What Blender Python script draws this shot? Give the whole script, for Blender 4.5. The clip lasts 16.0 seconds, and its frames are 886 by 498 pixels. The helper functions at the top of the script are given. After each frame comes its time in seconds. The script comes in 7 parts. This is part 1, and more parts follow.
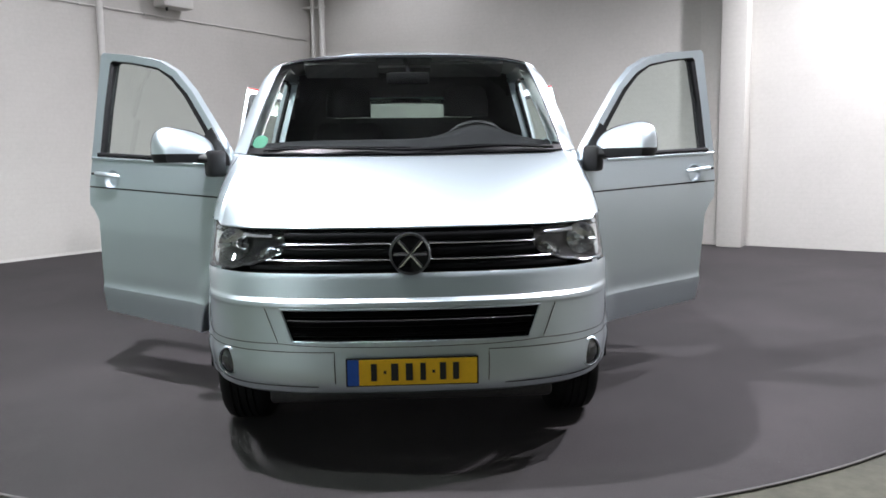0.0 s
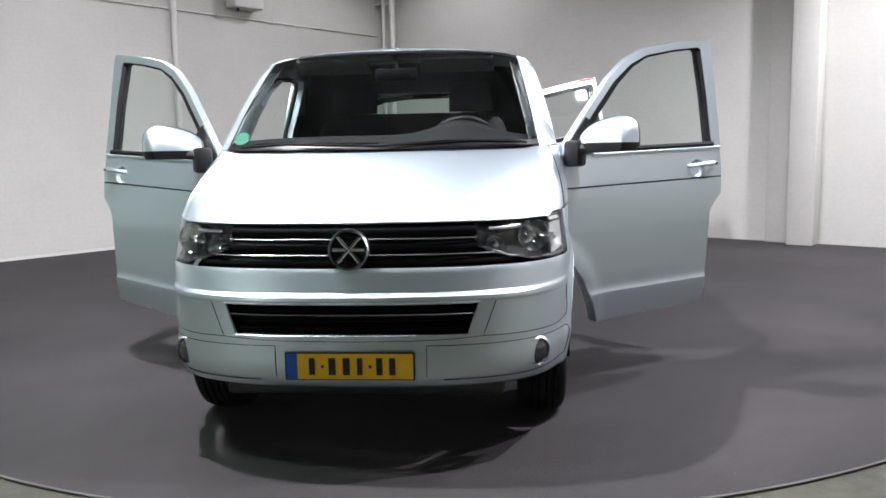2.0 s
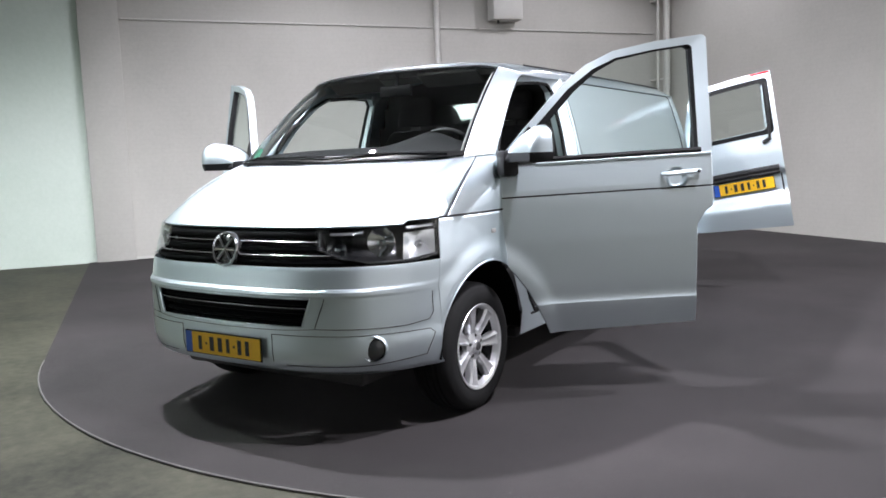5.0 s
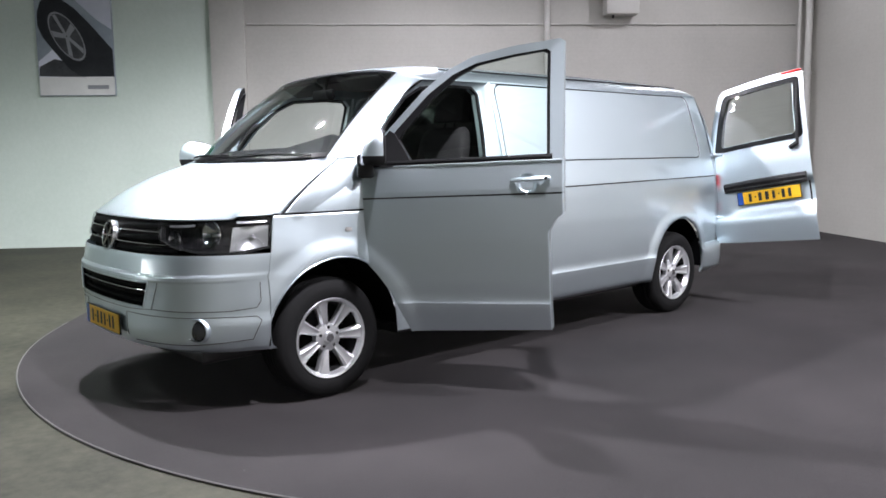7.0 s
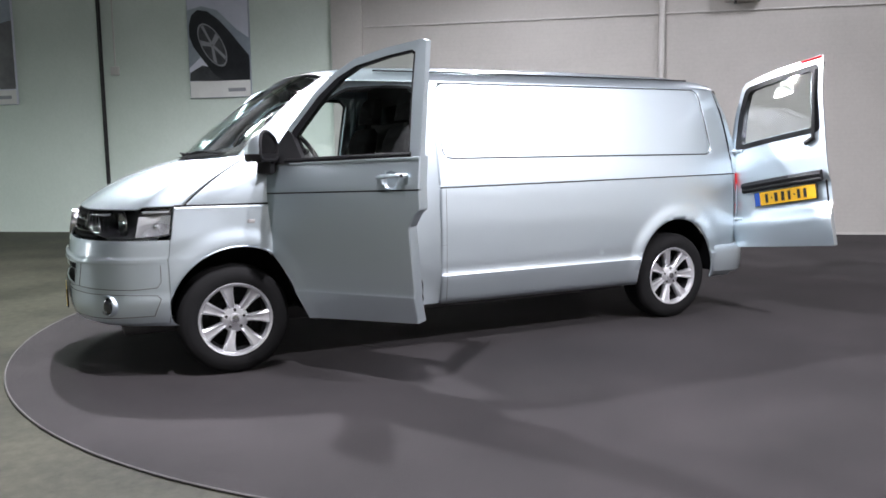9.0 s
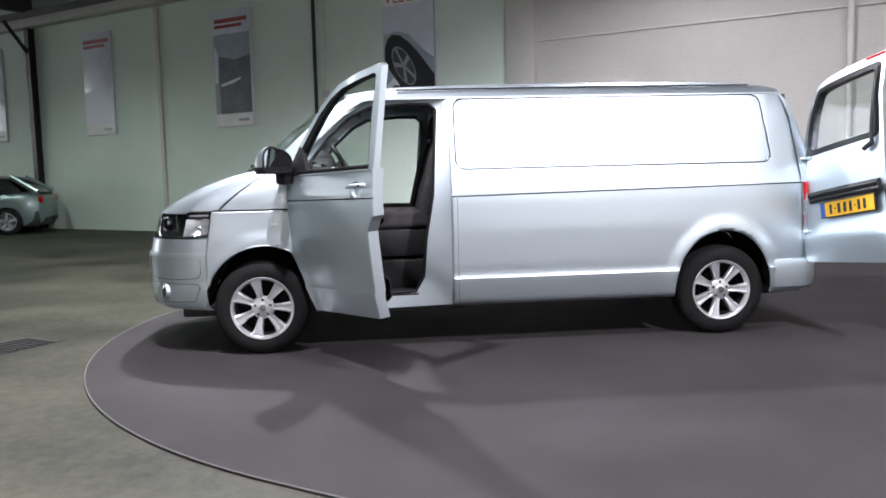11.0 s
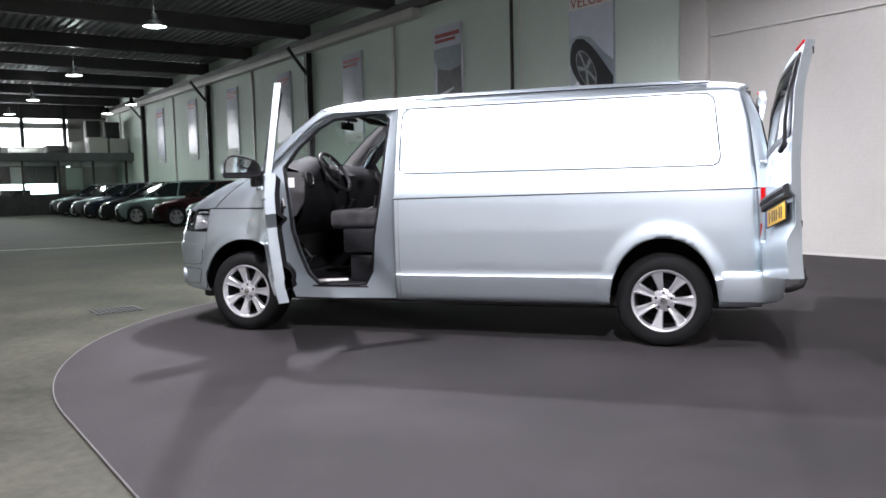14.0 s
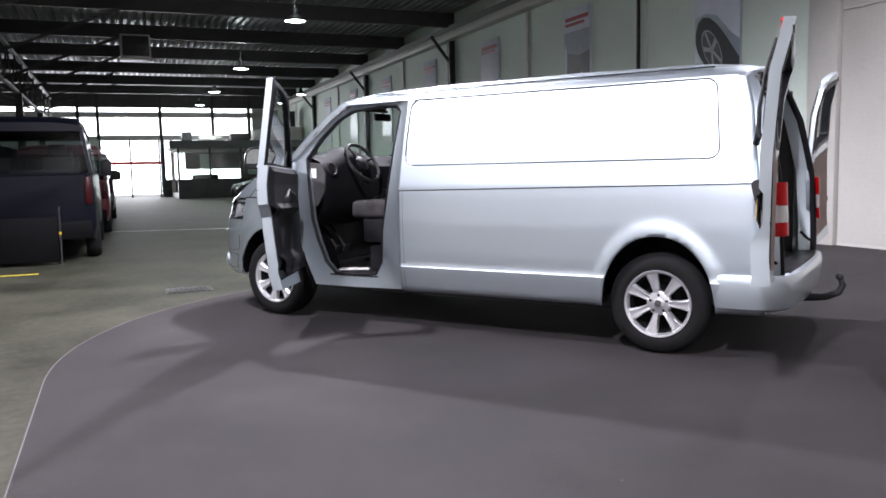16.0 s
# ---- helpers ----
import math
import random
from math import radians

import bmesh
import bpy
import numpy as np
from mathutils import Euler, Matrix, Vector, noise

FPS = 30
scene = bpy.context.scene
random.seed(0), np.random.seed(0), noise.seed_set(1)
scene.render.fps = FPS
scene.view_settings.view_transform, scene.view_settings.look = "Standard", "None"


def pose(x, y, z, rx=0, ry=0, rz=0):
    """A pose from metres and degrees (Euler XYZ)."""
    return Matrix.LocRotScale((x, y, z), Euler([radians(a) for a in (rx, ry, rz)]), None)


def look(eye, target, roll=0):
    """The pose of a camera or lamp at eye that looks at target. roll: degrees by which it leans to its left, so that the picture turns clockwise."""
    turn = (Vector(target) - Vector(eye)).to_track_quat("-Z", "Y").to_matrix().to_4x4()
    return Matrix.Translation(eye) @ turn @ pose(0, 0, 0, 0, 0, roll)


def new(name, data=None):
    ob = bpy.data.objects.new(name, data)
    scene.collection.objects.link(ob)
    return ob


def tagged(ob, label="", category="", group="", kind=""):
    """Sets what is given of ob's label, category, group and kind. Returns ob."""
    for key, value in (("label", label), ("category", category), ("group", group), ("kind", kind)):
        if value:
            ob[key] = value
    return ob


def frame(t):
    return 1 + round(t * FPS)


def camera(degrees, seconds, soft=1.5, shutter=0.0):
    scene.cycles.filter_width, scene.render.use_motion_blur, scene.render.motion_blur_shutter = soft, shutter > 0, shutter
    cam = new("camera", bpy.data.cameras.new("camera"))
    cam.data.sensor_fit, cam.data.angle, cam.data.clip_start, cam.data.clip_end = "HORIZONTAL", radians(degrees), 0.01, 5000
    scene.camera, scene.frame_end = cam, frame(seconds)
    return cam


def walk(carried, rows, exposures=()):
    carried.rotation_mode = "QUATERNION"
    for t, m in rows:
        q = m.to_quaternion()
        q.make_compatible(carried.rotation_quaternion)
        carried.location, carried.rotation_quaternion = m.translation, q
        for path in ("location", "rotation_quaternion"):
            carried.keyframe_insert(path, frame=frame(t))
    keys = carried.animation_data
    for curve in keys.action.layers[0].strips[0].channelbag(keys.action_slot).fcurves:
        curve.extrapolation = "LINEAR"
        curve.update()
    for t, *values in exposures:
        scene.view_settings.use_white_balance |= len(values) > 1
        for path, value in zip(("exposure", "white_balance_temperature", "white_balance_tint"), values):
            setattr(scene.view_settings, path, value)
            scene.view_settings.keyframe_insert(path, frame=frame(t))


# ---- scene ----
# ---- camera ----
# World: the van stands along y with its nose at -y and its front axle at y = 0; its left side is +x; ground at z = 0.
cam = camera(58.39, 16.0, soft=1.7)
PATH = [  # seconds, place, yaw, pitch, roll
    (0.0, -0.030, -4.001, 1.309, -2.94, -6.80, -0.80),
    (0.5, 0.026, -3.997, 1.306, -2.76, -6.80, -0.81),
    (1.0, 0.153, -3.994, 1.304, -1.25, -6.84, -0.95),
    (1.5, 0.352, -3.992, 1.308, 2.57, -6.69, -0.67),
    (2.0, 0.631, -3.983, 1.308, 4.57, -7.11, -1.08),
    (2.5, 0.932, -3.973, 1.306, 8.84, -6.69, -0.76),
    (3.0, 1.261, -3.944, 1.324, 12.23, -7.00, -0.66),
    (3.5, 1.629, -3.884, 1.319, 17.06, -6.62, -1.14),
    (3.7, 1.787, -3.863, 1.316, 18.80, -6.59, -1.02),
    (5.8, 3.650, -3.125, 1.320, 40.64, -6.69, -1.17),
    (6.0, 3.801, -3.019, 1.327, 42.10, -6.82, -0.56),
    (6.5, 4.181, -2.717, 1.328, 45.51, -6.63, -0.67),
    (7.0, 4.555, -2.370, 1.320, 48.70, -6.62, -0.87),
    (7.5, 4.859, -2.039, 1.316, 53.40, -6.20, -0.57),
    (8.0, 5.191, -1.645, 1.314, 55.83, -6.40, -0.90),
    (8.5, 5.460, -1.292, 1.315, 60.80, -6.48, -0.99),
    (9.0, 5.728, -0.890, 1.312, 64.60, -6.79, -0.84),
    (9.5, 5.946, -0.509, 1.306, 68.04, -6.56, -0.77),
    (10.0, 6.175, -0.087, 1.305, 69.51, -6.53, -0.76),
    (10.2, 6.271, 0.065, 1.305, 72.85, -6.41, -0.99),
    (12.3, 6.840, 2.027, 1.227, 90.15, -5.52, -1.14),
    (12.5, 6.850, 2.222, 1.222, 89.95, -6.03, -1.58),
    (13.0, 6.853, 2.721, 1.226, 98.20, -5.53, -1.55),
    (13.5, 6.793, 3.208, 1.231, 103.07, -4.97, -1.36),
    (14.0, 6.706, 3.658, 1.232, 108.14, -4.98, -1.41),
    (14.5, 6.600, 4.047, 1.239, 113.32, -5.32, -1.16),
    (15.0, 6.456, 4.345, 1.248, 118.57, -5.60, -0.10),
    (15.5, 6.222, 4.708, 1.261, 123.17, -4.63, -1.23),
    (16.0, 6.065, 4.895, 1.250, 121.40, -5.73, -1.20),
]
walk(cam, [(t, pose(x, y, z, 90 + pitch, 0, yaw) @ pose(0, 0, 0, 0, 0, roll)) for t, x, y, z, yaw, pitch, roll in PATH],
     exposures=[(0.0, 0.07, 6500, 9), (3.5, 0.10, 6500, 9), (6.5, -0.02, 6500, 10), (10.0, 0.06, 6500, 12), (13.0, 0.16, 6500, 13), (14.5, 0.17, 6480, 14), (16.0, 0.14, 6450, 16)])

# ---- the hall's own axes: u along the long poster wall, v towards it ----
HALL = radians(53.83)
UD, VD = Vector((math.cos(HALL), math.sin(HALL), 0)), Vector((-math.sin(HALL), math.cos(HALL), 0))
HALL_M = Matrix.Rotation(HALL, 4, "Z")
WALL_V, WALL_U = 7.944, 8.15          # poster wall and the wall across its end
FAR_U, SIDE_V = -41.1, -13.0
ROOF_Z = 6.0


def hall(u, v, z=0.0):
    return UD * u + VD * v + Vector((0, 0, z))


# ---- light ----
world = bpy.data.worlds.new("daylight")
scene.world = world
world.use_nodes = True
sky = world.node_tree.nodes.new("ShaderNodeTexSky")
sky.sky_type, sky.sun_disc, sky.sun_elevation, sky.sun_rotation = "NISHITA", False, radians(40), radians(200)
world.node_tree.links.new(sky.outputs[0], world.node_tree.nodes["Background"].inputs[0])
world.node_tree.nodes["Background"].inputs[1].default_value = 0.12


def spot(name, eye, target, watts, angle=100, blend=0.6, radius=0.12, color=(1, 0.97, 0.93)):
    data = bpy.data.lights.new(name, "SPOT")
    data.energy, data.spot_size, data.spot_blend, data.shadow_soft_size, data.color = watts, radians(angle), blend, radius, color
    ob = new(name, data)
    ob.matrix_world = look(eye, target)
    return ob


def panel(name, eye, target, w, h, watts, color=(1, 1, 1)):
    data = bpy.data.lights.new(name, "AREA")
    data.shape, data.size, data.size_y, data.energy, data.color = "RECTANGLE", w, h, watts, color
    ob = new(name, data)
    ob.matrix_world = look(eye, target)
    return ob


COOL = (0.980, 0.965, 1.058)
# unseen bay lamps over the stand, wide cut-off cones; front, left and side follow shadows
spot("bay_lamp_front", (-1.6, -0.2, 4.45), (-1.2, -0.1, 0.0), 1480, 168, 0.45, radius=0.07, color=COOL)
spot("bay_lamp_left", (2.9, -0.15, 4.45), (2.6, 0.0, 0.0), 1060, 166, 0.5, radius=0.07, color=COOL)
# weak fill spot added ahead of the nose, no lamp hangs there
spot("fill_spot_nose", (2.0, -4.2, 4.8), (1.6, -3.4, 0.0), 35, 166, 0.5, color=COOL)
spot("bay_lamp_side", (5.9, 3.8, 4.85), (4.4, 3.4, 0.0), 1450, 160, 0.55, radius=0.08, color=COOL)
# two fill spots added to brighten the walls behind the van
spot("fill_spot_tail", (-1.0, 8.4, 5.0), (-1.0, 8.2, 0.0), 180, 164, 0.45, color=COOL)
spot("fill_spot_far_side", (-2.9, 4.3, 5.0), (-2.8, 4.3, 0.0), 390, 164, 0.45, color=COOL)

# ---- materials ----
def material(name):
    m = bpy.data.materials.new(name)
    m.use_nodes = True
    nt = m.node_tree
    return m, nt, nt.nodes["Principled BSDF"]


def node(nt, kind, **inputs):
    n = nt.nodes.new(kind)
    for k, val in inputs.items():
        n.inputs[k.replace("_", " ")].default_value = val
    return n


def coords(nt, scale=(1, 1, 1)):
    c = nt.nodes.new("ShaderNodeTexCoord")
    mp = nt.nodes.new("ShaderNodeMapping")
    mp.inputs["Scale"].default_value = scale
    nt.links.new(c.outputs["Object"], mp.inputs["Vector"])
    return mp.outputs[0]


def mottled(name, dark, light, rough=0.6, big=1.5, fine=40.0, bump=0.02, bump_d=0.004, metal=0.0, spec=0.5, coat=0.0, stretch=(1, 1, 1), rough_var=0.1, fine_mix=0.35, bricks=False, span=(0.32, 0.68)):
    """A surface whose colour wanders between two tones at two scales, with a fine relief."""
    m, nt, b = material(name)
    v = coords(nt, stretch)
    n1 = node(nt, "ShaderNodeTexNoise", Scale=big, Detail=6.0, Roughness=0.6)
    n2 = node(nt, "ShaderNodeTexNoise", Scale=fine, Detail=4.0, Roughness=0.7)
    for n in (n1, n2):
        nt.links.new(v, n.inputs["Vector"])
    mixf = nt.nodes.new("ShaderNodeMix")
    mixf.inputs[0].default_value = fine_mix
    nt.links.new(n1.outputs[0], mixf.inputs[2])
    nt.links.new(n2.outputs[0], mixf.inputs[3])
    ramp = nt.nodes.new("ShaderNodeValToRGB")
    ramp.color_ramp.elements[0].position, ramp.color_ramp.elements[1].position = span
    ramp.color_ramp.elements[0].color, ramp.color_ramp.elements[1].color = (*dark, 1), (*light, 1)
    nt.links.new(mixf.outputs[0], ramp.inputs[0])
    tint = ramp.outputs[0]
    if bricks:
        # painted brick courses: the wall's two directions share one running coordinate
        c = nt.nodes.new("ShaderNodeTexCoord")
        mp = nt.nodes.new("ShaderNodeMapping")
        mp.inputs["Rotation"].default_value = (0, 0, -HALL)
        sp, ad, cb = (nt.nodes.new("ShaderNode" + k) for k in ("SeparateXYZ", "Math", "CombineXYZ"))
        br = node(nt, "ShaderNodeTexBrick", Scale=1.0, Mortar_Size=0.007, Mortar_Smooth=0.6, Brick_Width=0.22, Row_Height=0.0667)
        nt.links.new(c.outputs["Object"], mp.inputs["Vector"])
        nt.links.new(mp.outputs[0], sp.inputs[0])
        nt.links.new(sp.outputs[0], ad.inputs[0])
        nt.links.new(sp.outputs[1], ad.inputs[1])
        nt.links.new(ad.outputs[0], cb.inputs[0])
        nt.links.new(sp.outputs[2], cb.inputs[1])
        nt.links.new(cb.outputs[0], br.inputs["Vector"])
        dk = nt.nodes.new("ShaderNodeMix")
        dk.data_type, dk.blend_type = "RGBA", "MULTIPLY"
        dk.inputs[7].default_value = (0.98, 0.98, 0.978, 1)
        nt.links.new(br.outputs["Fac"], dk.inputs[0])
        nt.links.new(tint, dk.inputs[6])
        tint = dk.outputs[2]
    nt.links.new(tint, b.inputs["Base Color"])
    rr = nt.nodes.new("ShaderNodeMapRange")
    rr.inputs["To Min"].default_value, rr.inputs["To Max"].default_value = max(rough - rough_var, 0.02), min(rough + rough_var, 1)
    nt.links.new(n1.outputs[0], rr.inputs[0])
    nt.links.new(rr.outputs[0], b.inputs["Roughness"])
    b.inputs["Metallic"].default_value = metal
    b.inputs["Specular IOR Level"].default_value = spec
    b.inputs["Coat Weight"].default_value = coat
    b.inputs["Coat Roughness"].default_value = 0.04
    if bump:
        bp = nt.nodes.new("ShaderNodeBump")
        bp.inputs["Strength"].default_value, bp.inputs["Distance"].default_value = bump, bump_d
        nt.links.new(n2.outputs[0], bp.inputs["Height"])
        last = bp
        if bricks:
            last = nt.nodes.new("ShaderNodeBump")
            last.invert = True
            last.inputs["Strength"].default_value, last.inputs["Distance"].default_value = 0.07, 0.003
            nt.links.new(br.outputs["Fac"], last.inputs["Height"])
            nt.links.new(bp.outputs[0], last.inputs["Normal"])
        nt.links.new(last.outputs[0], b.inputs["Normal"])
    return m


def plain(name, color, rough=0.5, metal=0.0, spec=0.5, coat=0.0):
    return mottled(name, [c * 0.88 for c in color], [min(c * 1.08, 1) for c in color], rough, 3.0, 60.0, 0.0, 0.0, metal, spec, coat, rough_var=0.05)


def glazing(name, tint=(0.86, 0.93, 0.9), gloss=1.0):
    """Thin glass: see-through with a mirror sheen that grows at a slant."""
    m = bpy.data.materials.new(name)
    m.use_nodes = True
    nt = m.node_tree
    nt.nodes.remove(nt.nodes["Principled BSDF"])
    tr, gl, lw, pw, mr, mx = (nt.nodes.new("ShaderNode" + k) for k in ("BsdfTransparent", "BsdfGlossy", "LayerWeight", "Math", "MapRange", "MixShader"))
    tr.inputs[0].default_value = (*tint, 1)
    gl.inputs["Color"].default_value = (gloss, gloss, gloss, 1)
    gl.inputs["Roughness"].default_value = 0.015
    lw.inputs["Blend"].default_value = 0.5
    pw.operation = "POWER"
    pw.inputs[1].default_value = 5.0
    mr.inputs["To Min"].default_value, mr.inputs["To Max"].default_value = 0.07, 1.0
    nt.links.new(lw.outputs["Facing"], pw.inputs[0])
    nt.links.new(pw.outputs[0], mr.inputs[0])
    nt.links.new(mr.outputs[0], mx.inputs[0])
    nt.links.new(tr.outputs[0], mx.inputs[1])
    nt.links.new(gl.outputs[0], mx.inputs[2])
    nt.links.new(mx.outputs[0], nt.nodes["Material Output"].inputs[0])
    return m


def glow(name, color, strength):
    m, nt, b = material(name)
    b.inputs["Base Color"].default_value = (*color, 1)
    b.inputs["Emission Color"].default_value = (*color, 1)
    b.inputs["Emission Strength"].default_value = strength
    return m


def car_paint(name, color, flake=0.06, metal=0.6, rough=0.38, coat=0.7):
    m, nt, b = material(name)
    v = coords(nt)
    n1 = node(nt, "ShaderNodeTexNoise", Scale=1.2, Detail=3.0)
    n2 = node(nt, "ShaderNodeTexVoronoi", Scale=900.0)
    nt.links.new(v, n1.inputs["Vector"])
    nt.links.new(v, n2.inputs["Vector"])
    ramp = nt.nodes.new("ShaderNodeValToRGB")
    ramp.color_ramp.elements[0].color = (*[c * (1 - flake) for c in color], 1)
    ramp.color_ramp.elements[1].color = (*[min(1, c * (1 + flake)) for c in color], 1)
    mx = nt.nodes.new("ShaderNodeMix")
    mx.inputs[0].default_value = 0.5
    nt.links.new(n1.outputs[0], mx.inputs[2])
    nt.links.new(n2.outputs["Distance"], mx.inputs[3])
    nt.links.new(mx.outputs[0], ramp.inputs[0])
    nt.links.new(ramp.outputs[0], b.inputs["Base Color"])
    b.inputs["Metallic"].default_value, b.inputs["Roughness"].default_value = metal, rough
    b.inputs["Coat Weight"].default_value, b.inputs["Coat Roughness"].default_value = coat, 0.08
    return m


PAINT = car_paint("silver_paint", (0.668, 0.757, 0.80), metal=1.0, rough=0.465, coat=1.0)
BLACK = mottled("black_plastic", (0.007, 0.007, 0.008), (0.016, 0.016, 0.017), 0.5, 4, 200, 0.2, 0.001, spec=0.3)
GLOSSBLACK = plain("gloss_black", (0.01, 0.01, 0.011), 0.12, coat=0.6)
# near black for panel joints and for shade drawn into the side grooves
JOINT_SHADE = plain("joint_shade_grey", (0.022, 0.023, 0.025), 0.7, spec=0.2)
RUBBER = mottled("tyre_rubber", (0.005, 0.005, 0.005), (0.012, 0.012, 0.0125), 0.8, 8, 160, 0.3, 0.001, spec=0.25)
SEAL = plain("rubber_seal", (0.008, 0.008, 0.009), 0.6, spec=0.2)
CHROME = plain("chrome", (0.82, 0.83, 0.85), 0.08, 1.0)
ALLOY = plain("alloy", (0.86, 0.87, 0.89), 0.33, 0.82, coat=0.5)
LAMP_MIRROR = plain("lamp_mirror", (0.90, 0.91, 0.93), 0.16, 0.85)
SATIN = plain("satin_chrome", (0.66, 0.67, 0.69), 0.2, 1.0)
GRILLE = mottled("grille_black", (0.0025, 0.0025, 0.003), (0.005, 0.005, 0.0055), 0.6, 4, 120, 0.05, 0.001, spec=0.06)
LAMP_HOUSING = plain("lamp_housing", (0.022, 0.022, 0.024), 0.25, 0.5, coat=0.4)
LAMP_BOWL = plain("lamp_bowl_mirror", (0.86, 0.87, 0.90), 0.07, 1.0)
SURROUND = plain("black_glass_edge", (0.008, 0.008, 0.009), 0.38, spec=0.2)
FOG_GLASS = plain("dark_lamp_glass", (0.03, 0.032, 0.035), 0.08, coat=0.8)
STEEL_DARK = mottled("dark_steel", (0.03, 0.03, 0.033), (0.07, 0.068, 0.066), 0.5, 3, 60, 0.1, 0.001, 0.6)
GLASS = glazing("car_glass")
GLASS_DARK = glazing("shaded_glass", (0.55, 0.6, 0.58))
LENS = glazing("lamp_lens", (0.95, 0.97, 0.98))
MIRROR = plain("mirror", (0.62, 0.62, 0.62), 0.02, 1.0)
DASH = mottled("grey_dashboard", (0.008, 0.008, 0.009), (0.016, 0.016, 0.0175), 0.7, 5, 250, 0.25, 0.001, spec=0.12)
TRIM_LIGHT = mottled("light_grey_trim", (0.05, 0.049, 0.048), (0.075, 0.073, 0.071), 0.65, 5, 220, 0.2, 0.001)
CLOTH = mottled("seat_cloth", (0.022, 0.021, 0.022), (0.062, 0.059, 0.060), 0.9, 10, 350, 0.5, 0.002, spec=0.1)
HEADLINER = mottled("headliner", (0.36, 0.36, 0.345), (0.43, 0.43, 0.41), 0.9, 6, 300, 0.2, 0.001)
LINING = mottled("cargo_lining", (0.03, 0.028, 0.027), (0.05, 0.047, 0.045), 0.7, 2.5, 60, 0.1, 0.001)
PLYWOOD = mottled("brown_hardboard", (0.23, 0.165, 0.135), (0.31, 0.235, 0.195), 0.65, 3, 60, 0.1, 0.001)
YELLOW = plain("plate_yellow", (0.80, 0.46, 0.015), 0.4)
PLATE_BLUE = plain("plate_blue", (0.02, 0.09, 0.42), 0.4)
INK = plain("black_ink", (0.012, 0.012, 0.012), 0.5)
RED_LENS = plain("red_lens", (0.58, 0.006, 0.009), 0.3, spec=0.15, coat=0.12)
WHITE_LENS = plain("clear_lens", (0.72, 0.70, 0.68), 0.15, coat=0.8)
STICKER = plain("green_sticker", (0.035, 0.17, 0.105), 0.6, spec=0.2)
PAPER = plain("white_paper", (0.75, 0.75, 0.73), 0.7)
CONCRETE = mottled("worn_concrete_floor", (0.0168, 0.0178, 0.0125), (0.078, 0.077, 0.057), 0.70, 0.8, 12, 0.15, 0.004, rough_var=0.2, spec=0.2, span=(0.36, 0.62), fine_mix=0.28)
CARPET = mottled("grey_needle_carpet", (0.0098, 0.0085, 0.0089), (0.0455, 0.0393, 0.0410), 0.95, 0.8, 130, 0.9, 0.006, fine_mix=0.5, span=(0.36, 0.64))
RIM = plain("edge_strip", (0.13, 0.125, 0.12), 0.6, 0.2)
WALL = mottled("painted_block_wall", (0.425, 0.413, 0.382), (0.515, 0.502, 0.468), 0.75, 0.6, 22, 0.1, 0.004, bricks=True)
WALL_GREEN = mottled("pale_green_panel_wall", (0.56, 0.645, 0.57), (0.68, 0.755, 0.69), 0.7, 0.5, 18, 0.08, 0.003)
PIPE = mottled("painted_pipe", (0.50, 0.49, 0.46), (0.60, 0.59, 0.56), 0.5, 3, 40, 0.05, 0.001)
LAMPBOWL = plain("lamp_bowl", (0.34, 0.35, 0.37), 0.16, 0.95)
PALE_TRIM = mottled("pale_trim", (0.52, 0.515, 0.50), (0.62, 0.615, 0.60), 0.7, 5, 220, 0.1, 0.001)
DECK = mottled("corrugated_deck", (0.20, 0.20, 0.205), (0.38, 0.38, 0.39), 0.45, 1.2, 20, 0.05, 0.002, 0.4)
BEAM = mottled("brown_steel_beam", (0.03, 0.027, 0.027), (0.065, 0.058, 0.056), 0.6, 2, 30, 0.1, 0.002)

# ---- mesh helpers ----
def part(name, bm, mat, parent=None, label="", smooth=35, kind="", solid=0.0):
    me = bpy.data.meshes.new(name)
    bmesh.ops.remove_doubles(bm, verts=bm.verts, dist=0.0002)
    bm.to_mesh(me)
    bm.free()
    for mm in (mat if isinstance(mat, (list, tuple)) else [mat]):
        me.materials.append(mm)
    if smooth:
        me.polygons.foreach_set("use_smooth", [True] * len(me.polygons))
        me.set_sharp_from_angle(angle=radians(smooth))
    ob = new(name, me)
    if parent:
        ob.parent = parent
    if label or kind:
        tagged(ob, label, kind=kind)
    if solid:
        md = ob.modifiers.new("thickness", "SOLIDIFY")
        md.thickness, md.offset = solid, -1
    return ob


def thing(name, label, category, m=None, group="", kind=""):
    ob = new(name)
    ob.empty_display_size = 0.2
    if m is not None:
        ob.matrix_world = m
    return tagged(ob, label, category, group, kind)


def grid(f, us, vs, bm=None, flip=False, mat=0, closed=False):
    """A sheet of quads over f(u, v)."""
    bm = bm or bmesh.new()
    vv = [[bm.verts.new(f(u, v)) for v in vs] for u in us]
    n = len(us)
    for i in range(n if closed else n - 1):
        a, b = vv[i], vv[(i + 1) % n]
        for j in range(len(vs) - 1):
            q = [a[j], b[j], b[j + 1], a[j + 1]]
            c = [tuple(round(x, 5) for x in k.co) for k in q]
            if len(set(c)) < 3:
                continue
            seen, qq = set(), []
            for k, cc in zip(q, c):
                if cc not in seen:
                    seen.add(cc)
                    qq.append(k)
            fc = bm.faces.new(qq[::-1] if flip else qq)
            fc.material_index = mat
    return bm


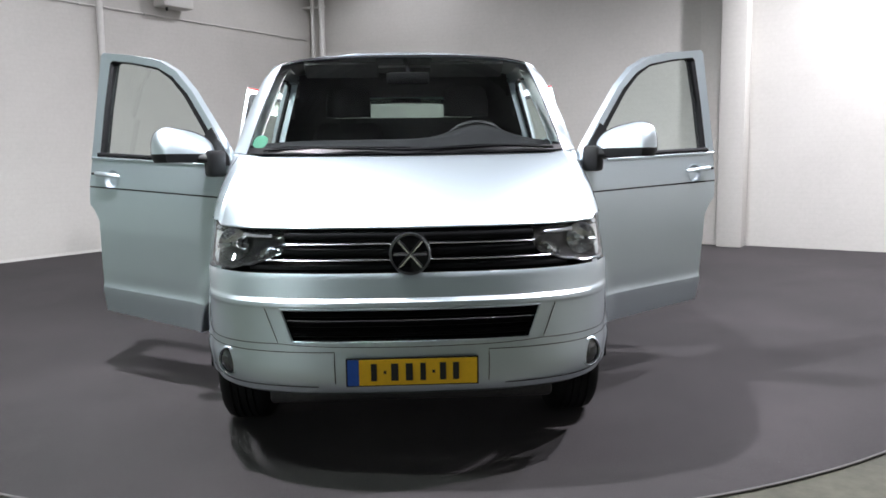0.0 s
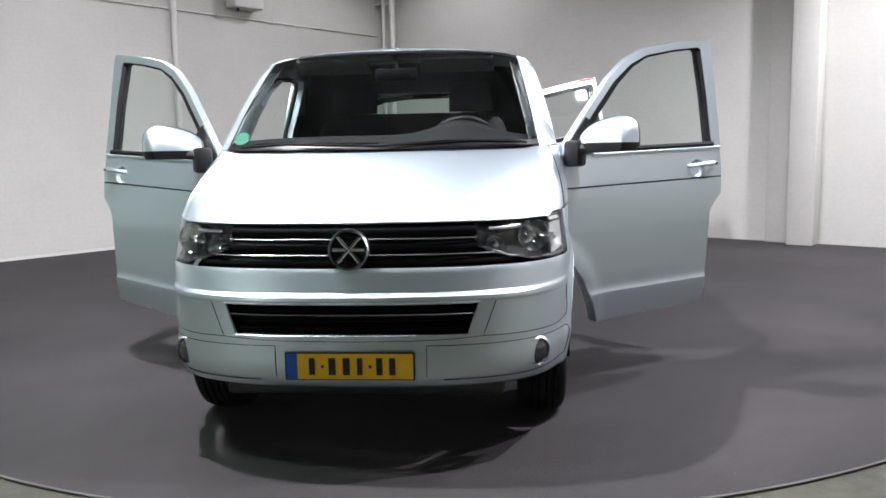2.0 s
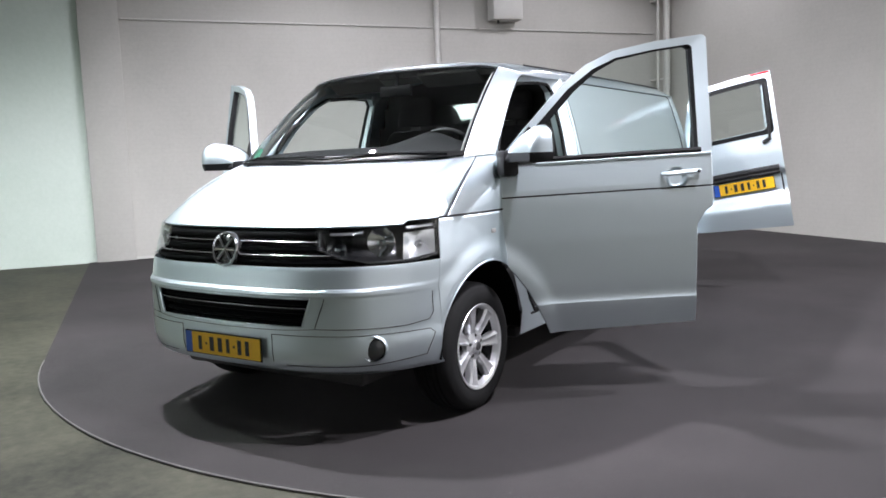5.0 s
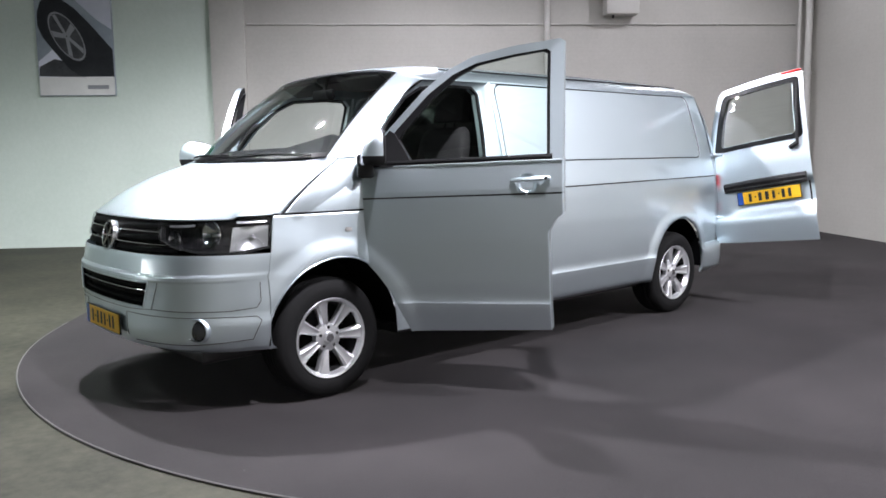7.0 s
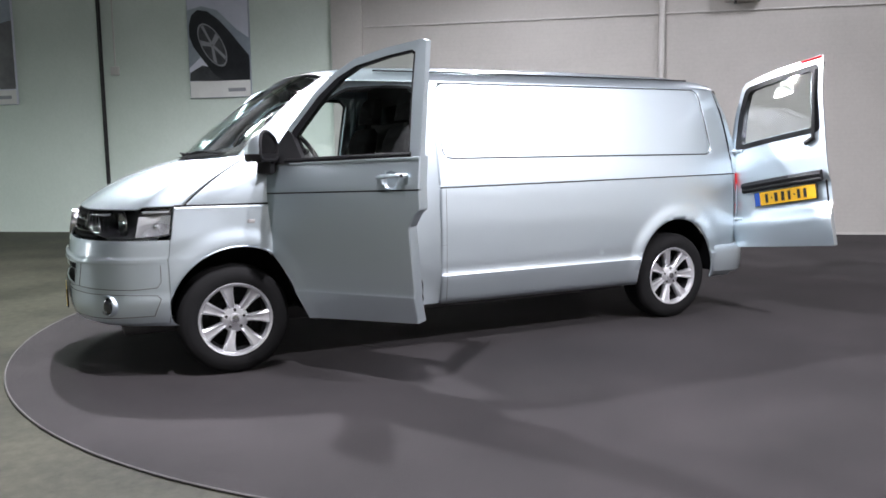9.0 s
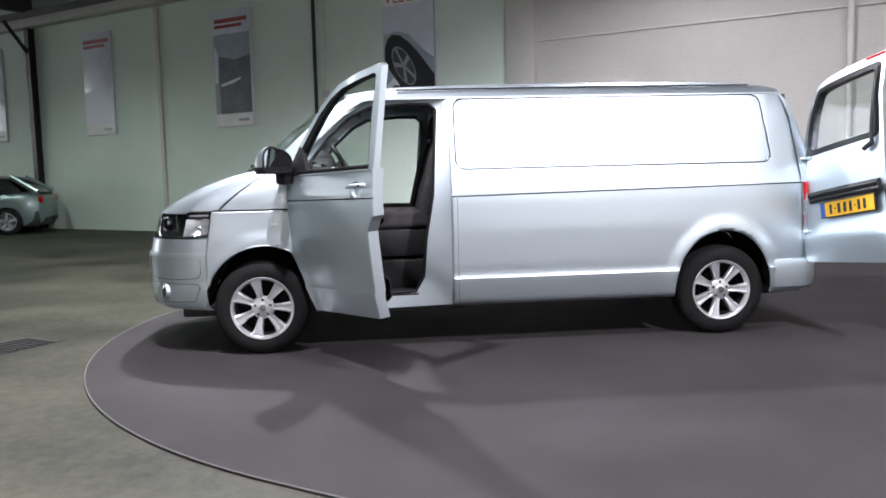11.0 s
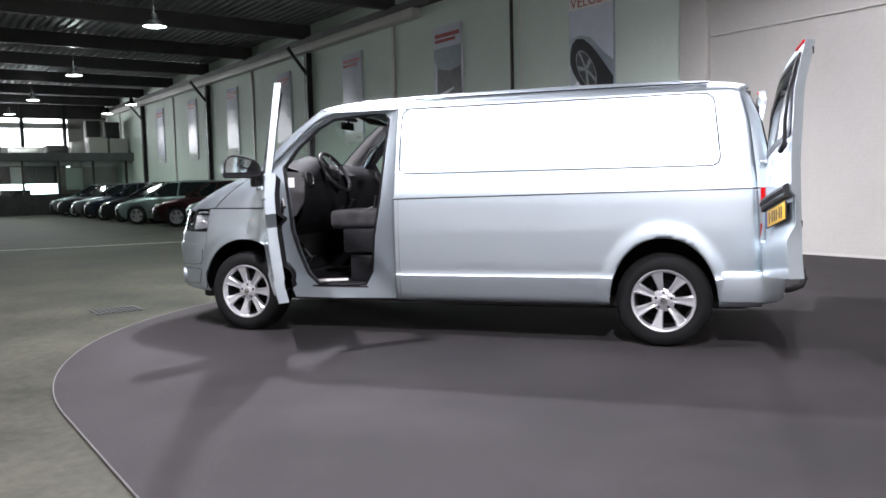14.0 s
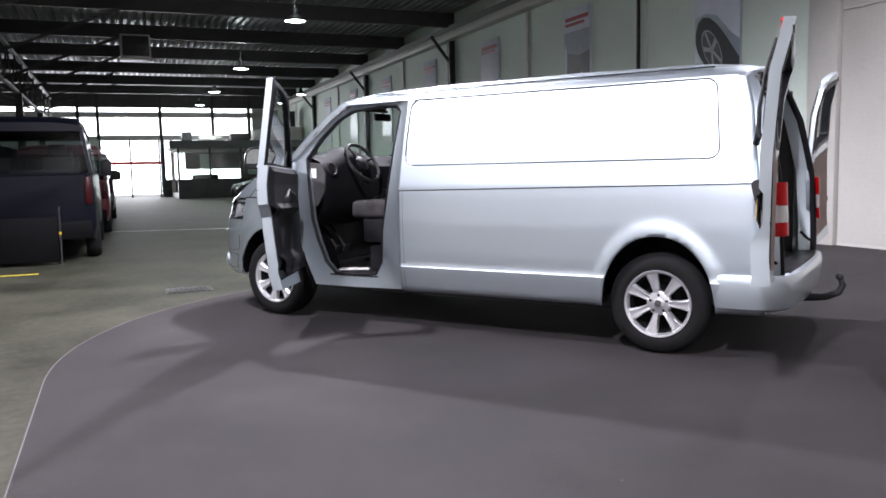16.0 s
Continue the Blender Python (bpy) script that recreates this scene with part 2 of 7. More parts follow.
def box(bm, lo, hi, m=None, bevel=0.0, mat=0):
    c = [(a + b) / 2 for a, b in zip(lo, hi)]
    s = [abs(b - a) for a, b in zip(lo, hi)]
    mm = Matrix.Translation(c) @ Matrix.Diagonal((*s, 1))
    r = bmesh.ops.create_cube(bm, size=1, matrix=(m @ mm) if m else mm)
    fs = {f for v in r["verts"] for f in v.link_faces}
    for f in fs:
        f.material_index = mat
    if bevel:
        es = {e for v in r["verts"] for e in v.link_edges}
        bmesh.ops.bevel(bm, geom=list(es), offset=bevel, segments=2, affect="EDGES", profile=0.5)
    return bm


def tube(bm, pts, r, seg=10, mat=0, cap=True, scale2=1.0):
    """A round bar along points; r is one radius or one each."""
    pts = [Vector(p) for p in pts]
    rs = r if isinstance(r, (list, tuple)) else [r] * len(pts)
    rings, side = [], None
    for i, p in enumerate(pts):
        d = (pts[min(i + 1, len(pts) - 1)] - pts[max(i - 1, 0)]).normalized()
        if side is None:
            side = d.orthogonal().normalized()
        side = (side - d * side.dot(d)).normalized()
        up = d.cross(side)
        rings.append([bm.verts.new(p + (side * math.cos(a) + up * math.sin(a) * scale2) * rs[i]) for a in (2 * math.pi * k / seg for k in range(seg))])
    for a, b in zip(rings, rings[1:]):
        for k in range(seg):
            bm.faces.new((a[k], a[(k + 1) % seg], b[(k + 1) % seg], b[k])).material_index = mat
    if cap:
        bm.faces.new(rings[0][::-1]).material_index = mat
        bm.faces.new(rings[-1]).material_index = mat
    return bm


def lathe(bm, profile, axis_m, seg=48, mat=0):
    """Turn (radius, along) about the local x axis of axis_m."""
    rings = []
    for r, h in profile:
        rings.append([bm.verts.new(axis_m @ Vector((h, r * math.cos(a), r * math.sin(a)))) for a in (2 * math.pi * k / seg for k in range(seg))])
    for a, b in zip(rings, rings[1:]):
        for k in range(seg):
            bm.faces.new((a[k], a[(k + 1) % seg], b[(k + 1) % seg], b[k])).material_index = mat
    return bm


def loop_fill(bm, pts, mat=0):
    f = bm.faces.new([bm.verts.new(p) for p in pts])
    f.material_index = mat
    return f


def ring(bm, outer, inner, mat=0):
    a = [bm.verts.new(p) for p in outer]
    b = [bm.verts.new(p) for p in inner]
    n = len(a)
    for i in range(n):
        bm.faces.new((a[i], a[(i + 1) % n], b[(i + 1) % n], b[i])).material_index = mat
    return bm


def slab(bm, pts, depth, mat=0):
    """A plate: polygon pts pushed by the vector depth."""
    pts, depth = [Vector(p) for p in pts], Vector(depth)
    loop_fill(bm, pts, mat)
    loop_fill(bm, [p + depth for p in reversed(pts)], mat)
    n = len(pts)
    for i in range(n):
        bm.faces.new([bm.verts.new(q) for q in (pts[i], pts[i] + depth, pts[(i + 1) % n] + depth, pts[(i + 1) % n])]).material_index = mat
    return bm


def lin(a, b, n):
    return [a + (b - a) * i / (n - 1) for i in range(n)]


def curve_at(table):
    """A smooth curve through rows of equal length, over 0..1."""
    t = np.array(table, float)
    s = np.linspace(0, 1, len(t))

    def f(x):
        i = min(int(x * (len(t) - 1)), len(t) - 2)
        k = x * (len(t) - 1) - i
        p0, p1, p2, p3 = t[max(i - 1, 0)], t[i], t[i + 1], t[min(i + 2, len(t) - 1)]
        m1, m2 = (p2 - p0) / 2, (p3 - p1) / 2
        return (2 * k**3 - 3 * k**2 + 1) * p1 + (k**3 - 2 * k**2 + k) * m1 + (-2 * k**3 + 3 * k**2) * p2 + (k**3 - k**2) * m2
    return f


def mirror_bm(bm):
    for v in bm.verts:
        v.co.x = -v.co.x
    bmesh.ops.reverse_faces(bm, faces=bm.faces)
    return bm


def smooth01(x):
    x = min(max(x, 0), 1)
    return x * x * (3 - 2 * x)

# ---- the hall ----
def hall_box(name, lo, hi, mat, label, category, bevel=0.0, kind="structure", parent=None):
    bm = bmesh.new()
    box(bm, lo, hi, HALL_M if parent is None else HALL_M, bevel)
    ob = part(name, bm, mat, parent, smooth=30)
    if parent is None:
        tagged(ob, label, category, kind=kind)
    return ob


hall_box("floor", (FAR_U - 12, SIDE_V - 4, -0.3), (WALL_U + 0.4, WALL_V + 0.4, -0.012), CONCRETE, "worn stained concrete hall floor", "floor")
# round carpeted stand that runs on to the walls behind the van
DISC, DISC_R = hall(2.224, 1.517), 3.99
bm = bmesh.new()
du, dv = DISC.dot(UD), DISC.dot(VD)
arc = []
a0, a1 = math.radians(178), math.radians(270)
for k in range(121):
    a = a0 + (a1 - a0) * k / 120
    arc.append((du + DISC_R * math.cos(a), dv + DISC_R * math.sin(a)))
outline = arc + [(WALL_U, dv - DISC_R), (WALL_U, WALL_V), (2.224 - DISC_R, WALL_V)]
slab(bm, [hall(u, v, 0.0) for u, v in outline], (0, 0, -0.012))
tagged(part("carpet", bm, CARPET, smooth=0), "dark grey needle-felt carpet with a round front", "carpet", kind="structure")
bm = bmesh.new()
tube(bm, [hall(u, v, -0.004) for u, v in arc + [(WALL_U - 0.3, dv - DISC_R)]], 0.006, 6)
tagged(part("carpet_trim", bm, RIM), "thin pale metal edging round the carpet", "trim", kind="structure")

# lint and crumbs on the carpet, too small to count
rnd = random.Random(7)
bm = bmesh.new()
for k in range(70):
    a, r = rnd.uniform(0, 2 * math.pi), DISC_R * math.sqrt(rnd.random()) * 0.97
    c = Vector((DISC.x + r * math.cos(a), DISC.y + r * math.sin(a), 0.001))
    w, h, t = rnd.uniform(0.0015, 0.0045), rnd.uniform(0.001, 0.0025), rnd.uniform(0, math.pi)
    d, e = Vector((math.cos(t), math.sin(t), 0)), Vector((-math.sin(t), math.cos(t), 0))
    slab(bm, [c + d * w, c + e * h, c - d * w, c - e * h], (0, 0, 0.0015))
tagged(part("lint", bm, RIM, smooth=0), "pale lint specks on the dark carpet", "lint", kind="stuff")

# long wall: pale green panels by day, white blocks round the stand
hall_box("wall_north", (FAR_U, WALL_V, -0.1), (-1.38, WALL_V + 0.3, ROOF_Z + 0.3), WALL_GREEN, "pale green concrete panel wall", "wall")
hall_box("wall_north_stand", (-1.38, WALL_V, -0.1), (WALL_U + 0.3, WALL_V + 0.3, ROOF_Z + 0.3), WALL, "white painted block wall behind the stand", "wall")
hall_box("wall_east", (WALL_U, SIDE_V, -0.1), (WALL_U + 0.3, WALL_V, ROOF_Z + 0.3), WALL, "white painted block wall across the hall end", "wall")
# unseen wall, added to throw light back on the van's left side
hall_box("bounce_wall_south", (-1.5, -7.5, -0.1), (WALL_U, -7.2, ROOF_Z + 0.3), WALL, "unseen white wall added to bounce light on the van", "wall")
hall_box("wall_south", (FAR_U, SIDE_V - 0.3, -0.1), (WALL_U + 0.3, SIDE_V, ROOF_Z + 0.3), WALL_GREEN, "pale concrete side wall", "wall")
hall_box("pilaster", (-1.66, WALL_V - 0.10, 0), (-1.13, WALL_V, ROOF_Z), WALL, "white square pilaster on the long wall", "pilaster", 0.01)
hall_box("pilaster", (WALL_U - 0.28, 0.13, 0), (WALL_U, 0.46, ROOF_Z), WALL, "white square pilaster on the end wall", "pilaster", 0.01)
hall_box("pilaster", (WALL_U - 0.10, 0.462, 0), (WALL_U, 0.78, ROOF_Z), WALL, "white pilaster step on the end wall", "pilaster", 0.01)
hall_box("skirting", (-1.16, WALL_V - 0.012, 0.0), (WALL_U, WALL_V, 0.035), PIPE, "thin painted skirting", "skirting")
# pipes and conduit on the white wall
for u, v, r, nm in ((3.69, WALL_V - 0.05, 0.045, "down_pipe"), (7.95, WALL_V - 0.38, 0.055, "down_pipe"), (7.88, WALL_V - 0.22, 0.03, "down_pipe")):
    bm = bmesh.new()
    tube(bm, [hall(u, v, 0.0), hall(u, v, ROOF_Z)], r, 12)
    for z in (1.2, 2.6, 4.0):
        tube(bm, [hall(u, v, z - 0.02), hall(u, v, z + 0.02)], r * 1.25, 12)
        box(bm, (-0.02, 0, -0.015), (0.02, WALL_V - v, 0.015), Matrix.Translation(hall(u, v, z)) @ HALL_M)
    tagged(part(nm, bm, PIPE), "painted steel down pipe on the white wall", "pipe", kind="structure")
bm = bmesh.new()
tube(bm, [hall(-1.1, WALL_V - 0.02, 3.435), hall(3.5, WALL_V - 0.02, 3.435), hall(7.9, WALL_V - 0.02, 3.435)], 0.012, 6)
for u in lin(-0.8, 7.6, 9):
    box(bm, (-0.012, -0.016, -0.018), (0.012, 0.02, 0.018), Matrix.Translation(hall(u, WALL_V - 0.02, 3.435)) @ HALL_M)
tagged(part("conduit", bm, PIPE), "thin cable conduit along the white wall", "conduit", kind="structure")
bm = bmesh.new()
box(bm, (4.61, WALL_V - 0.28, 3.56), (5.15, WALL_V - 0.02, 4.1), HALL_M, 0.02)
wbox = tagged(part("wall_heater", bm, PIPE), "grey metal box fixed high on the white wall", "wall box")
bm = bmesh.new()
box(bm, (4.64, WALL_V - 0.02, 3.7), (5.12, WALL_V + 0.0, 4.0), HALL_M)
tube(bm, [hall(4.75, WALL_V - 0.15, 3.57), hall(4.75, WALL_V - 0.15, 3.51)], 0.02, 8)
part("bracket", bm, STEEL_DARK, wbox)
# small switch box
bm = bmesh.new()
box(bm, (-5.79, WALL_V - 0.06, 2.80), (-5.64, WALL_V, 2.95), HALL_M, 0.012)
sb = tagged(part("switch_box", bm, PIPE), "small grey switch box on the green wall", "switch")
bm = bmesh.new()
tube(bm, [hall(-5.715, WALL_V - 0.02, 2.95), hall(-5.715, WALL_V - 0.02, 5.2)], 0.012, 6)
part("cable", bm, PIPE, sb)

# steel columns against the long wall, knee braces, eaves duct
for k, u in enumerate((-5.98, -10.6, -15.38, -19.9, -24.3, -28.9, -33.5, -38.1)):
    bm = bmesh.new()
    main = k % 2 == 0 and k > 0
    w = 0.09 if main else 0.022 if k == 0 else 0.05
    box(bm, (u - w, WALL_V - 0.02, 0), (u + w, WALL_V, 5.25), HALL_M)
    box(bm, (u - 0.012, WALL_V - (0.16 if main else 0.05), 0), (u + 0.012, WALL_V - 0.02, 5.25), HALL_M)
    box(bm, (u - w, WALL_V - (0.18 if main else 0.06), 0), (u + w, WALL_V - (0.16 if main else 0.05), 5.25), HALL_M)
    col = tagged(part("steel_column", bm, STEEL_DARK if main or k == 0 else PIPE, smooth=0), "dark steel column against the green wall" if main else "thin dark steel wall post" if k == 0 else "thin pale steel wall post", "column", "wall columns", "structure")
    if main:
        bm = bmesh.new()
        tube(bm, [hall(u, WALL_V - 0.15, 4.55), hall(u, WALL_V - 0.75, 5.3)], 0.05, 4)
        part("knee_brace", bm, STEEL_DARK, col, smooth=0)
hall_box("eaves_duct", (FAR_U, WALL_V - 0.30, 5.18), (-9.3, WALL_V - 0.02, 5.40), PIPE, "grey sheet metal eaves duct", "duct", 0.02)
hall_box("eaves_beam", (FAR_U, WALL_V - 0.2, 5.42), (WALL_U, WALL_V - 0.001, 5.62), BEAM, "dark eaves beam", "beam")

# roof deck: corrugated sheet, one mesh
bm = bmesh.new()
rib, v = [], SIDE_V - 0.3
while v < WALL_V + 0.3:
    rib += [(v, 0.0), (v + 0.10, 0.0), (v + 0.12, 0.075), (v + 0.22, 0.075)]
    v += 0.24
grid(lambda a, p: hall(a, p[0], ROOF_Z + p[1]), [FAR_U, WALL_U + 0.3], rib, bm)
grid(lambda a, b: hall(a, b, ROOF_Z + 0.3), [FAR_U, WALL_U + 0.3], [SIDE_V - 0.3, WALL_V + 0.3], bm)
tagged(part("ceiling", bm, DECK, smooth=0), "dark corrugated steel roof deck", "ceiling", kind="structure")
for k, u in enumerate((-38.1, -33.5, -28.9, -24.3, -19.9, -15.38, -10.6, -5.98, -1.38, 3.2)):
    hall_box("roof_beam", (u - 0.09, SIDE_V, ROOF_Z - 0.42), (u + 0.09, WALL_V, ROOF_Z - 0.002), BEAM, "dark steel beam under the roof deck", "beam")
# open girders along the hall, the nearer one deep
for v, low in ((-9.0, 5.06), (-4.9, 4.22)):
    bm = bmesh.new()
    box(bm, (FAR_U, v - 0.06, 5.46), (WALL_U, v + 0.06, 5.576), HALL_M)
    box(bm, (FAR_U, v - 0.05, low), (WALL_U, v + 0.05, low + 0.09), HALL_M)
    uu, pitch = FAR_U, 1.2 if low > 5 else 2.3
    while uu < WALL_U - pitch:
        tube(bm, [hall(uu, v, low + 0.04), hall(uu + pitch / 2, v, 5.52), hall(uu + pitch, v, low + 0.04)], 0.028, 4)
        uu += pitch
    tagged(part("roof_girder", bm, BEAM, smooth=0), "dark open web roof girder", "girder", kind="structure")
# slanting struts from the deep girder up to each beam
for u in (-33.5, -28.9, -24.3, -19.9, -15.38, -10.6):
    for v1 in (-1.6, -8.2):
        bm = bmesh.new()
        tube(bm, [hall(u, -4.9 + math.copysign(0.05, v1 + 4.9), 4.27), hall(u, v1, 5.60)], 0.06, 4)
        tagged(part("roof_strut", bm, BEAM, smooth=0), "dark slanting steel strut under a roof beam", "strut", "roof struts", "structure")
for u in (-24.3, -33.5):
    bm = bmesh.new()
    box(bm, (u - 0.12, -5.02, -0.012), (u + 0.12, -4.78, 4.22), HALL_M, 0.008)
    box(bm, (u - 0.22, -5.12, -0.012), (u + 0.22, -4.68, 0.02), HALL_M)
    tagged(part("hall_column", bm, BEAM, smooth=0), "dark steel column under the roof girder", "column", "girder columns", "structure")

# hanging lamps in a row
def hall_lamp(u, v, z=4.84):
    m = Matrix.Translation(hall(u, v, z)) @ Matrix.Rotation(radians(-90), 4, "Y")
    lamp = thing("pendant_lamp", "round bay lamp with a grey housing, lit", "lamp", group="hall lamps")
    bm = bmesh.new()
    lathe(bm, [(0.0005, 0.30), (0.05, 0.30), (0.075, 0.27), (0.085, 0.16), (0.13, 0.12), (0.25, 0.05), (0.27, 0.0), (0.262, 0.0), (0.235, 0.04), (0.12, 0.10)], m, 28)
    part("housing", bm, GRILLE, lamp)
    bm = bmesh.new()
    lathe(bm, [(0.0005, -0.02), (0.15, -0.012), (0.255, 0.012)], m, 28)
    part("diffuser", bm, LAMP_GLOW, lamp, "glowing white diffuser")
    bm = bmesh.new()
    tube(bm, [hall(u, v, z + 0.30), hall(u, v, ROOF_Z)], 0.008, 6)
    part("cord", bm, STEEL_DARK, lamp)
    return lamp


LAMP_GLOW = glow("lamp_glow", (0.86, 1.0, 0.96), 14.0)
# u -2.6 is unseen, added to carry on the row and light the wall
for u, v in ((-2.6, 1.2), (-11.69, 2.23), (-20.8, 2.3), (-29.0, 2.35), (-36.0, 2.4), (-29.5, 6.3), (-34.3, 6.4)):
    hall_lamp(u, v)
for k, (u, v, watts) in enumerate(((-2.6, 1.2, 560), (-11.69, 2.23, 470), (-20.8, 2.3, 420), (-29.0, 2.35, 480), (-36.0, 2.4, 480))):
    data = bpy.data.lights.new("bay_lamp", "SPOT")
    data.energy, data.spot_size, data.spot_blend, data.shadow_soft_size, data.color = watts, radians(166), 0.5, 0.25, (0.86, 1.0, 0.95)
    ob = new("bay_lamp", data)
    ob.matrix_world = look(hall(u, v, 4.78), hall(u, v, 0))
    # added point lamp that stands in for light spilling up on to the deck
    data = bpy.data.lights.new("lamp_spill", "POINT")
    data.energy, data.shadow_soft_size, data.color = 20, 0.12, (0.86, 1.0, 0.95)
    ob = new("lamp_spill", data)
    ob.matrix_world = Matrix.Translation(hall(u + 0.2, v, 5.22))

# posters
def poster(u0, u1, z0, z1, picture, dusk=False):
    p = thing("poster", "tall poster of a car wheel on grey sky" if picture else "tall dusky photo poster with red heading" if dusk else "tall pale advertising poster with red heading", "poster", group="wall posters")
    bm = bmesh.new()
    box(bm, (u0, WALL_V - 0.045, z0), (u1, WALL_V - 0.002, z1), HALL_M, 0.004)
    part("board", bm, POSTER_SKY if picture else POSTER_PALE, p)
    v = WALL_V - 0.049
    if picture:
        # pale road and car flank, the leaning tyre with its wheel, a white foot band
        w = u1 - u0
        P = lambda a, b, d=0.0: hall(u0 + a * w, v - d, z0 + b)
        shapes = (("print_flank", POSTER_CAR, 0.0, ((0.01, 1.5), (0.25, 1.56), (0.5, 1.48), (0.8, 1.15), (0.99, 1.0), (0.99, 2.1), (0.01, 2.1))),
                  ("print_road", POSTER_PALE, 0.0005, ((0.01, 0.28), (0.5, 0.28), (0.4, 0.62), (0.2, 0.70), (0.01, 0.52))),
                  ("print_shadow", POSTER_DARK, 0.001, ((0.01, 0.30), (0.62, 0.28), (0.45, 0.50), (0.22, 0.56), (0.02, 0.44))),
                  ("print_tyre", POSTER_INK, 0.0015, ((0.03, 1.05), (0.03, 1.25), (0.08, 1.42), (0.18, 1.50), (0.34, 1.47), (0.52, 1.32), (0.70, 1.10), (0.88, 0.85), (0.99, 0.70), (0.99, 0.29), (0.55, 0.29), (0.40, 0.42), (0.22, 0.68), (0.09, 0.88))))
        for nm, mm, dd, pts in shapes:
            bm = bmesh.new()
            loop_fill(bm, [P(a, b, dd) for a, b in pts])
            part(nm, bm, mm, p, smooth=0)
        el = lambda a, k: (0.40 + k * (0.19 * math.cos(a) - 0.14 * math.sin(a)), 0.90 + k * 0.37 * math.sin(a))
        for k, mm, dd in ((1.0, POSTER_GREY, 0.002), (0.92, POSTER_DARK, 0.0025)):
            bm = bmesh.new()
            loop_fill(bm, [P(*el(a, k), dd) for a in lin(0, 2 * math.pi, 37)[:-1]])
            part("print_wheel", bm, mm, p, smooth=0)
        for k in range(5):
            a = 2 * math.pi * k / 5 + 0.5
            bm = bmesh.new()
            c1, c2 = el(a - 0.14, 0.9), el(a + 0.14, 0.9)
            loop_fill(bm, [P(*el(a + 1.2, 0.10), 0.003), P(*el(a - 1.2, 0.10), 0.003), P(*c1, 0.003), P(*c2, 0.003)])
            part("print_spoke", bm, POSTER_GREY, p, smooth=0)
        P = lambda a, b, d=0.0: hall(a, v - d, b)
        bm = bmesh.new()
        loop_fill(bm, [P(u0 + 0.01, z0 + 0.01, 0.001), P(u1 - 0.01, z0 + 0.01, 0.001), P(u1 - 0.01, z0 + 0.29, 0.001), P(u0 + 0.01, z0 + 0.29, 0.001)])
        part("print_band", bm, PAPER, p, smooth=0)
        bm = bmesh.new()
        loop_fill(bm, [P(u1 - 0.42, z0 + 0.10, 0.003), P(u1 - 0.10, z0 + 0.10, 0.003), P(u1 - 0.10, z0 + 0.16, 0.003), P(u1 - 0.42, z0 + 0.16, 0.003)])
        part("bar", bm, POSTER_GREY, p, smooth=0)
        # white heading with its word
        bm = bmesh.new()
        loop_fill(bm, [P(u0 + 0.01, 4.385, 0.001), P(u1 - 0.01, 4.385, 0.001), P(u1 - 0.01, z1 - 0.01, 0.001), P(u0 + 0.01, z1 - 0.01, 0.001)])
        part("print_heading", bm, PAPER, p, smooth=0)
        word = bpy.data.curves.new("lettering", "FONT")
        word.body, word.size, word.extrude, word.align_x = "VELGEN", 0.285, 0.001, "CENTER"
        word.materials.append(POSTER_RED)
        wo = new("lettering", word)
        wo.parent = p
        mw = Matrix((UD, Vector((0, 0, 1)), -VD)).transposed().to_4x4()
        mw.translation = P((u0 + u1) / 2, 4.425, 0.004)
        wo.matrix_world = mw
    else:
        for a, b, zz, h in ((0.06, 0.94, 0.17, 0.09), (0.06, 0.80, 0.30, 0.07)):
            bm = bmesh.new()
            w = u1 - u0
            loop_fill(bm, [hall(u0 + a * w, v, z1 - zz - h), hall(u0 + b * w, v, z1 - zz - h), hall(u0 + b * w, v, z1 - zz), hall(u0 + a * w, v, z1 - zz)])
            part("bar", bm, POSTER_RED, p, smooth=0)
        bm = bmesh.new()
        w = u1 - u0
        Q = lambda a, b, d=0.0: hall(u0 + a * w, v - d, z0 + b)
        if dusk:
            for nm, mm, dd, pts in (("print_sky", POSTER_SKY, 0.0, ((0.01, 0.28), (0.99, 0.28), (0.99, 1.98), (0.01, 1.98))), ("print_land", POSTER_LAND, 0.0008, ((0.14, 0.28), (0.99, 0.28), (0.99, 1.5), (0.6, 1.42), (0.14, 1.52))),
                                    ("print_road", POSTER_PALE, 0.0012, ((0.18, 0.86), (0.5, 0.92), (0.72, 1.0), (0.72, 1.04), (0.45, 0.98), (0.18, 0.92))), ("print_road", POSTER_PALE, 0.0016, ((0.02, 0.95), (0.10, 0.95), (0.13, 1.5), (0.06, 1.75), (0.02, 1.6)))):
                bm = bmesh.new()
                loop_fill(bm, [Q(a, b, dd) for a, b in pts])
                part(nm, bm, mm, p, smooth=0)
        else:
            bm = bmesh.new()
            loop_fill(bm, [Q(0.01, 0.25), Q(0.99, 0.25), Q(0.99, 0.95), Q(0.5, 1.15), Q(0.01, 1.05)])
            part("print_scene", bm, POSTER_CAR, p, smooth=0)
        bm = bmesh.new()
        loop_fill(bm, [Q(0.01, 0.01, 0.002), Q(0.99, 0.01, 0.002), Q(0.99, 0.26, 0.002), Q(0.01, 0.26, 0.002)])
        part("print_band", bm, PAPER, p, smooth=0)
        bm = bmesh.new()
        loop_fill(bm, [Q(0.62, 0.10, 0.004), Q(0.9, 0.10, 0.004), Q(0.9, 0.16, 0.004), Q(0.62, 0.16, 0.004)])
        part("bar", bm, POSTER_GREY, p, smooth=0)


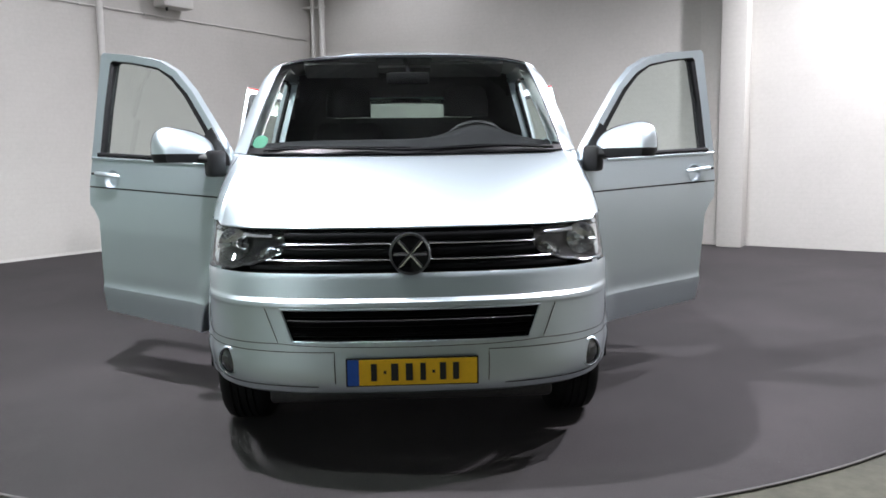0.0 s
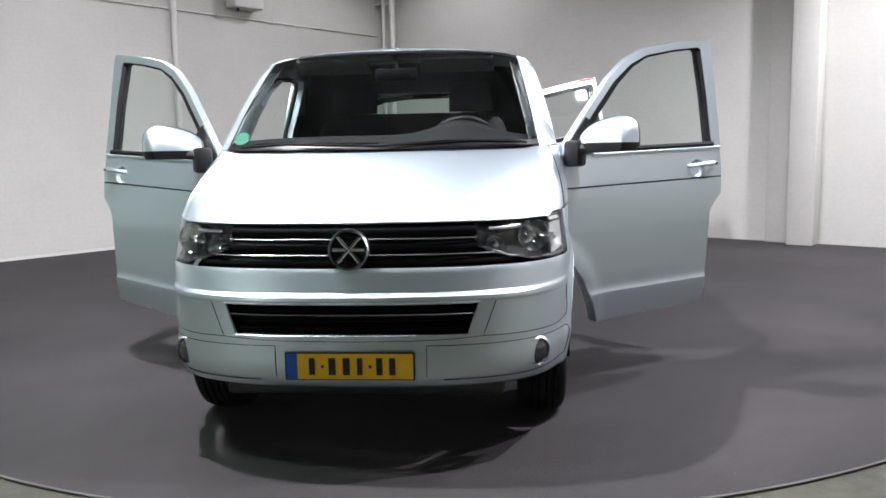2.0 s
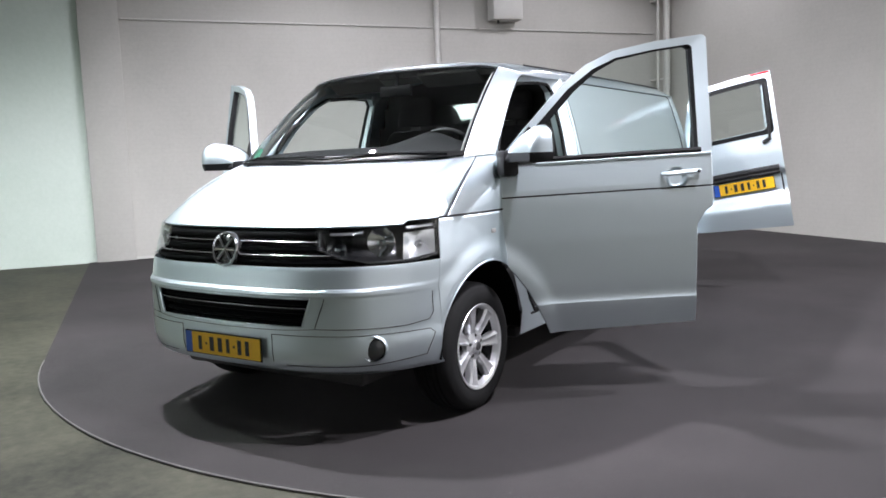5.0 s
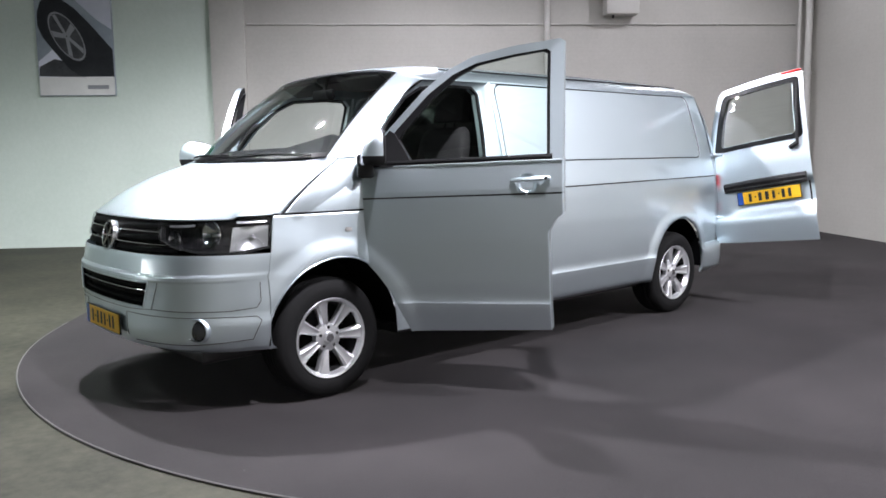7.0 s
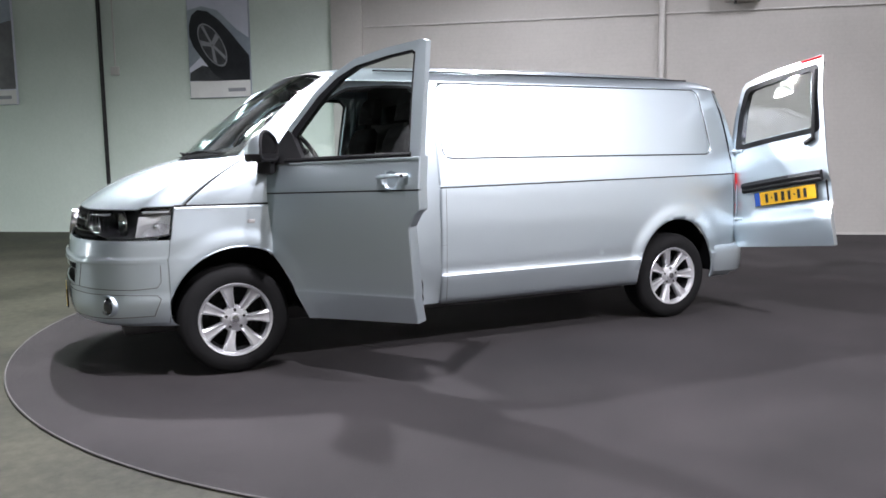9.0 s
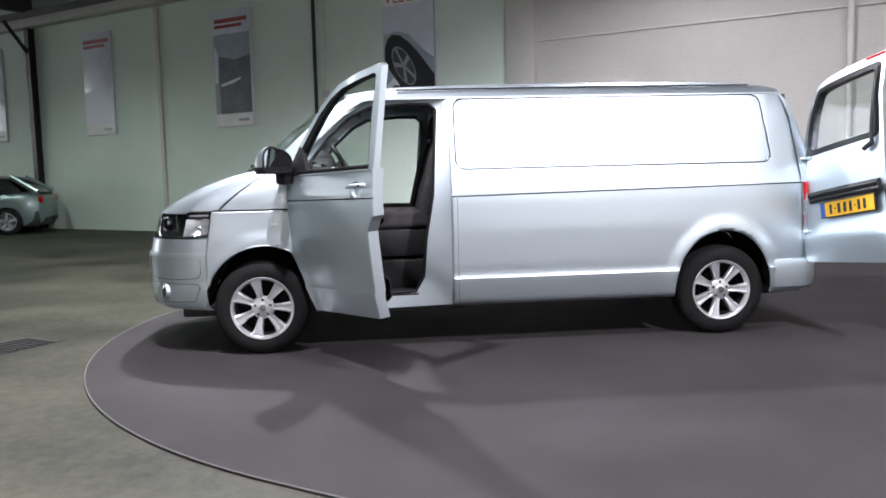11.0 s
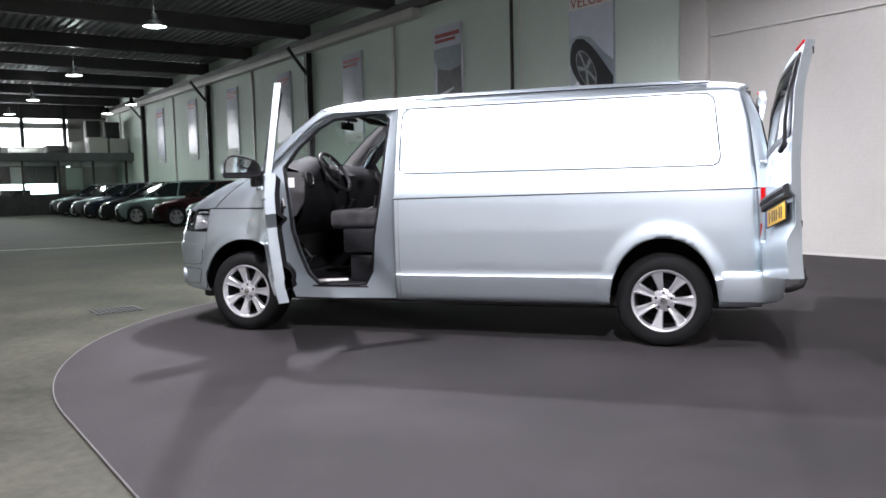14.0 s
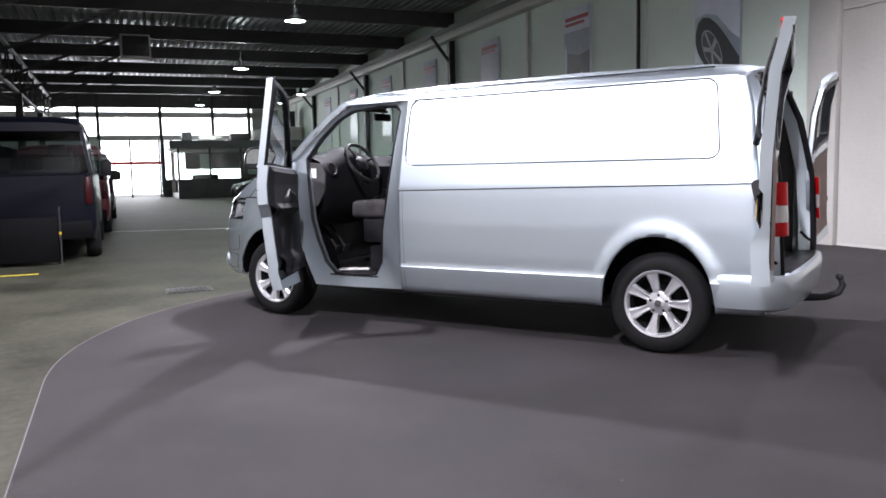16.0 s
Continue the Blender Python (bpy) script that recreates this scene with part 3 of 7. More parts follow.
POSTER_SKY = mottled("poster_sky", (0.22, 0.26, 0.31), (0.40, 0.45, 0.50), 0.35, 1.2, 6, 0)
POSTER_PALE = mottled("poster_pale", (0.60, 0.62, 0.71), (0.76, 0.78, 0.86), 0.35, 1.0, 6, 0)
POSTER_LAND = mottled("poster_land", (0.07, 0.068, 0.075), (0.17, 0.165, 0.175), 0.35, 2.0, 6, 0)
POSTER_CAR = mottled("poster_car", (0.52, 0.55, 0.63), (0.68, 0.70, 0.78), 0.35, 1.4, 6, 0)
POSTER_DARK = mottled("poster_dark", (0.03, 0.032, 0.036), (0.10, 0.105, 0.11), 0.35, 4, 30, 0)
POSTER_INK = mottled("poster_black", (0.012, 0.013, 0.016), (0.035, 0.037, 0.042), 0.35, 3, 30, 0)
POSTER_GREY = plain("poster_grey", (0.30, 0.31, 0.33), 0.4)
POSTER_RED = plain("poster_red", (0.34, 0.035, 0.045), 0.4)
poster(-4.28, -3.14, 2.35, 4.82, True)
for k in range(1, 7):
    poster(-4.27 - 4.53 * k, -3.18 - 4.53 * k, 2.34, 4.82, False, k == 1)

# ---- the far end: daylight openings, office booth ----
DAY = glow("daylight_backdrop", (0.93, 0.97, 1.0), 6.0)
bm = bmesh.new()
loop_fill(bm, [hall(FAR_U - 9, SIDE_V - 4, -0.2), hall(FAR_U - 9, WALL_V + 2, -0.2), hall(FAR_U - 9, WALL_V + 2, 9), hall(FAR_U - 9, SIDE_V - 4, 9)])
tagged(part("backdrop", bm, DAY, smooth=0), "bright overcast daylight outside the hall", "backdrop", kind="structure")
# end wall: openings between bands
W2 = FAR_U
for nm, lo, hi, mm, lb in (
        ("wall_west", (W2 - 0.3, SIDE_V, 0), (W2, -2.6, 3.5), WALL_GREEN, "grey end wall"),
        ("wall_west_booth", (W2 - 0.3, 0.7, 0), (W2, 7.92, 1.0), STEEL_DARK, "dark end wall behind the office"),
        ("lintel", (W2 - 0.3, -2.6, 3.25), (W2, 7.92, 3.55), PIPE, "grey lintel over the entrance"),
        ("transom", (W2 - 0.3, SIDE_V, 4.55), (W2, 7.92, 4.85), PIPE, "grey band between strip windows"),
        ("head_beam", (W2 - 0.3, SIDE_V, 5.1), (W2, 7.92, 6.3), BEAM, "dark beam over the strip windows"),
        ("wall_west_corner", (W2 - 0.3, 5.9, 1.0), (W2, 7.92, 5.1), WALL, "white wall beside the office")):
    hall_box(nm, lo, hi, mm, lb, "wall")
for v in (-12.5, -9.4, -6.3, -3.6, -2.6, 0.7, 3.6, 5.7):
    hall_box("window_post", (W2 - 0.2, v - 0.09, 3.3), (W2 + 0.12, v + 0.09, 6.0), STEEL_DARK, "dark steel window post", "post")
hall_box("door_post", (W2 - 0.2, 0.62, 0), (W2 + 0.15, 0.85, 3.3), STEEL_DARK, "dark steel door post", "post")
entr = thing("entrance_door", "wide glazed entrance door with a red band", "door", kind="structure")
for v in (-2.55, -1.0, 0.55):
    bm = bmesh.new()
    box(bm, (W2 - 0.1, v - 0.05, 0), (W2 - 0.02, v + 0.05, 3.25), HALL_M)
    part("door_stile", bm, STEEL_DARK, entr)
bm = bmesh.new()
box(bm, (W2 - 0.12, -2.6, 1.88), (W2 - 0.01, 0.7, 2.06), HALL_M)
part("red_band", bm, plain("red_paint", (0.65, 0.03, 0.04), 0.4), entr, "red painted cross band")
panel("entrance_light", hall(W2 - 0.4, -0.95, 1.7), hall(W2 + 6, -0.95, 0.6), 3.0, 3.0, 160, (0.93, 0.97, 1))
panel("strip_window_light", hall(W2 + 0.3, -3.5, 4.1), hall(W2 + 8, -3.5, 4.1), 17.0, 1.0, 600, (0.93, 0.97, 1))

# glazed office booth with a roof deck of stored things
BU, BV = -36.2, 1.15
booth = thing("office_booth", "dark framed glazed office booth in the hall", "booth", kind="structure")
def bpart(name, lo, hi, mm, label="", bevel=0.0):
    bm = bmesh.new()
    box(bm, lo, hi, HALL_M, bevel)
    return part(name, bm, mm, booth, label)


bpart("base_wall", (BU, BV, 0), (BU + 0.12, WALL_V, 1.0), STEEL_DARK, "dark low wall")
bpart("side_base", (W2, BV, 0), (BU, BV + 0.12, 0.3), STEEL_DARK)
bpart("roof_edge", (W2, BV - 0.35, 2.62), (BU + 0.35, WALL_V, 3.02), mottled("booth_fascia", (0.09, 0.10, 0.10), (0.14, 0.15, 0.15), 0.5, 2, 30, 0.05), "grey fascia")
bpart("booth_ceiling", (W2, BV, 2.5), (BU, WALL_V, 2.6), WALL)
for v in (BV + 0.06, 2.8, 4.4, 6.0, 7.6):
    bpart("mullion", (BU + 0.01, v - 0.05, 1.0), (BU + 0.11, v + 0.05, 2.62), STEEL_DARK)
for u in (W2 + 0.1, -39.5, BU - 0.05):
    bpart("mullion", (u - 0.05, BV, 0.0), (u + 0.05, BV + 0.1, 2.62), PIPE)
g = bpart("pane", (BU + 0.05, BV, 1.0), (BU + 0.06, WALL_V, 2.62), GLASS)
bpart("back_screen", (W2 + 0.4, 1.9, 1.55), (W2 + 0.5, 5.6, 2.5), LINING)
bpart("low_cabinet", (W2 + 1.0, 2.2, 0), (W2 + 1.5, 3.6, 1.25), STEEL_DARK)
bpart("partition", (W2 + 1.5, 4.9, 0), (W2 + 1.6, WALL_V, 2.4), PLYWOOD, "brown partition")
bpart("notice_board", (BU - 1.0, 4.9, 1.2), (BU - 0.95, 5.7, 2.3), PAPER, "white board")
bpart("hanging_sign", (BU - 0.6, 2.35, 1.55), (BU - 0.55, 2.95, 2.35), PAPER, "white hanging board")
for k, (v, w, h) in enumerate(((1.5, 0.5, 0.5), (2.4, 1.2, 0.32), (4.0, 1.0, 0.42), (5.2, 0.5, 0.6))):
    bm = bmesh.new()
    box(bm, (BU - 1.2, v, 3.02), (BU - 0.5, v + w, 3.02 + h), HALL_M, 0.03)
    box(bm, (BU - 0.6, v + 0.04, 3.04), (BU - 0.46, v + w - 0.04, 3.02 + h * 0.6), HALL_M, 0.02)
    tagged(part("crate", bm, (LINING, PIPE, LINING, WALL)[k]), "stored crate on the office booth roof", "crate", "stored crates")
# stored cupboards at the back corner, above the booth
for k, (v, w, h, mm) in enumerate(((5.9, 0.9, 0.8, WALL), (6.9, 0.9, 0.75, WALL), (6.0, 0.7, 1.7, LINING), (6.95, 0.7, 1.65, LINING))):
    bm = bmesh.new()
    if k < 2:
        box(bm, (BU - 0.9, v, 3.02), (BU - 0.1, v + w, 3.02 + h), HALL_M, 0.02)
        for j in (1, 2):
            box(bm, (BU - 0.11, v + 0.03, 3.02 + h * j / 3 - 0.01), (BU - 0.09, v + w - 0.03, 3.02 + h * j / 3 + 0.01), HALL_M)
    else:
        box(bm, (BU - 1.6, v, 3.02), (BU - 1.0, v + w, 3.02 + h), HALL_M, 0.03)
    tagged(part("cupboard", bm, mm), "stored cupboard on the office booth roof", "cupboard", "stored cupboards")

# floor marks and drain
bm = bmesh.new()
box(bm, (-0.04, -2.4, -0.012), (0.04, 2.6, -0.009), Matrix.Translation(hall(-11.5, 0.2)) @ HALL_M @ Matrix.Rotation(radians(-14), 4, "Z"))
tagged(part("floor_line", bm, plain("worn_white_line", (0.42, 0.42, 0.38), 0.6), smooth=0), "worn white painted line on the concrete", "floor line", kind="structure")
bm = bmesh.new()
box(bm, (-4.16, -4.4, -0.012), (-4.05, -2.98, -0.008), HALL_M)
tagged(part("floor_line", bm, plain("yellow_line", (0.6, 0.5, 0.05), 0.6), smooth=0), "yellow painted mark on the concrete", "floor line", kind="structure")
drain = thing("floor_drain", "dark iron slotted drain grate in the floor", "drain", kind="structure")
bm = bmesh.new()
box(bm, (-1.76, -1.54, -0.03), (-1.35, -1.05, -0.0095), HALL_M)
part("frame", bm, INK, drain)
for k in range(9):
    bm = bmesh.new()
    box(bm, (-1.74, -1.525 + k * 0.051, -0.011), (-1.37, -1.50 + k * 0.051, -0.004), HALL_M)
    part("slot_bar", bm, STEEL_DARK, drain)
# warm air unit under the roof
bm = bmesh.new()
box(bm, (-17.6, -1.6, 4.55), (-16.7, -0.8, 5.2), HALL_M, 0.03)
heater = tagged(part("unit_heater", bm, PIPE), "grey unit heater hung under the roof", "heater")
bm = bmesh.new()
box(bm, (-16.7, -1.55, 4.60), (-16.67, -0.85, 5.15), HALL_M, 0.01)
part("outlet", bm, STEEL_DARK, heater)
for a, b in ((-17.5, -1.5), (-17.5, -0.9), (-16.8, -1.5), (-16.8, -0.9)):
    bm = bmesh.new()
    tube(bm, [hall(a, b, 5.2), hall(a, b, 6.0)], 0.012, 5)
    part("hanger", bm, STEEL_DARK, heater)


# ---- parked cars ----
def loft(bm, rows, mat=0, caps=True):
    vv = [[bm.verts.new(p) for p in r] for r in rows]
    for a, b in zip(vv, vv[1:]):
        for j in range(len(a) - 1):
            bm.faces.new((a[j], a[j + 1], b[j + 1], b[j])).material_index = mat
    if caps:
        bm.faces.new(vv[0][::-1]).material_index = mat
        bm.faces.new(vv[-1]).material_index = mat
    return bm


def body_section(y, hw, z0, zs, z1, tuck=0.05):
    """Half-round car section: sill, flank, shoulder, crowned top."""
    half = [(hw - tuck, z0), (hw - tuck * 0.3, z0 + 0.10), (hw, z0 + (zs - z0) * 0.55), (hw - 0.012, zs - 0.06), (hw - 0.05, zs), (hw * 0.72, zs + (z1 - zs) * 0.62), (hw * 0.38, zs + (z1 - zs) * 0.93), (0.0, z1)]
    return [Vector((x, y, z)) for x, z in half] + [Vector((-x, y, z)) for x, z in reversed(half[:-1])]


def parked_car(m, paint, label, length=4.3, roof=1.45, hatch=True):
    """Nose towards -y, standing at the origin."""
    car = thing("car", label, "car", m, "parked cars")
    L, hw = length / 2, 0.87
    ya, yb = -L + 0.84, L - 0.80                    # axles

    # lower body with cut wheel arches
    st = [(-L, 0.60, 0.34, 0.52, 0.58), (-L + 0.05, 0.70, 0.24, 0.60, 0.66), (-L + 0.20, 0.80, 0.20, 0.68, 0.74), (-L + 0.45, 0.85, 0.19, 0.75, 0.82), (-L + 0.85, hw, 0.19, 0.83, 0.91), (-L + 1.2, hw, 0.19, 0.88, 0.97),
          (-0.2, hw, 0.19, 0.91, 0.96), (0.6, hw, 0.19, 0.93, 0.97), (L - 0.8, hw, 0.2, 0.96, 1.0), (L - 0.4, 0.85, 0.21, 0.97, 1.02), (L - 0.12, 0.79, 0.24, 0.94, 0.99), (L - 0.02, 0.72, 0.30, 0.86, 0.90), (L, 0.64, 0.38, 0.78, 0.82)]
    ks = [r[0] for r in st]
    ys = sorted(set([round(k, 3) for k in ks] + [round(c + 0.35 * math.cos(t), 3) for c in (ya, yb) for t in lin(0, math.pi, 13)]))

    def sec(y):
        w, a, c, d = (float(np.interp(y, ks, [r[i] for r in st])) for i in (1, 2, 3, 4))
        for yc in (ya, yb):
            k = abs(y - yc) / 0.35
            if k < 1:
                a = max(a, 0.31 + 0.35 * (1 - k * k) ** 0.5)
        pts = body_section(y, w, min(a, c - 0.1), c, d, 0.05 if a < 0.3 else 0.012)
        return pts
    bm = bmesh.new()
    loft(bm, [sec(y) for y in ys])
    body = part("body", bm, paint, car, smooth=50)
    bm = bmesh.new()
    box(bm, (-0.80, -L + 0.1, 0.18), (0.80, L - 0.1, 0.55), None, 0.03)
    part("underbody", bm, INK, car)
    # glazed cabin: each pane a plate, roof and pillars in paint
    y0, y1, y2, y3 = -L + 1.12, -L + 1.92, (L - 0.70 if hatch else L - 1.20), (L - 0.10 if hatch else L - 0.50)
    bx, tx, bz, tz = 0.80, 0.60, 0.925, roof - 0.05
    bm = bmesh.new()
    gs = [(y1 - 0.06, tx - 0.03, tz - 0.02, tz + 0.005), (y1 + 0.1, tx, tz, roof - 0.012), (y1 + 0.5, tx + 0.01, tz + 0.01, roof), (y2 - 0.4, tx + 0.01, tz + 0.01, roof - 0.004), (y2, tx - 0.01, tz - 0.01, roof - 0.03), (y2 + 0.07, tx - 0.04, tz - 0.04, tz - 0.01)]
    rows = []
    for y, w, a, b in gs:
        rows.append([Vector((x, y, z)) for x, z in ((w + 0.02, a - 0.03), (w, a), (w * 0.8, a + (b - a) * 0.7), (w * 0.4, b - 0.004), (0, b), (-w * 0.4, b - 0.004), (-w * 0.8, a + (b - a) * 0.7), (-w, a), (-w - 0.02, a - 0.03))])
    loft(bm, rows, caps=False)
    part("roof", bm, paint, car, smooth=50)
    F = lambda k: Vector((bx - (bx - tx) * k - 0.05 * (1 - k), y0 + (y1 - y0) * k, bz + (tz - bz) * k))
    R = lambda k: Vector((bx - (bx - tx) * k - 0.06 * (1 - k), y3 + (y2 - y3) * k, bz + 0.06 + (tz - bz - 0.06) * k))
    M = lambda y, k: Vector((bx - (bx - tx) * k, y, bz + (tz - bz) * k))
    flip = lambda p, s: Vector((p.x * s, p.y, p.z))
    bm = grid(lambda u, k: Vector((F(k).x * u, F(k).y - 0.10 * (1 - u * u), F(k).z + 0.02 * (1 - u * u))), lin(-1, 1, 9), lin(0, 1, 4))
    part("windscreen", bm, GLASS_CAR, car, "dark sloping windscreen")
    bm = grid(lambda u, k: Vector((R(k).x * u, R(k).y + 0.08 * (1 - u * u), R(k).z + 0.01 * (1 - u * u))), lin(-1, 1, 9), lin(0, 1, 4))
    part("rear_window", bm, GLASS_CAR, car)
    ym = 0.12 if hatch else -0.05
    for s in (1, -1):
        for pts in ((F(0) + Vector((0.03, 0.16, 0)), M(ym - 0.04, 0), M(ym, 0.98), F(1) + Vector((0.005, 0.10, -0.01))), (M(ym + 0.05, 0), R(0) + Vector((0.03, -0.30, -0.03)), R(1) + Vector((0, -0.12, -0.01)), M(ym + 0.06, 0.98))):
            bm = bmesh.new()
            slab(bm, [flip(p, s) for p in pts], (-0.012 * s, 0, 0))
            part("side_window", bm, GLASS_CAR, car, smooth=0)
        for pts, w in (((F(0), F(1)), 0.034), ((M(ym, 0), M(ym + 0.02, 1)), 0.036), ((R(0), R(1)), 0.075 if hatch else 0.05)):
            bm = bmesh.new()
            tube(bm, [flip(p, s) for p in pts], [w * 1.2, w], 8, scale2=0.75)
            part("pillar", bm, paint, car)
        for y in (ya, yb):
            mw = Matrix.Translation((s * 0.77, y, 0.305)) @ (Matrix.Rotation(math.pi, 4, "Z") if s < 0 else Matrix.Identity(4))
            bm = bmesh.new()
            lathe(bm, [(0.0005, -0.05), (0.2, -0.05), (0.27, -0.09), (0.305, -0.07), (0.31, 0.0), (0.305, 0.08), (0.27, 0.095), (0.215, 0.09)], mw, 28)
            wh = part("wheel", bm, RUBBER, car)
            bm = bmesh.new()
            lathe(bm, [(0.215, 0.09), (0.205, 0.095), (0.195, 0.07), (0.18, 0.03), (0.0005, 0.03)], mw, 28)
            for k in range(5):
                box(bm, (0.05, -0.032, 0.0), (0.085, 0.032, 0.2), mw @ Matrix.Rotation(2 * math.pi * k / 5, 4, "X"))
            part("rim", bm, ALLOY_OLD, wh)
        bm = bmesh.new()
        bmesh.ops.create_uvsphere(bm, u_segments=14, v_segments=8, radius=1, matrix=Matrix.Translation((s * 0.63, -L + 0.21, 0.655)) @ Matrix.Rotation(radians(s * 24), 4, "Z") @ Matrix.Rotation(radians(18), 4, "X") @ Matrix.Diagonal((0.19, 0.10, 0.075, 1)))
        part("headlamp", bm, WHITE_LENS, car, "clear headlamp")
        bm = bmesh.new()
        bmesh.ops.create_uvsphere(bm, u_segments=12, v_segments=8, radius=1, matrix=Matrix.Translation((s * 0.93, y0 + 0.46, 1.0)) @ Matrix.Diagonal((0.10, 0.05, 0.065, 1)))
        tube(bm, [(s * 0.80, y0 + 0.48, 0.96), (s * 0.92, y0 + 0.46, 0.99)], 0.02, 6)
        part("wing_mirror", bm, paint, car)
        bm = bmesh.new()
        bmesh.ops.create_uvsphere(bm, u_segments=12, v_segments=8, radius=1, matrix=Matrix.Translation((s * 0.68, L - 0.06, 0.82)) @ Matrix.Diagonal((0.12, 0.06, 0.09, 1)))
        part("tail_lamp", bm, RED_LENS, car)
        bm = bmesh.new()
        box(bm, (s * 0.872 - 0.008, ya + 0.45, 0.40), (s * 0.872 + 0.008, yb - 0.45, 0.45), None, 0.004)
        part("rubbing_strip", bm, BLACK, car)
    bm = bmesh.new()
    box(bm, (-0.46, -L - 0.012, 0.30), (0.46, -L + 0.12, 0.40), None, 0.02)
    box(bm, (-0.34, -L + 0.012, 0.50), (0.34, -L + 0.12, 0.57), None, 0.01)
    part("grille", bm, BLACK, car)
    bm = bmesh.new()
    box(bm, (-0.26, -L - 0.02, 0.415), (0.26, -L + 0.02, 0.49), None, 0.003)
    part("number_plate", bm, YELLOW_DULL, car)
    return car


ALLOY_OLD = plain("dull_alloy", (0.42, 0.43, 0.44), 0.45, 0.5)
GLASS_CAR = plain("dark_cabin_glass", (0.012, 0.016, 0.016), 0.06, coat=0.6)
YELLOW_DULL = plain("plate_yellow_dull", (0.5, 0.32, 0.03), 0.5)
PALE_GREEN = car_paint("pale_green_silver", (0.24, 0.31, 0.30), coat=0.4)
DARK_RED = car_paint("dark_red_paint", (0.04, 0.009, 0.012))
CAR_BLACK = car_paint("black_paint", (0.015, 0.016, 0.02), metal=0.3, rough=0.3)
CAR_GREY = car_paint("grey_paint", (0.16, 0.18, 0.19))
CAR_BLUE = car_paint("dark_blue_paint", (0.03, 0.045, 0.07))
for k, (u, v, turn, paint, lb, ln, rf, ht) in enumerate((
        (-15.4, 5.95, -46, PALE_GREEN, "pale silver green hatchback parked against the wall", 3.75, 1.42, True),
        (-17.9, 5.8, -36, DARK_RED, "dark red hatchback parked in the row", 3.9, 1.40, True),
        (-20.55, 5.65, -38, PALE_GREEN, "pale silver saloon car parked in the row", 4.6, 1.45, False),
        (-23.5, 5.7, -30, CAR_BLACK, "black car parked in the row", 4.3, 1.44, True),
        (-26.2, 5.7, -30, CAR_BLUE, "dark blue car parked in the row", 4.3, 1.44, False),
        (-28.85, 5.7, -30, CAR_GREY, "grey car parked in the row", 4.2, 1.45, True),
        (-31.4, 5.7, -30, CAR_BLACK, "black car parked in the row", 4.4, 1.43, False),
        (-33.85, 5.7, -30, CAR_GREY, "grey car parked in the row", 4.2, 1.46, True))):
    parked_car(Matrix.Translation(hall(u, v, -0.012)) @ HALL_M @ Matrix.Rotation(radians(turn), 4, "Z"), paint, lb, ln, rf, ht)


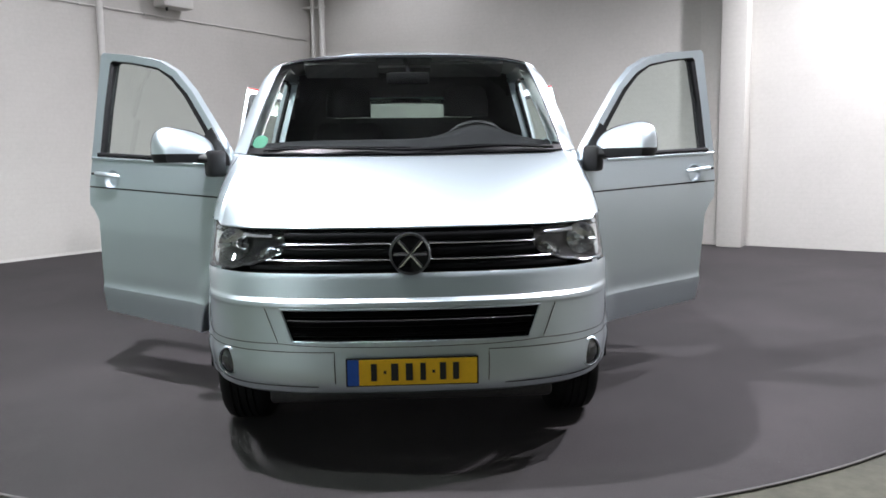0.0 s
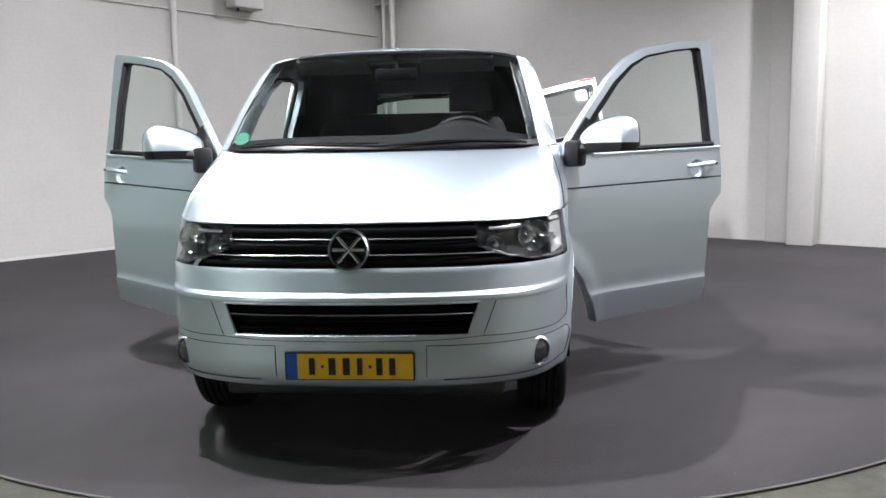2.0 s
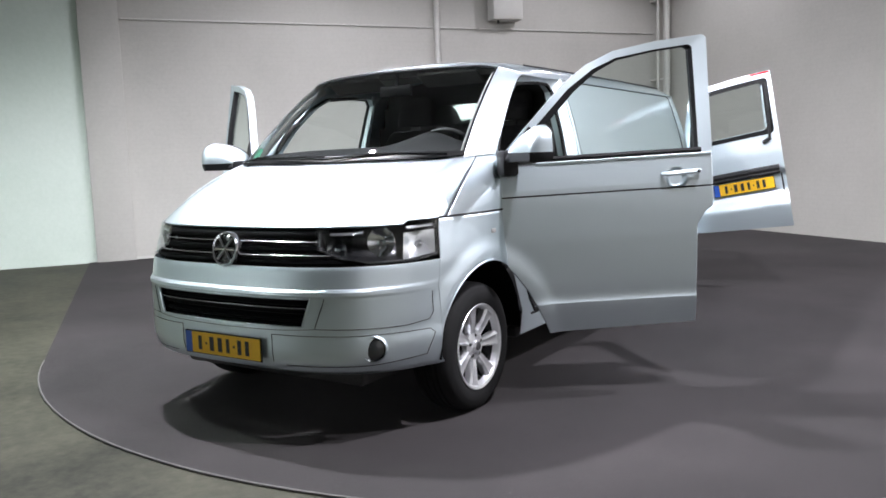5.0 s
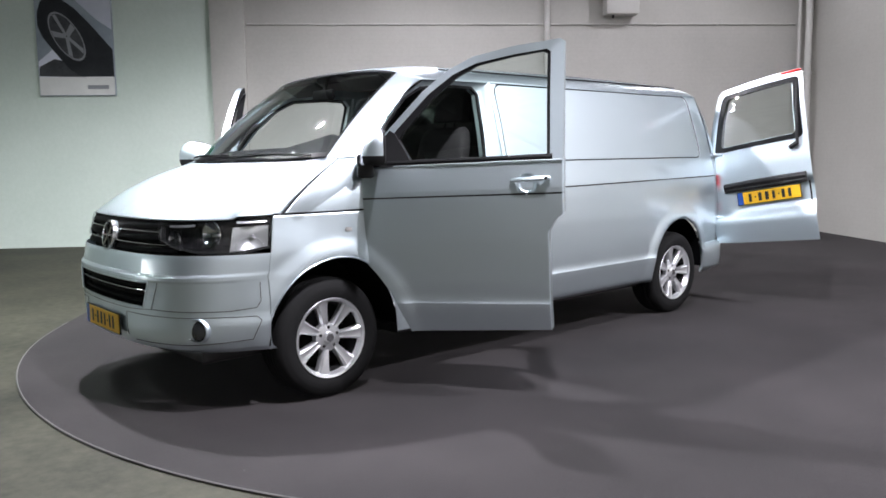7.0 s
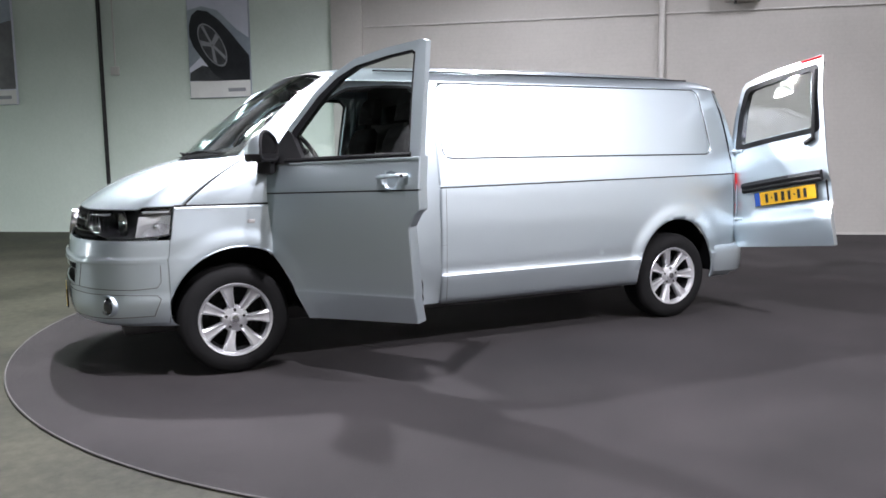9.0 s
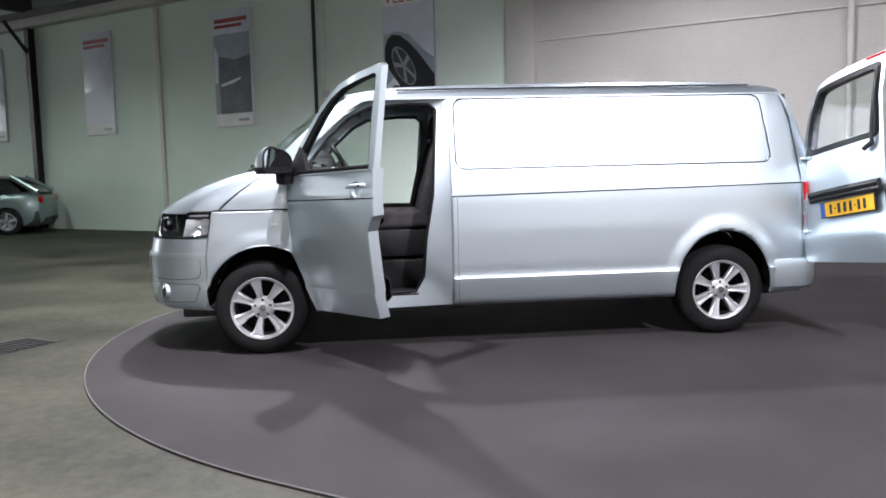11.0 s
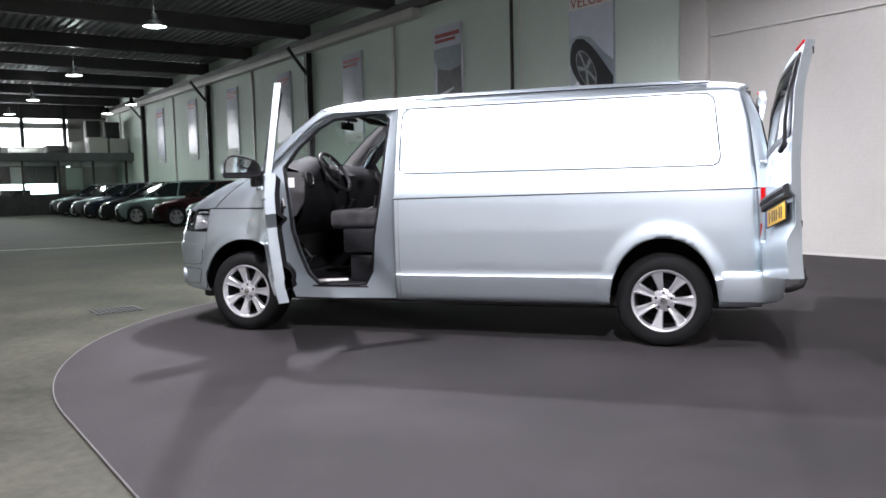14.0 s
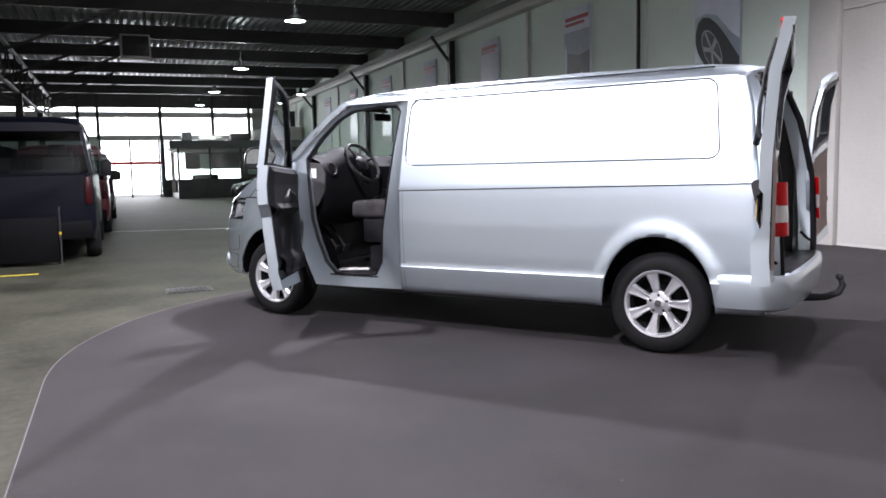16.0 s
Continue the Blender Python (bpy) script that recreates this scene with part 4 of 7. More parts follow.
def parked_van(m, paint, label, flank=None):
    """A window van seen from its tail; tail at the origin, nose towards -y."""
    v = thing("passenger_van", label, "van", m, "parked vans")
    bm = bmesh.new()
    st = [(0.0, 0.84, 0.40, 1.16), (-0.05, 0.90, 0.32, 1.19), (-0.5, 0.93, 0.28, 1.2), (-3.9, 0.93, 0.28, 1.2), (-4.3, 0.92, 0.28, 1.16), (-4.9, 0.84, 0.3, 1.0), (-5.1, 0.7, 0.35, 0.8)]
    loft(bm, [[Vector((x, y, z)) for x, z in ((w - 0.05, a), (w, a + 0.16), (w + 0.01, (a + b) / 2), (w - 0.015, b - 0.02), (w - 0.04, b), (-w + 0.04, b), (-w + 0.015, b - 0.02), (-w - 0.01, (a + b) / 2), (-w, a + 0.16), (-w + 0.05, a))] for y, w, a, b in st])
    body = part("body", bm, paint, v)
    bm = bmesh.new()
    loft(bm, [[Vector((x, y, z)) for x, z in ((w, a), (w - 0.02, a + 0.08), (w - 0.10, b - 0.02), (w - 0.35, b), (-w + 0.35, b), (-w + 0.10, b - 0.02), (-w + 0.02, a + 0.08), (-w, a))] for y, w, a, b in ((0.0, 0.77, 1.74, 1.85), (-0.12, 0.80, 1.76, 1.93), (-0.6, 0.82, 1.77, 1.96), (-3.2, 0.82, 1.77, 1.95), (-3.6, 0.78, 1.74, 1.86))])
    part("roof", bm, paint, v)
    for s in (1, -1):
        for y, lean in ((-0.06, 0.0), (-1.42, 0.0), (-2.68, 0.0), (-3.95, 0.40)):
            bm = bmesh.new()
            slab(bm, [(s * 0.905, y, 1.17), (s * 0.80, y + lean, 1.80), (s * 0.80, y + lean - 0.13, 1.80), (s * 0.905, y - 0.13, 1.17)], (-0.05 * s, 0, 0))
            part("pillar", bm, paint, v, smooth=0)
        for y0, y1 in ((-0.19, -1.42), (-1.55, -2.68), (-2.81, -3.75)):
            bm = bmesh.new()
            slab(bm, [(s * 0.895, y0, 1.19), (s * 0.895, y1, 1.19), (s * 0.805, y1, 1.76), (s * 0.805, y0, 1.76)], (-s * 0.008, 0, 0))
            g = part("side_window", bm, GLASS_TINT, v, smooth=0)
            g.visible_shadow = False
        bm = bmesh.new()
        box(bm, (s * 0.83 - 0.05, -0.05, 0.78), (s * 0.83 + 0.05, 0.02, 1.14), None, 0.015)
        part("tail_lamp", bm, DIM_RED, v, "dark red tail lamp")
        for y in (-1.0, -4.2):
            mw = Matrix.Translation((s * 0.82, y, 0.33)) @ (Matrix.Rotation(math.pi, 4, "Z") if s < 0 else Matrix.Identity(4))
            bm = bmesh.new()
            lathe(bm, [(0.0005, -0.05), (0.2, -0.05), (0.3, -0.09), (0.33, -0.07), (0.335, 0.0), (0.33, 0.08), (0.30, 0.118), (0.21, 0.115), (0.19, 0.10), (0.0005, 0.10)], mw, 28)
            part("wheel", bm, RUBBER, v)
        bm = bmesh.new()
        box(bm, (s * 1.05 - 0.1, -4.05, 1.15), (s * 1.05 + 0.1, -3.95, 1.42), None, 0.03)
        tube(bm, [(s * 0.9, -3.98, 1.16), (s * 1.02, -4.0, 1.2)], 0.03, 6)
        part("wing_mirror", bm, BLACK, v)
        if flank:
            bm = bmesh.new()
            box(bm, (s * 0.942 - 0.008, -3.0, 0.42), (s * 0.942 + 0.008, -0.30, 1.16), None, 0.004)
            part("flank_panel", bm, flank, v, "dark red flank")
    for lo, hi in (((-0.66, -0.10, 1.17), (0.66, -0.04, 1.24)),):
        bm = bmesh.new()
        box(bm, lo, hi, None, 0.01)
        part("tailgate_rail", bm, paint, v)
    bm = bmesh.new()
    slab(bm, [(-0.84, 0.0, 1.19), (0.84, 0.0, 1.19), (0.76, -0.03, 1.76), (-0.76, -0.03, 1.76)], (0, -0.008, 0))
    g = part("rear_window", bm, GLASS_TINT, v, "tinted rear window")
    g.visible_shadow = False
    for y in (-0.9, -1.9, -2.9):
        for x in (-0.42, 0.42):
            bm = bmesh.new()
            box(bm, (x - 0.22, y - 0.08, 1.1), (x + 0.22, y + 0.04, 1.42), None, 0.03)
            box(bm, (x - 0.12, y - 0.05, 1.43), (x + 0.12, y + 0.03, 1.60), None, 0.03)
            part("seat_back", bm, CLOTH, v)
    bm = bmesh.new()
    box(bm, (-0.86, -0.1, 0.32), (0.86, 0.07, 0.56), None, 0.03)
    part("rear_bumper", bm, GRILLE, v)
    return v


GLASS_TINT = glazing("tinted_glass", (0.52, 0.56, 0.58), 0.15)
DIM_RED = plain("dim_red_lens", (0.03, 0.003, 0.004), 0.3, spec=0.2)
DEEP_RED = plain("deep_red_paint", (0.09, 0.006, 0.010), 0.4, coat=0.2)
NAVY = plain("navy_paint", (0.0035, 0.004, 0.0075), 0.35, spec=0.12, coat=0.04)
van_dir = HALL_M @ Matrix.Rotation(radians(-90), 4, "Z")
parked_van(Matrix.Translation(hall(-5.3, -3.21, -0.012)) @ van_dir @ Matrix.Diagonal((1.04, 1, 1.11, 1)), NAVY, "dark navy passenger van parked with its tail outwards")
parked_van(Matrix.Translation(hall(-10.95, -3.02, -0.012)) @ van_dir, DEEP_RED, "dark red passenger van parked behind a navy one")
parked_van(Matrix.Translation(hall(-17.2, -2.9, -0.012)) @ van_dir, CAR_GREY, "grey passenger van parked along the aisle")
# lift at the tail of the navy van
lift = thing("tail_lift", "folded dark tail lift with grey uprights", "lift", Matrix.Translation(hall(-5.12, -3.40, -0.012)) @ HALL_M)
for v in (-0.65, 0.65):
    bm = bmesh.new()
    tube(bm, [(0, v, 0.0), (0, v, 0.80), (-0.06, v, 0.84)], 0.014, 8)
    box(bm, (-0.06, v - 0.05, 0.0), (0.06, v + 0.05, 0.02), None, 0.005)
    up = part("upright", bm, STEEL_DARK, lift)
    bm = bmesh.new()
    lathe(bm, [(0.015, -0.02), (0.018, -0.014), (0.018, 0.014), (0.015, 0.02)], Matrix.Translation((0, v, 0.46)) @ Matrix.Rotation(radians(-90), 4, "Y"), 12)
    part("band", bm, YELLOW, up, "yellow marker band")
bm = bmesh.new()
box(bm, (-0.045, -0.62, 0.06), (-0.005, 0.62, 0.70), None, 0.008)
part("platform", bm, GRILLE, lift, "dark folded platform")

# ---- the van ----
van = thing("van", "silver blue panel van, doors open, on a round carpet", "van")
SZ = [0.28, 0.33, 0.47, 0.498, 0.507, 0.53, 0.60, 0.85, 1.05, 1.12, 1.30, 1.50, 1.70, 1.80]
SX = [0.895, 0.928, 0.950, 0.952, 0.9475, 0.944, 0.948, 0.954, 0.949, 0.944, 0.907, 0.862, 0.806, 0.775]


def side_x(y, z):
    x = float(np.interp(z, SZ, SX))
    if y > 3.5:
        x -= 0.028 * ((y - 3.5) / 0.55) ** 2
    if y > 4.0:
        x -= 0.05 * ((y - 4.0) / 0.07) ** 2
    return x


def rear_y(z):
    return float(np.interp(z, [0.3, 0.63, 1.16, 1.6, 1.85, 1.95], [4.06, 4.065, 4.04, 3.99, 3.92, 3.90]))


def arch_z(y, yc, half, top, base=0.30):
    k = abs(y - yc) / half
    if k >= 1:
        return base
    return max(base, 0.335 + (top - 0.335) * (1 - k ** 2.1) ** 0.5)


def flare(y, z, yc, half, top):
    dy, dz = (y - yc) / half, (z - 0.335) / (top - 0.335)
    rho = math.hypot(dy, max(dz, 0))
    if z < 0.30 or rho < 0.8:
        return 0.018
    return 0.018 * (1 - smooth01((rho - 1.04) / 0.24))


R_ARCH = (3.40, 0.375, 0.79)
F_ARCH = (0.035, 0.40, 0.785)
# rows of the side, refined at the two creases
ROWS_Z = sorted(set([round(z, 4) for z in lin(0.30, 1.80, 60)] + [1.272, 1.276, 1.279, 1.282, 1.285, 1.288, 1.291, 1.296, 1.784, 1.787, 1.79, 1.793, 1.796, 0.498, 0.505, 0.512, 0.52, 1.081, 1.085, 1.088, 1.092, 1.095, 1.099]))


def crease_shift(y, z):
    """The waist crease climbs slightly to the rear."""
    return 0.035 * min(max((y - 1.3) / 2.7, 0), 1) * max(0, 1 - abs(z - 1.09) / 0.16)


def groove(z):
    return 0.016 * max(0, 1 - abs(z - 1.09) / 0.005)


def recess(y, z):
    """The stamped field in the upper side: a rounded rectangle pressed in by some millimetres."""
    cy, cz, hy, hz, r = 2.585, 1.54, 1.175, 0.255, 0.07
    cy2 = cy + (z - 1.54) * -0.10 * smooth01((y - 3.2) / 0.5)
    dx, dz = abs(y - cy2) - hy + r, abs(z - cz) - hz + r
    d = math.hypot(max(dx, 0), max(dz, 0)) + min(max(dx, dz), 0) - r
    return 0.008 * smooth01((0.003 - d) / 0.006) + 0.011 * max(0, 1 - abs(d) / 0.0045)


def build_side(sign):
    yc, half, top = R_ARCH
    ys = lin(1.365, yc - half - 0.02, 74) + [yc + half * math.cos(a) for a in lin(math.pi, 0, 40)] + lin(yc + half + 0.015, 4.065, 18)
    ys = sorted(set(round(y, 4) for y in ys) | {round(y, 4) for y in lin(3.64, 3.80, 54)} | {round(y, 4) for y in lin(1.395, 1.425, 11)})
    ys = [y for i, y in enumerate(ys) if i == 0 or y - ys[i - 1] > 0.002 or abs(y - yc) > half - 0.05 and abs(y - yc) < half + 0.03]

    def f(y, z):
        zz = max(z, arch_z(y, yc, half, top))
        zs = zz + crease_shift(y, zz)
        yy = y
        if y > 3.78:
            yy = y - (4.065 - rear_y(zs)) * (y - 3.78) / 0.285
        x = side_x(y, zs) - groove(zz) - recess(yy, zs) + flare(yy, zz, yc, half, top)
        return Vector((x, yy, zs))
    bm = grid(f, ys, ROWS_Z)
    bmesh.ops.remove_doubles(bm, verts=bm.verts, dist=0.00002)
    if sign < 0:
        mirror_bm(bm)
    lip = bmesh.new()
    pts = [f(yc + half * math.cos(a), 0.30) for a in lin(math.pi - 0.05, 0.05, 40)]
    tube(lip, [(p.x - 0.009, p.y, p.z + 0.002) for p in pts], 0.006, 8)
    if sign < 0:
        mirror_bm(lip)
    part("arch_lip", lip, PAINT, van)
    return part("side_panel", bm, PAINT, van, "silver blue pressed steel side panel with a stamped upper field", 28, solid=0.012)


for s in (1, -1):
    build_side(s)
    # dark tubes put in for the shade of the field groove and the waist groove
    pts = []
    for ca, cb, a0 in ((1, 1, 0.0), (-1, 1, 0.5), (-1, -1, 1.0), (1, -1, 1.5)):
        for k in range(7):
            a = math.pi * (a0 + k / 12)
            y, z = 2.585 + ca * 1.105 + 0.070 * math.cos(a), 1.54 + cb * 0.185 + 0.070 * math.sin(a)
            pts.append(Vector((y + (z - 1.54) * -0.10 * smooth01((y - 3.2) / 0.5), z, 0)))
    fine = []
    for a, b in zip(pts, pts[1:] + pts[:1]):
        n = max(1, int((b - a).length / 0.05))
        fine += [a + (b - a) * k / n for k in range(n)]
    bm = bmesh.new()
    tube(bm, [(s * (side_x(p.x, p.y) - 0.004), p.x, p.y) for p in fine + fine[:1]], 0.0036, 6, cap=False)
    part("field_shade_line", bm, JOINT_SHADE, van, "thin dark line for the shade in the field groove")
    bm = bmesh.new()
    tube(bm, [(s * (side_x(y, 1.09 + crease_shift(y, 1.09)) - 0.0035), y, 1.09 + crease_shift(y, 1.09)) for y in lin(1.37, 4.05, 50)], 0.0036, 6)
    part("waist_shade_line", bm, JOINT_SHADE, van, "thin dark line for the shade in the waist groove")
    bm = bmesh.new()
    tube(bm, [(s * (side_x(1.41, z) - 0.0030), 1.41, z) for z in lin(0.335, 1.085, 26)], 0.0036, 6)
    part("pillar_joint", bm, JOINT_SHADE, van, "thin grey upright panel joint")
    if s > 0:
        bm = bmesh.new()
        tube(bm, [(side_x(y, 0.705) - 0.0028, y, 0.705) for y in lin(1.372, 1.41, 4)], 0.003, 6)
        part("flap_joint", bm, JOINT_SHADE, van)

# roof
ROOF = [(0, 1.945), (0.25, 1.94), (0.42, 1.928), (0.55, 1.91), (0.63, 1.893), (0.69, 1.872), (0.735, 1.846), (0.762, 1.82), (0.775, 1.80)]
WS_TOP = [(0, 0.595, 1.872), (0.25, 0.605, 1.87), (0.42, 0.618, 1.865), (0.55, 0.633, 1.857), (0.635, 0.648, 1.847), (0.70, 0.666, 1.834), (0.748, 0.702, 1.822), (0.774, 0.75, 1.808), (0.789, 0.80, 1.796)]
roof_f, top_f = curve_at(ROOF), curve_at(WS_TOP)


def roof_point(u, v):
    s = abs(u)
    x, z = roof_f(s)
    fx, fy, fz = top_f(s)
    yr = 4.0 - 0.07 * s - (0.02 if s > 0.6 else 0)
    y = fy + (yr - fy) * v
    dz = float(np.interp(y, [0.6, 1.33, 2.7, 3.6, 3.85, 4.0], [-0.01, -0.002, 0.006, -0.008, -0.025, -0.06]))
    k = 1 - (1 - min((y - fy) / 0.55, 1)) ** 2.2
    dz *= (1 - 0.85 * s ** 3)
    xx = fx + (x - fx) * k
    if y > 3.5:
        xx -= 0.03 * ((y - 3.5) / 0.5) ** 2 * s
    zz = fz + (z + dz - fz) * k
    rib = 0.006 * math.cos(s * 0.8 * math.pi * 9) * smooth01((y - 1.3) / 0.2) * smooth01((3.8 - y) / 0.2) if s < 0.55 else 0
    return Vector((math.copysign(xx, u) if u else 0, y, zz + rib))


US = sorted(set([-k for k in lin(0, 1, 41)] + lin(0, 1, 41)))
VS = [0, 0.012, 0.03, 0.06, 0.1, 0.14, 0.18] + lin(0.22, 0.9, 30) + [0.93, 0.95, 0.965, 0.98, 0.99, 1.0]
part("roof", grid(roof_point, US, VS), PAINT, van, "silver blue ribbed steel roof", 40, solid=0.012)
# drip rails along the roof
for s in (1, -1):
    bm = bmesh.new()
    tube(bm, [(s * (side_x(y, 1.80) + 0.002), y, 1.802) for y in lin(1.37, 3.86, 24)], 0.006, 6)
    part("drip_rail", bm, PAINT, van)
    bm = bmesh.new()
    tube(bm, [(s * (0.70 - 0.02 * smooth01((y - 3.2) / 0.6)), y, 1.872 + 0.003 * (1 if y > 1.2 else 0)) for y in lin(1.0, 3.7, 20)], 0.0055, 6)
    part("roof_strip", bm, SEAL, van, "black rubber roof joint strip")

# nose
PLAN = [(0, -0.905), (0.3, -0.892), (0.5, -0.858), (0.68, -0.782), (0.80, -0.665), (0.873, -0.52), (0.91, -0.37), (0.932, -0.2), (0.945, 0.0), (0.949, 0.235)]
plan_f = curve_at(PLAN)
DYZ = ([0.33, 0.355, 0.385, 0.44, 0.60, 0.70, 0.715, 0.73, 0.745, 0.83, 0.86, 1.0, 1.06], [0.09, 0.03, 0.01, 0, 0, 0.0, -0.006, -0.004, 0.012, 0.028, 0.045, 0.082, 0.11])


def nose(s, z, out=0.0):
    """The rounded front between the sill and the bonnet line; s runs from the middle (0) round to the door (1)."""
    a = abs(s)
    x, y = plan_f(a)
    front = 1 - smooth01((y + 0.75) / 0.8)
    dy = float(np.interp(z, *DYZ)) * front
    dx = (0.949 - float(np.interp(z, SZ, SX))) * (x / 0.949) ** 2 + 0.018 * smooth01((z - 0.8) / 0.25) * smooth01((0.1 - y) / 0.3) * (x / 0.949)
    x2, y2 = plan_f(min(a + 0.01, 1.0))
    x1, y1 = plan_f(max(a - 0.01, 0))
    n = Vector((y1 - y2, x2 - x1, 0))
    n = Vector(((y2 - y1), -(x2 - x1), 0)).normalized()
    p = Vector((x - dx, y + dy, z)) + n * out
    p.x = math.copysign(p.x, s) if s else 0
    return p


def s_of_x(x):
    lo, hi = 0.0, 1.0
    for _ in range(40):
        mid = (lo + hi) / 2
        if plan_f(mid)[0] < x:
            lo = mid
        else:
            hi = mid
    return lo


def s_of_y(y):
    lo, hi = 0.3, 1.0
    for _ in range(40):
        mid = (lo + hi) / 2
        if plan_f(mid)[1] < y:
            lo = mid
        else:
            hi = mid
    return lo


def front_skin(q, z, out=0.0):
    """The nose surface with the swell over the wheel arch."""
    p = nose(q, z, out)
    p.x += math.copysign(flare(nose(abs(q), 0.9).y, z, *F_ARCH) * 0.9, q)
    return p


S50, S52, S_F = s_of_x(0.50), s_of_x(0.53), s_of_y(-0.375)
NOSE_S = lambda a, b, n: lin(a, b, n)
# bumper with an opening for the lower grille, narrower below
open_s = lambda z: s_of_x(0.478 + 0.046 * (z - 0.57) / 0.133)
bm = bmesh.new()
for lo, hi, a, b, n in ((0.703, 0.842, -S_F, S_F, 90), (0.335, 0.570, -S_F, S_F, 90)):
    zs = sorted(set(lin(lo, hi, 12) + [z for z in (0.34, 0.36, 0.705, 0.715, 0.73, 0.745) if lo < z < hi]))
    grid(front_skin, lin(a, b, n), zs, bm, flip=False)
for s in (1, -1):
    grid(lambda w, z, s=s: front_skin(s * (open_s(z) + (S_F - open_s(z)) * w), z), lin(0, 1, 30), lin(0.570, 0.703, 7), bm, flip=(s < 0))
bumper = part("bumper", bm, PAINT, van, "silver blue front bumper with two air openings", 30)
bm = bmesh.new()
for s in (1, -1):
    grid(lambda d, z, s=s: nose(s * open_s(z), z, -d), lin(0.001, 0.05, 2), lin(0.570, 0.703, 5), bm)
for z in (0.570, 0.703):
    grid(lambda q, d, z=z: nose(q * open_s(z), z, -d), lin(-1, 1, 40), [0.001, 0.05], bm)
part("grille_lip", bm, GRILLE, bumper)
bm = bmesh.new()
rim_pts = [nose(q, 0.570, 0.001) for q in lin(-open_s(0.57), open_s(0.57), 30)] + [nose(open_s(z), z, 0.001) for z in lin(0.58, 0.694, 5)] + [nose(q, 0.703, 0.001) for q in lin(open_s(0.703), -open_s(0.703), 30)] + [nose(-open_s(z), z, 0.001) for z in lin(0.694, 0.58, 5)]
tube(bm, rim_pts + rim_pts[:1], 0.005, 6)
part("grille_rim", bm, PAINT, bumper)
part("lower_grille_backing", grid(lambda q, z: nose(q, z, -0.05), lin(-S52, S52, 30), lin(0.565, 0.71, 4)), GRILLE, bumper)
for z in (0.598, 0.637, 0.676):
    part("slat", grid(lambda q, a: nose(q, z + 0.011 * math.sin(a), -0.03 + 0.014 * math.cos(a)), lin(-S50, S50, 40), lin(-1.9, 1.9, 7)), GRILLE, bumper)
for z in (0.657,):
    part("chrome_strip", grid(lambda q, a: nose(q, z + 0.003 * math.sin(a), -0.006 + 0.003 * math.cos(a)), lin(-S50, S50, 40), lin(-1.9, 1.9, 5)), SATIN, bumper, "thin chrome strip")
for s in (1, -1):
    # shut lines that frame the corner caps
    for pts in ([(S50 + 0.052, 0.704), (S50 + 0.022, 0.562), (0.78 * S_F, 0.555), (0.93 * S_F, 0.565), (0.955 * S_F, 0.60), (0.955 * S_F, 0.71)], [(s_of_x(0.31), 0.40), (s_of_x(0.31), 0.53), (0.7 * S_F, 0.527), (0.93 * S_F, 0.52), (0.95 * S_F, 0.50), (0.90 * S_F, 0.40), (0.6 * S_F, 0.385), (s_of_x(0.31), 0.385)]):
        bm = bmesh.new()
        fine = []
        for (a, za), (b, zb) in zip(pts, pts[1:]):
            fine += [front_skin(s * (a + (b - a) * k / 8), za + (zb - za) * k / 8, 0.001) for k in range(8)]
        tube(bm, fine, 0.0017, 5)
        part("joint", bm, SEAL, bumper)
    bm = bmesh.new()
    tube(bm, [nose(s * q, 0.549 + 0.013 * (q / (S50 + 0.022)) ** 2, 0.0008) for q in lin(0.0, S50 + 0.022, 20)], 0.0014, 5)
    part("joint", bm, SEAL, bumper)
    q = s_of_x(0.765)
    c, n = front_skin(s * q, 0.462), (nose(s * q, 0.462, 0.1) - nose(s * q, 0.462)).normalized()
    n = (n + Vector((-s * 0.12, -0.3, 0))).normalized()
    m = Matrix.Translation(c + n * 0.006) @ n.to_track_quat("X", "Z").to_matrix().to_4x4()
    bm = bmesh.new()
    lathe(bm, [(0.068, -0.05), (0.066, -0.012), (0.062, -0.003), (0.058, 0.0), (0.055, -0.007)], m, 32)
    fog = part("fog_lamp", bm, PAINT, bumper, "round fog lamp with a chrome rim")
    bm = bmesh.new()
    lathe(bm, [(0.053, -0.009), (0.033, -0.001), (0.012, 0.002), (0.0005, 0.0025)], m, 24)
    part("fog_lens", bm, FOG_GLASS, fog, "dark lamp glass")
    bm = bmesh.new()
    lathe(bm, [(0.0560, -0.008), (0.0545, 0.0), (0.052, -0.003)], m, 28)
    part("fog_ring", bm, CHROME, fog, "thin chrome ring")

# upper grille
S_G = s_of_x(0.515)
CHAMFER = lambda v: 0.020 + 0.085 * max(0.0, 0.36 - v) / 0.36      # lower inner corner of the lamps
G_END = lambda z: S50 - 0.006 + CHAMFER((z - 0.862) / 0.15)
part("grille_backing", grid(lambda q, z: nose(q * G_END(z), z, -0.055), lin(-1, 1, 60), lin(0.82, 1.05, 5)), GRILLE, van)
for z, h in ((0.862, 0.017), (0.921, 0.022), (0.985, 0.024)):
    part("grille_slat", grid(lambda q, a: nose(q * G_END(z), z + h * math.sin(a), -0.032 + 0.022 * math.cos(a)), lin(-1, 1, 50), lin(-1.9, 1.9, 9)), GRILLE, van, "black grille slat")
for z in (0.892, 0.955):
    part("chrome_strip", grid(lambda q, a: nose(q * G_END(z), z + 0.0035 * math.sin(a), -0.010 + 0.005 * math.cos(a)), lin(-1, 1, 50), lin(-1.9, 1.9, 5)), SATIN, van, "thin chrome grille strip")
bm = bmesh.new()
mb = Matrix.Translation((0, -0.853, 0.915)) @ Vector((0, -1, 0.2)).to_track_quat("X", "Z").to_matrix().to_4x4()
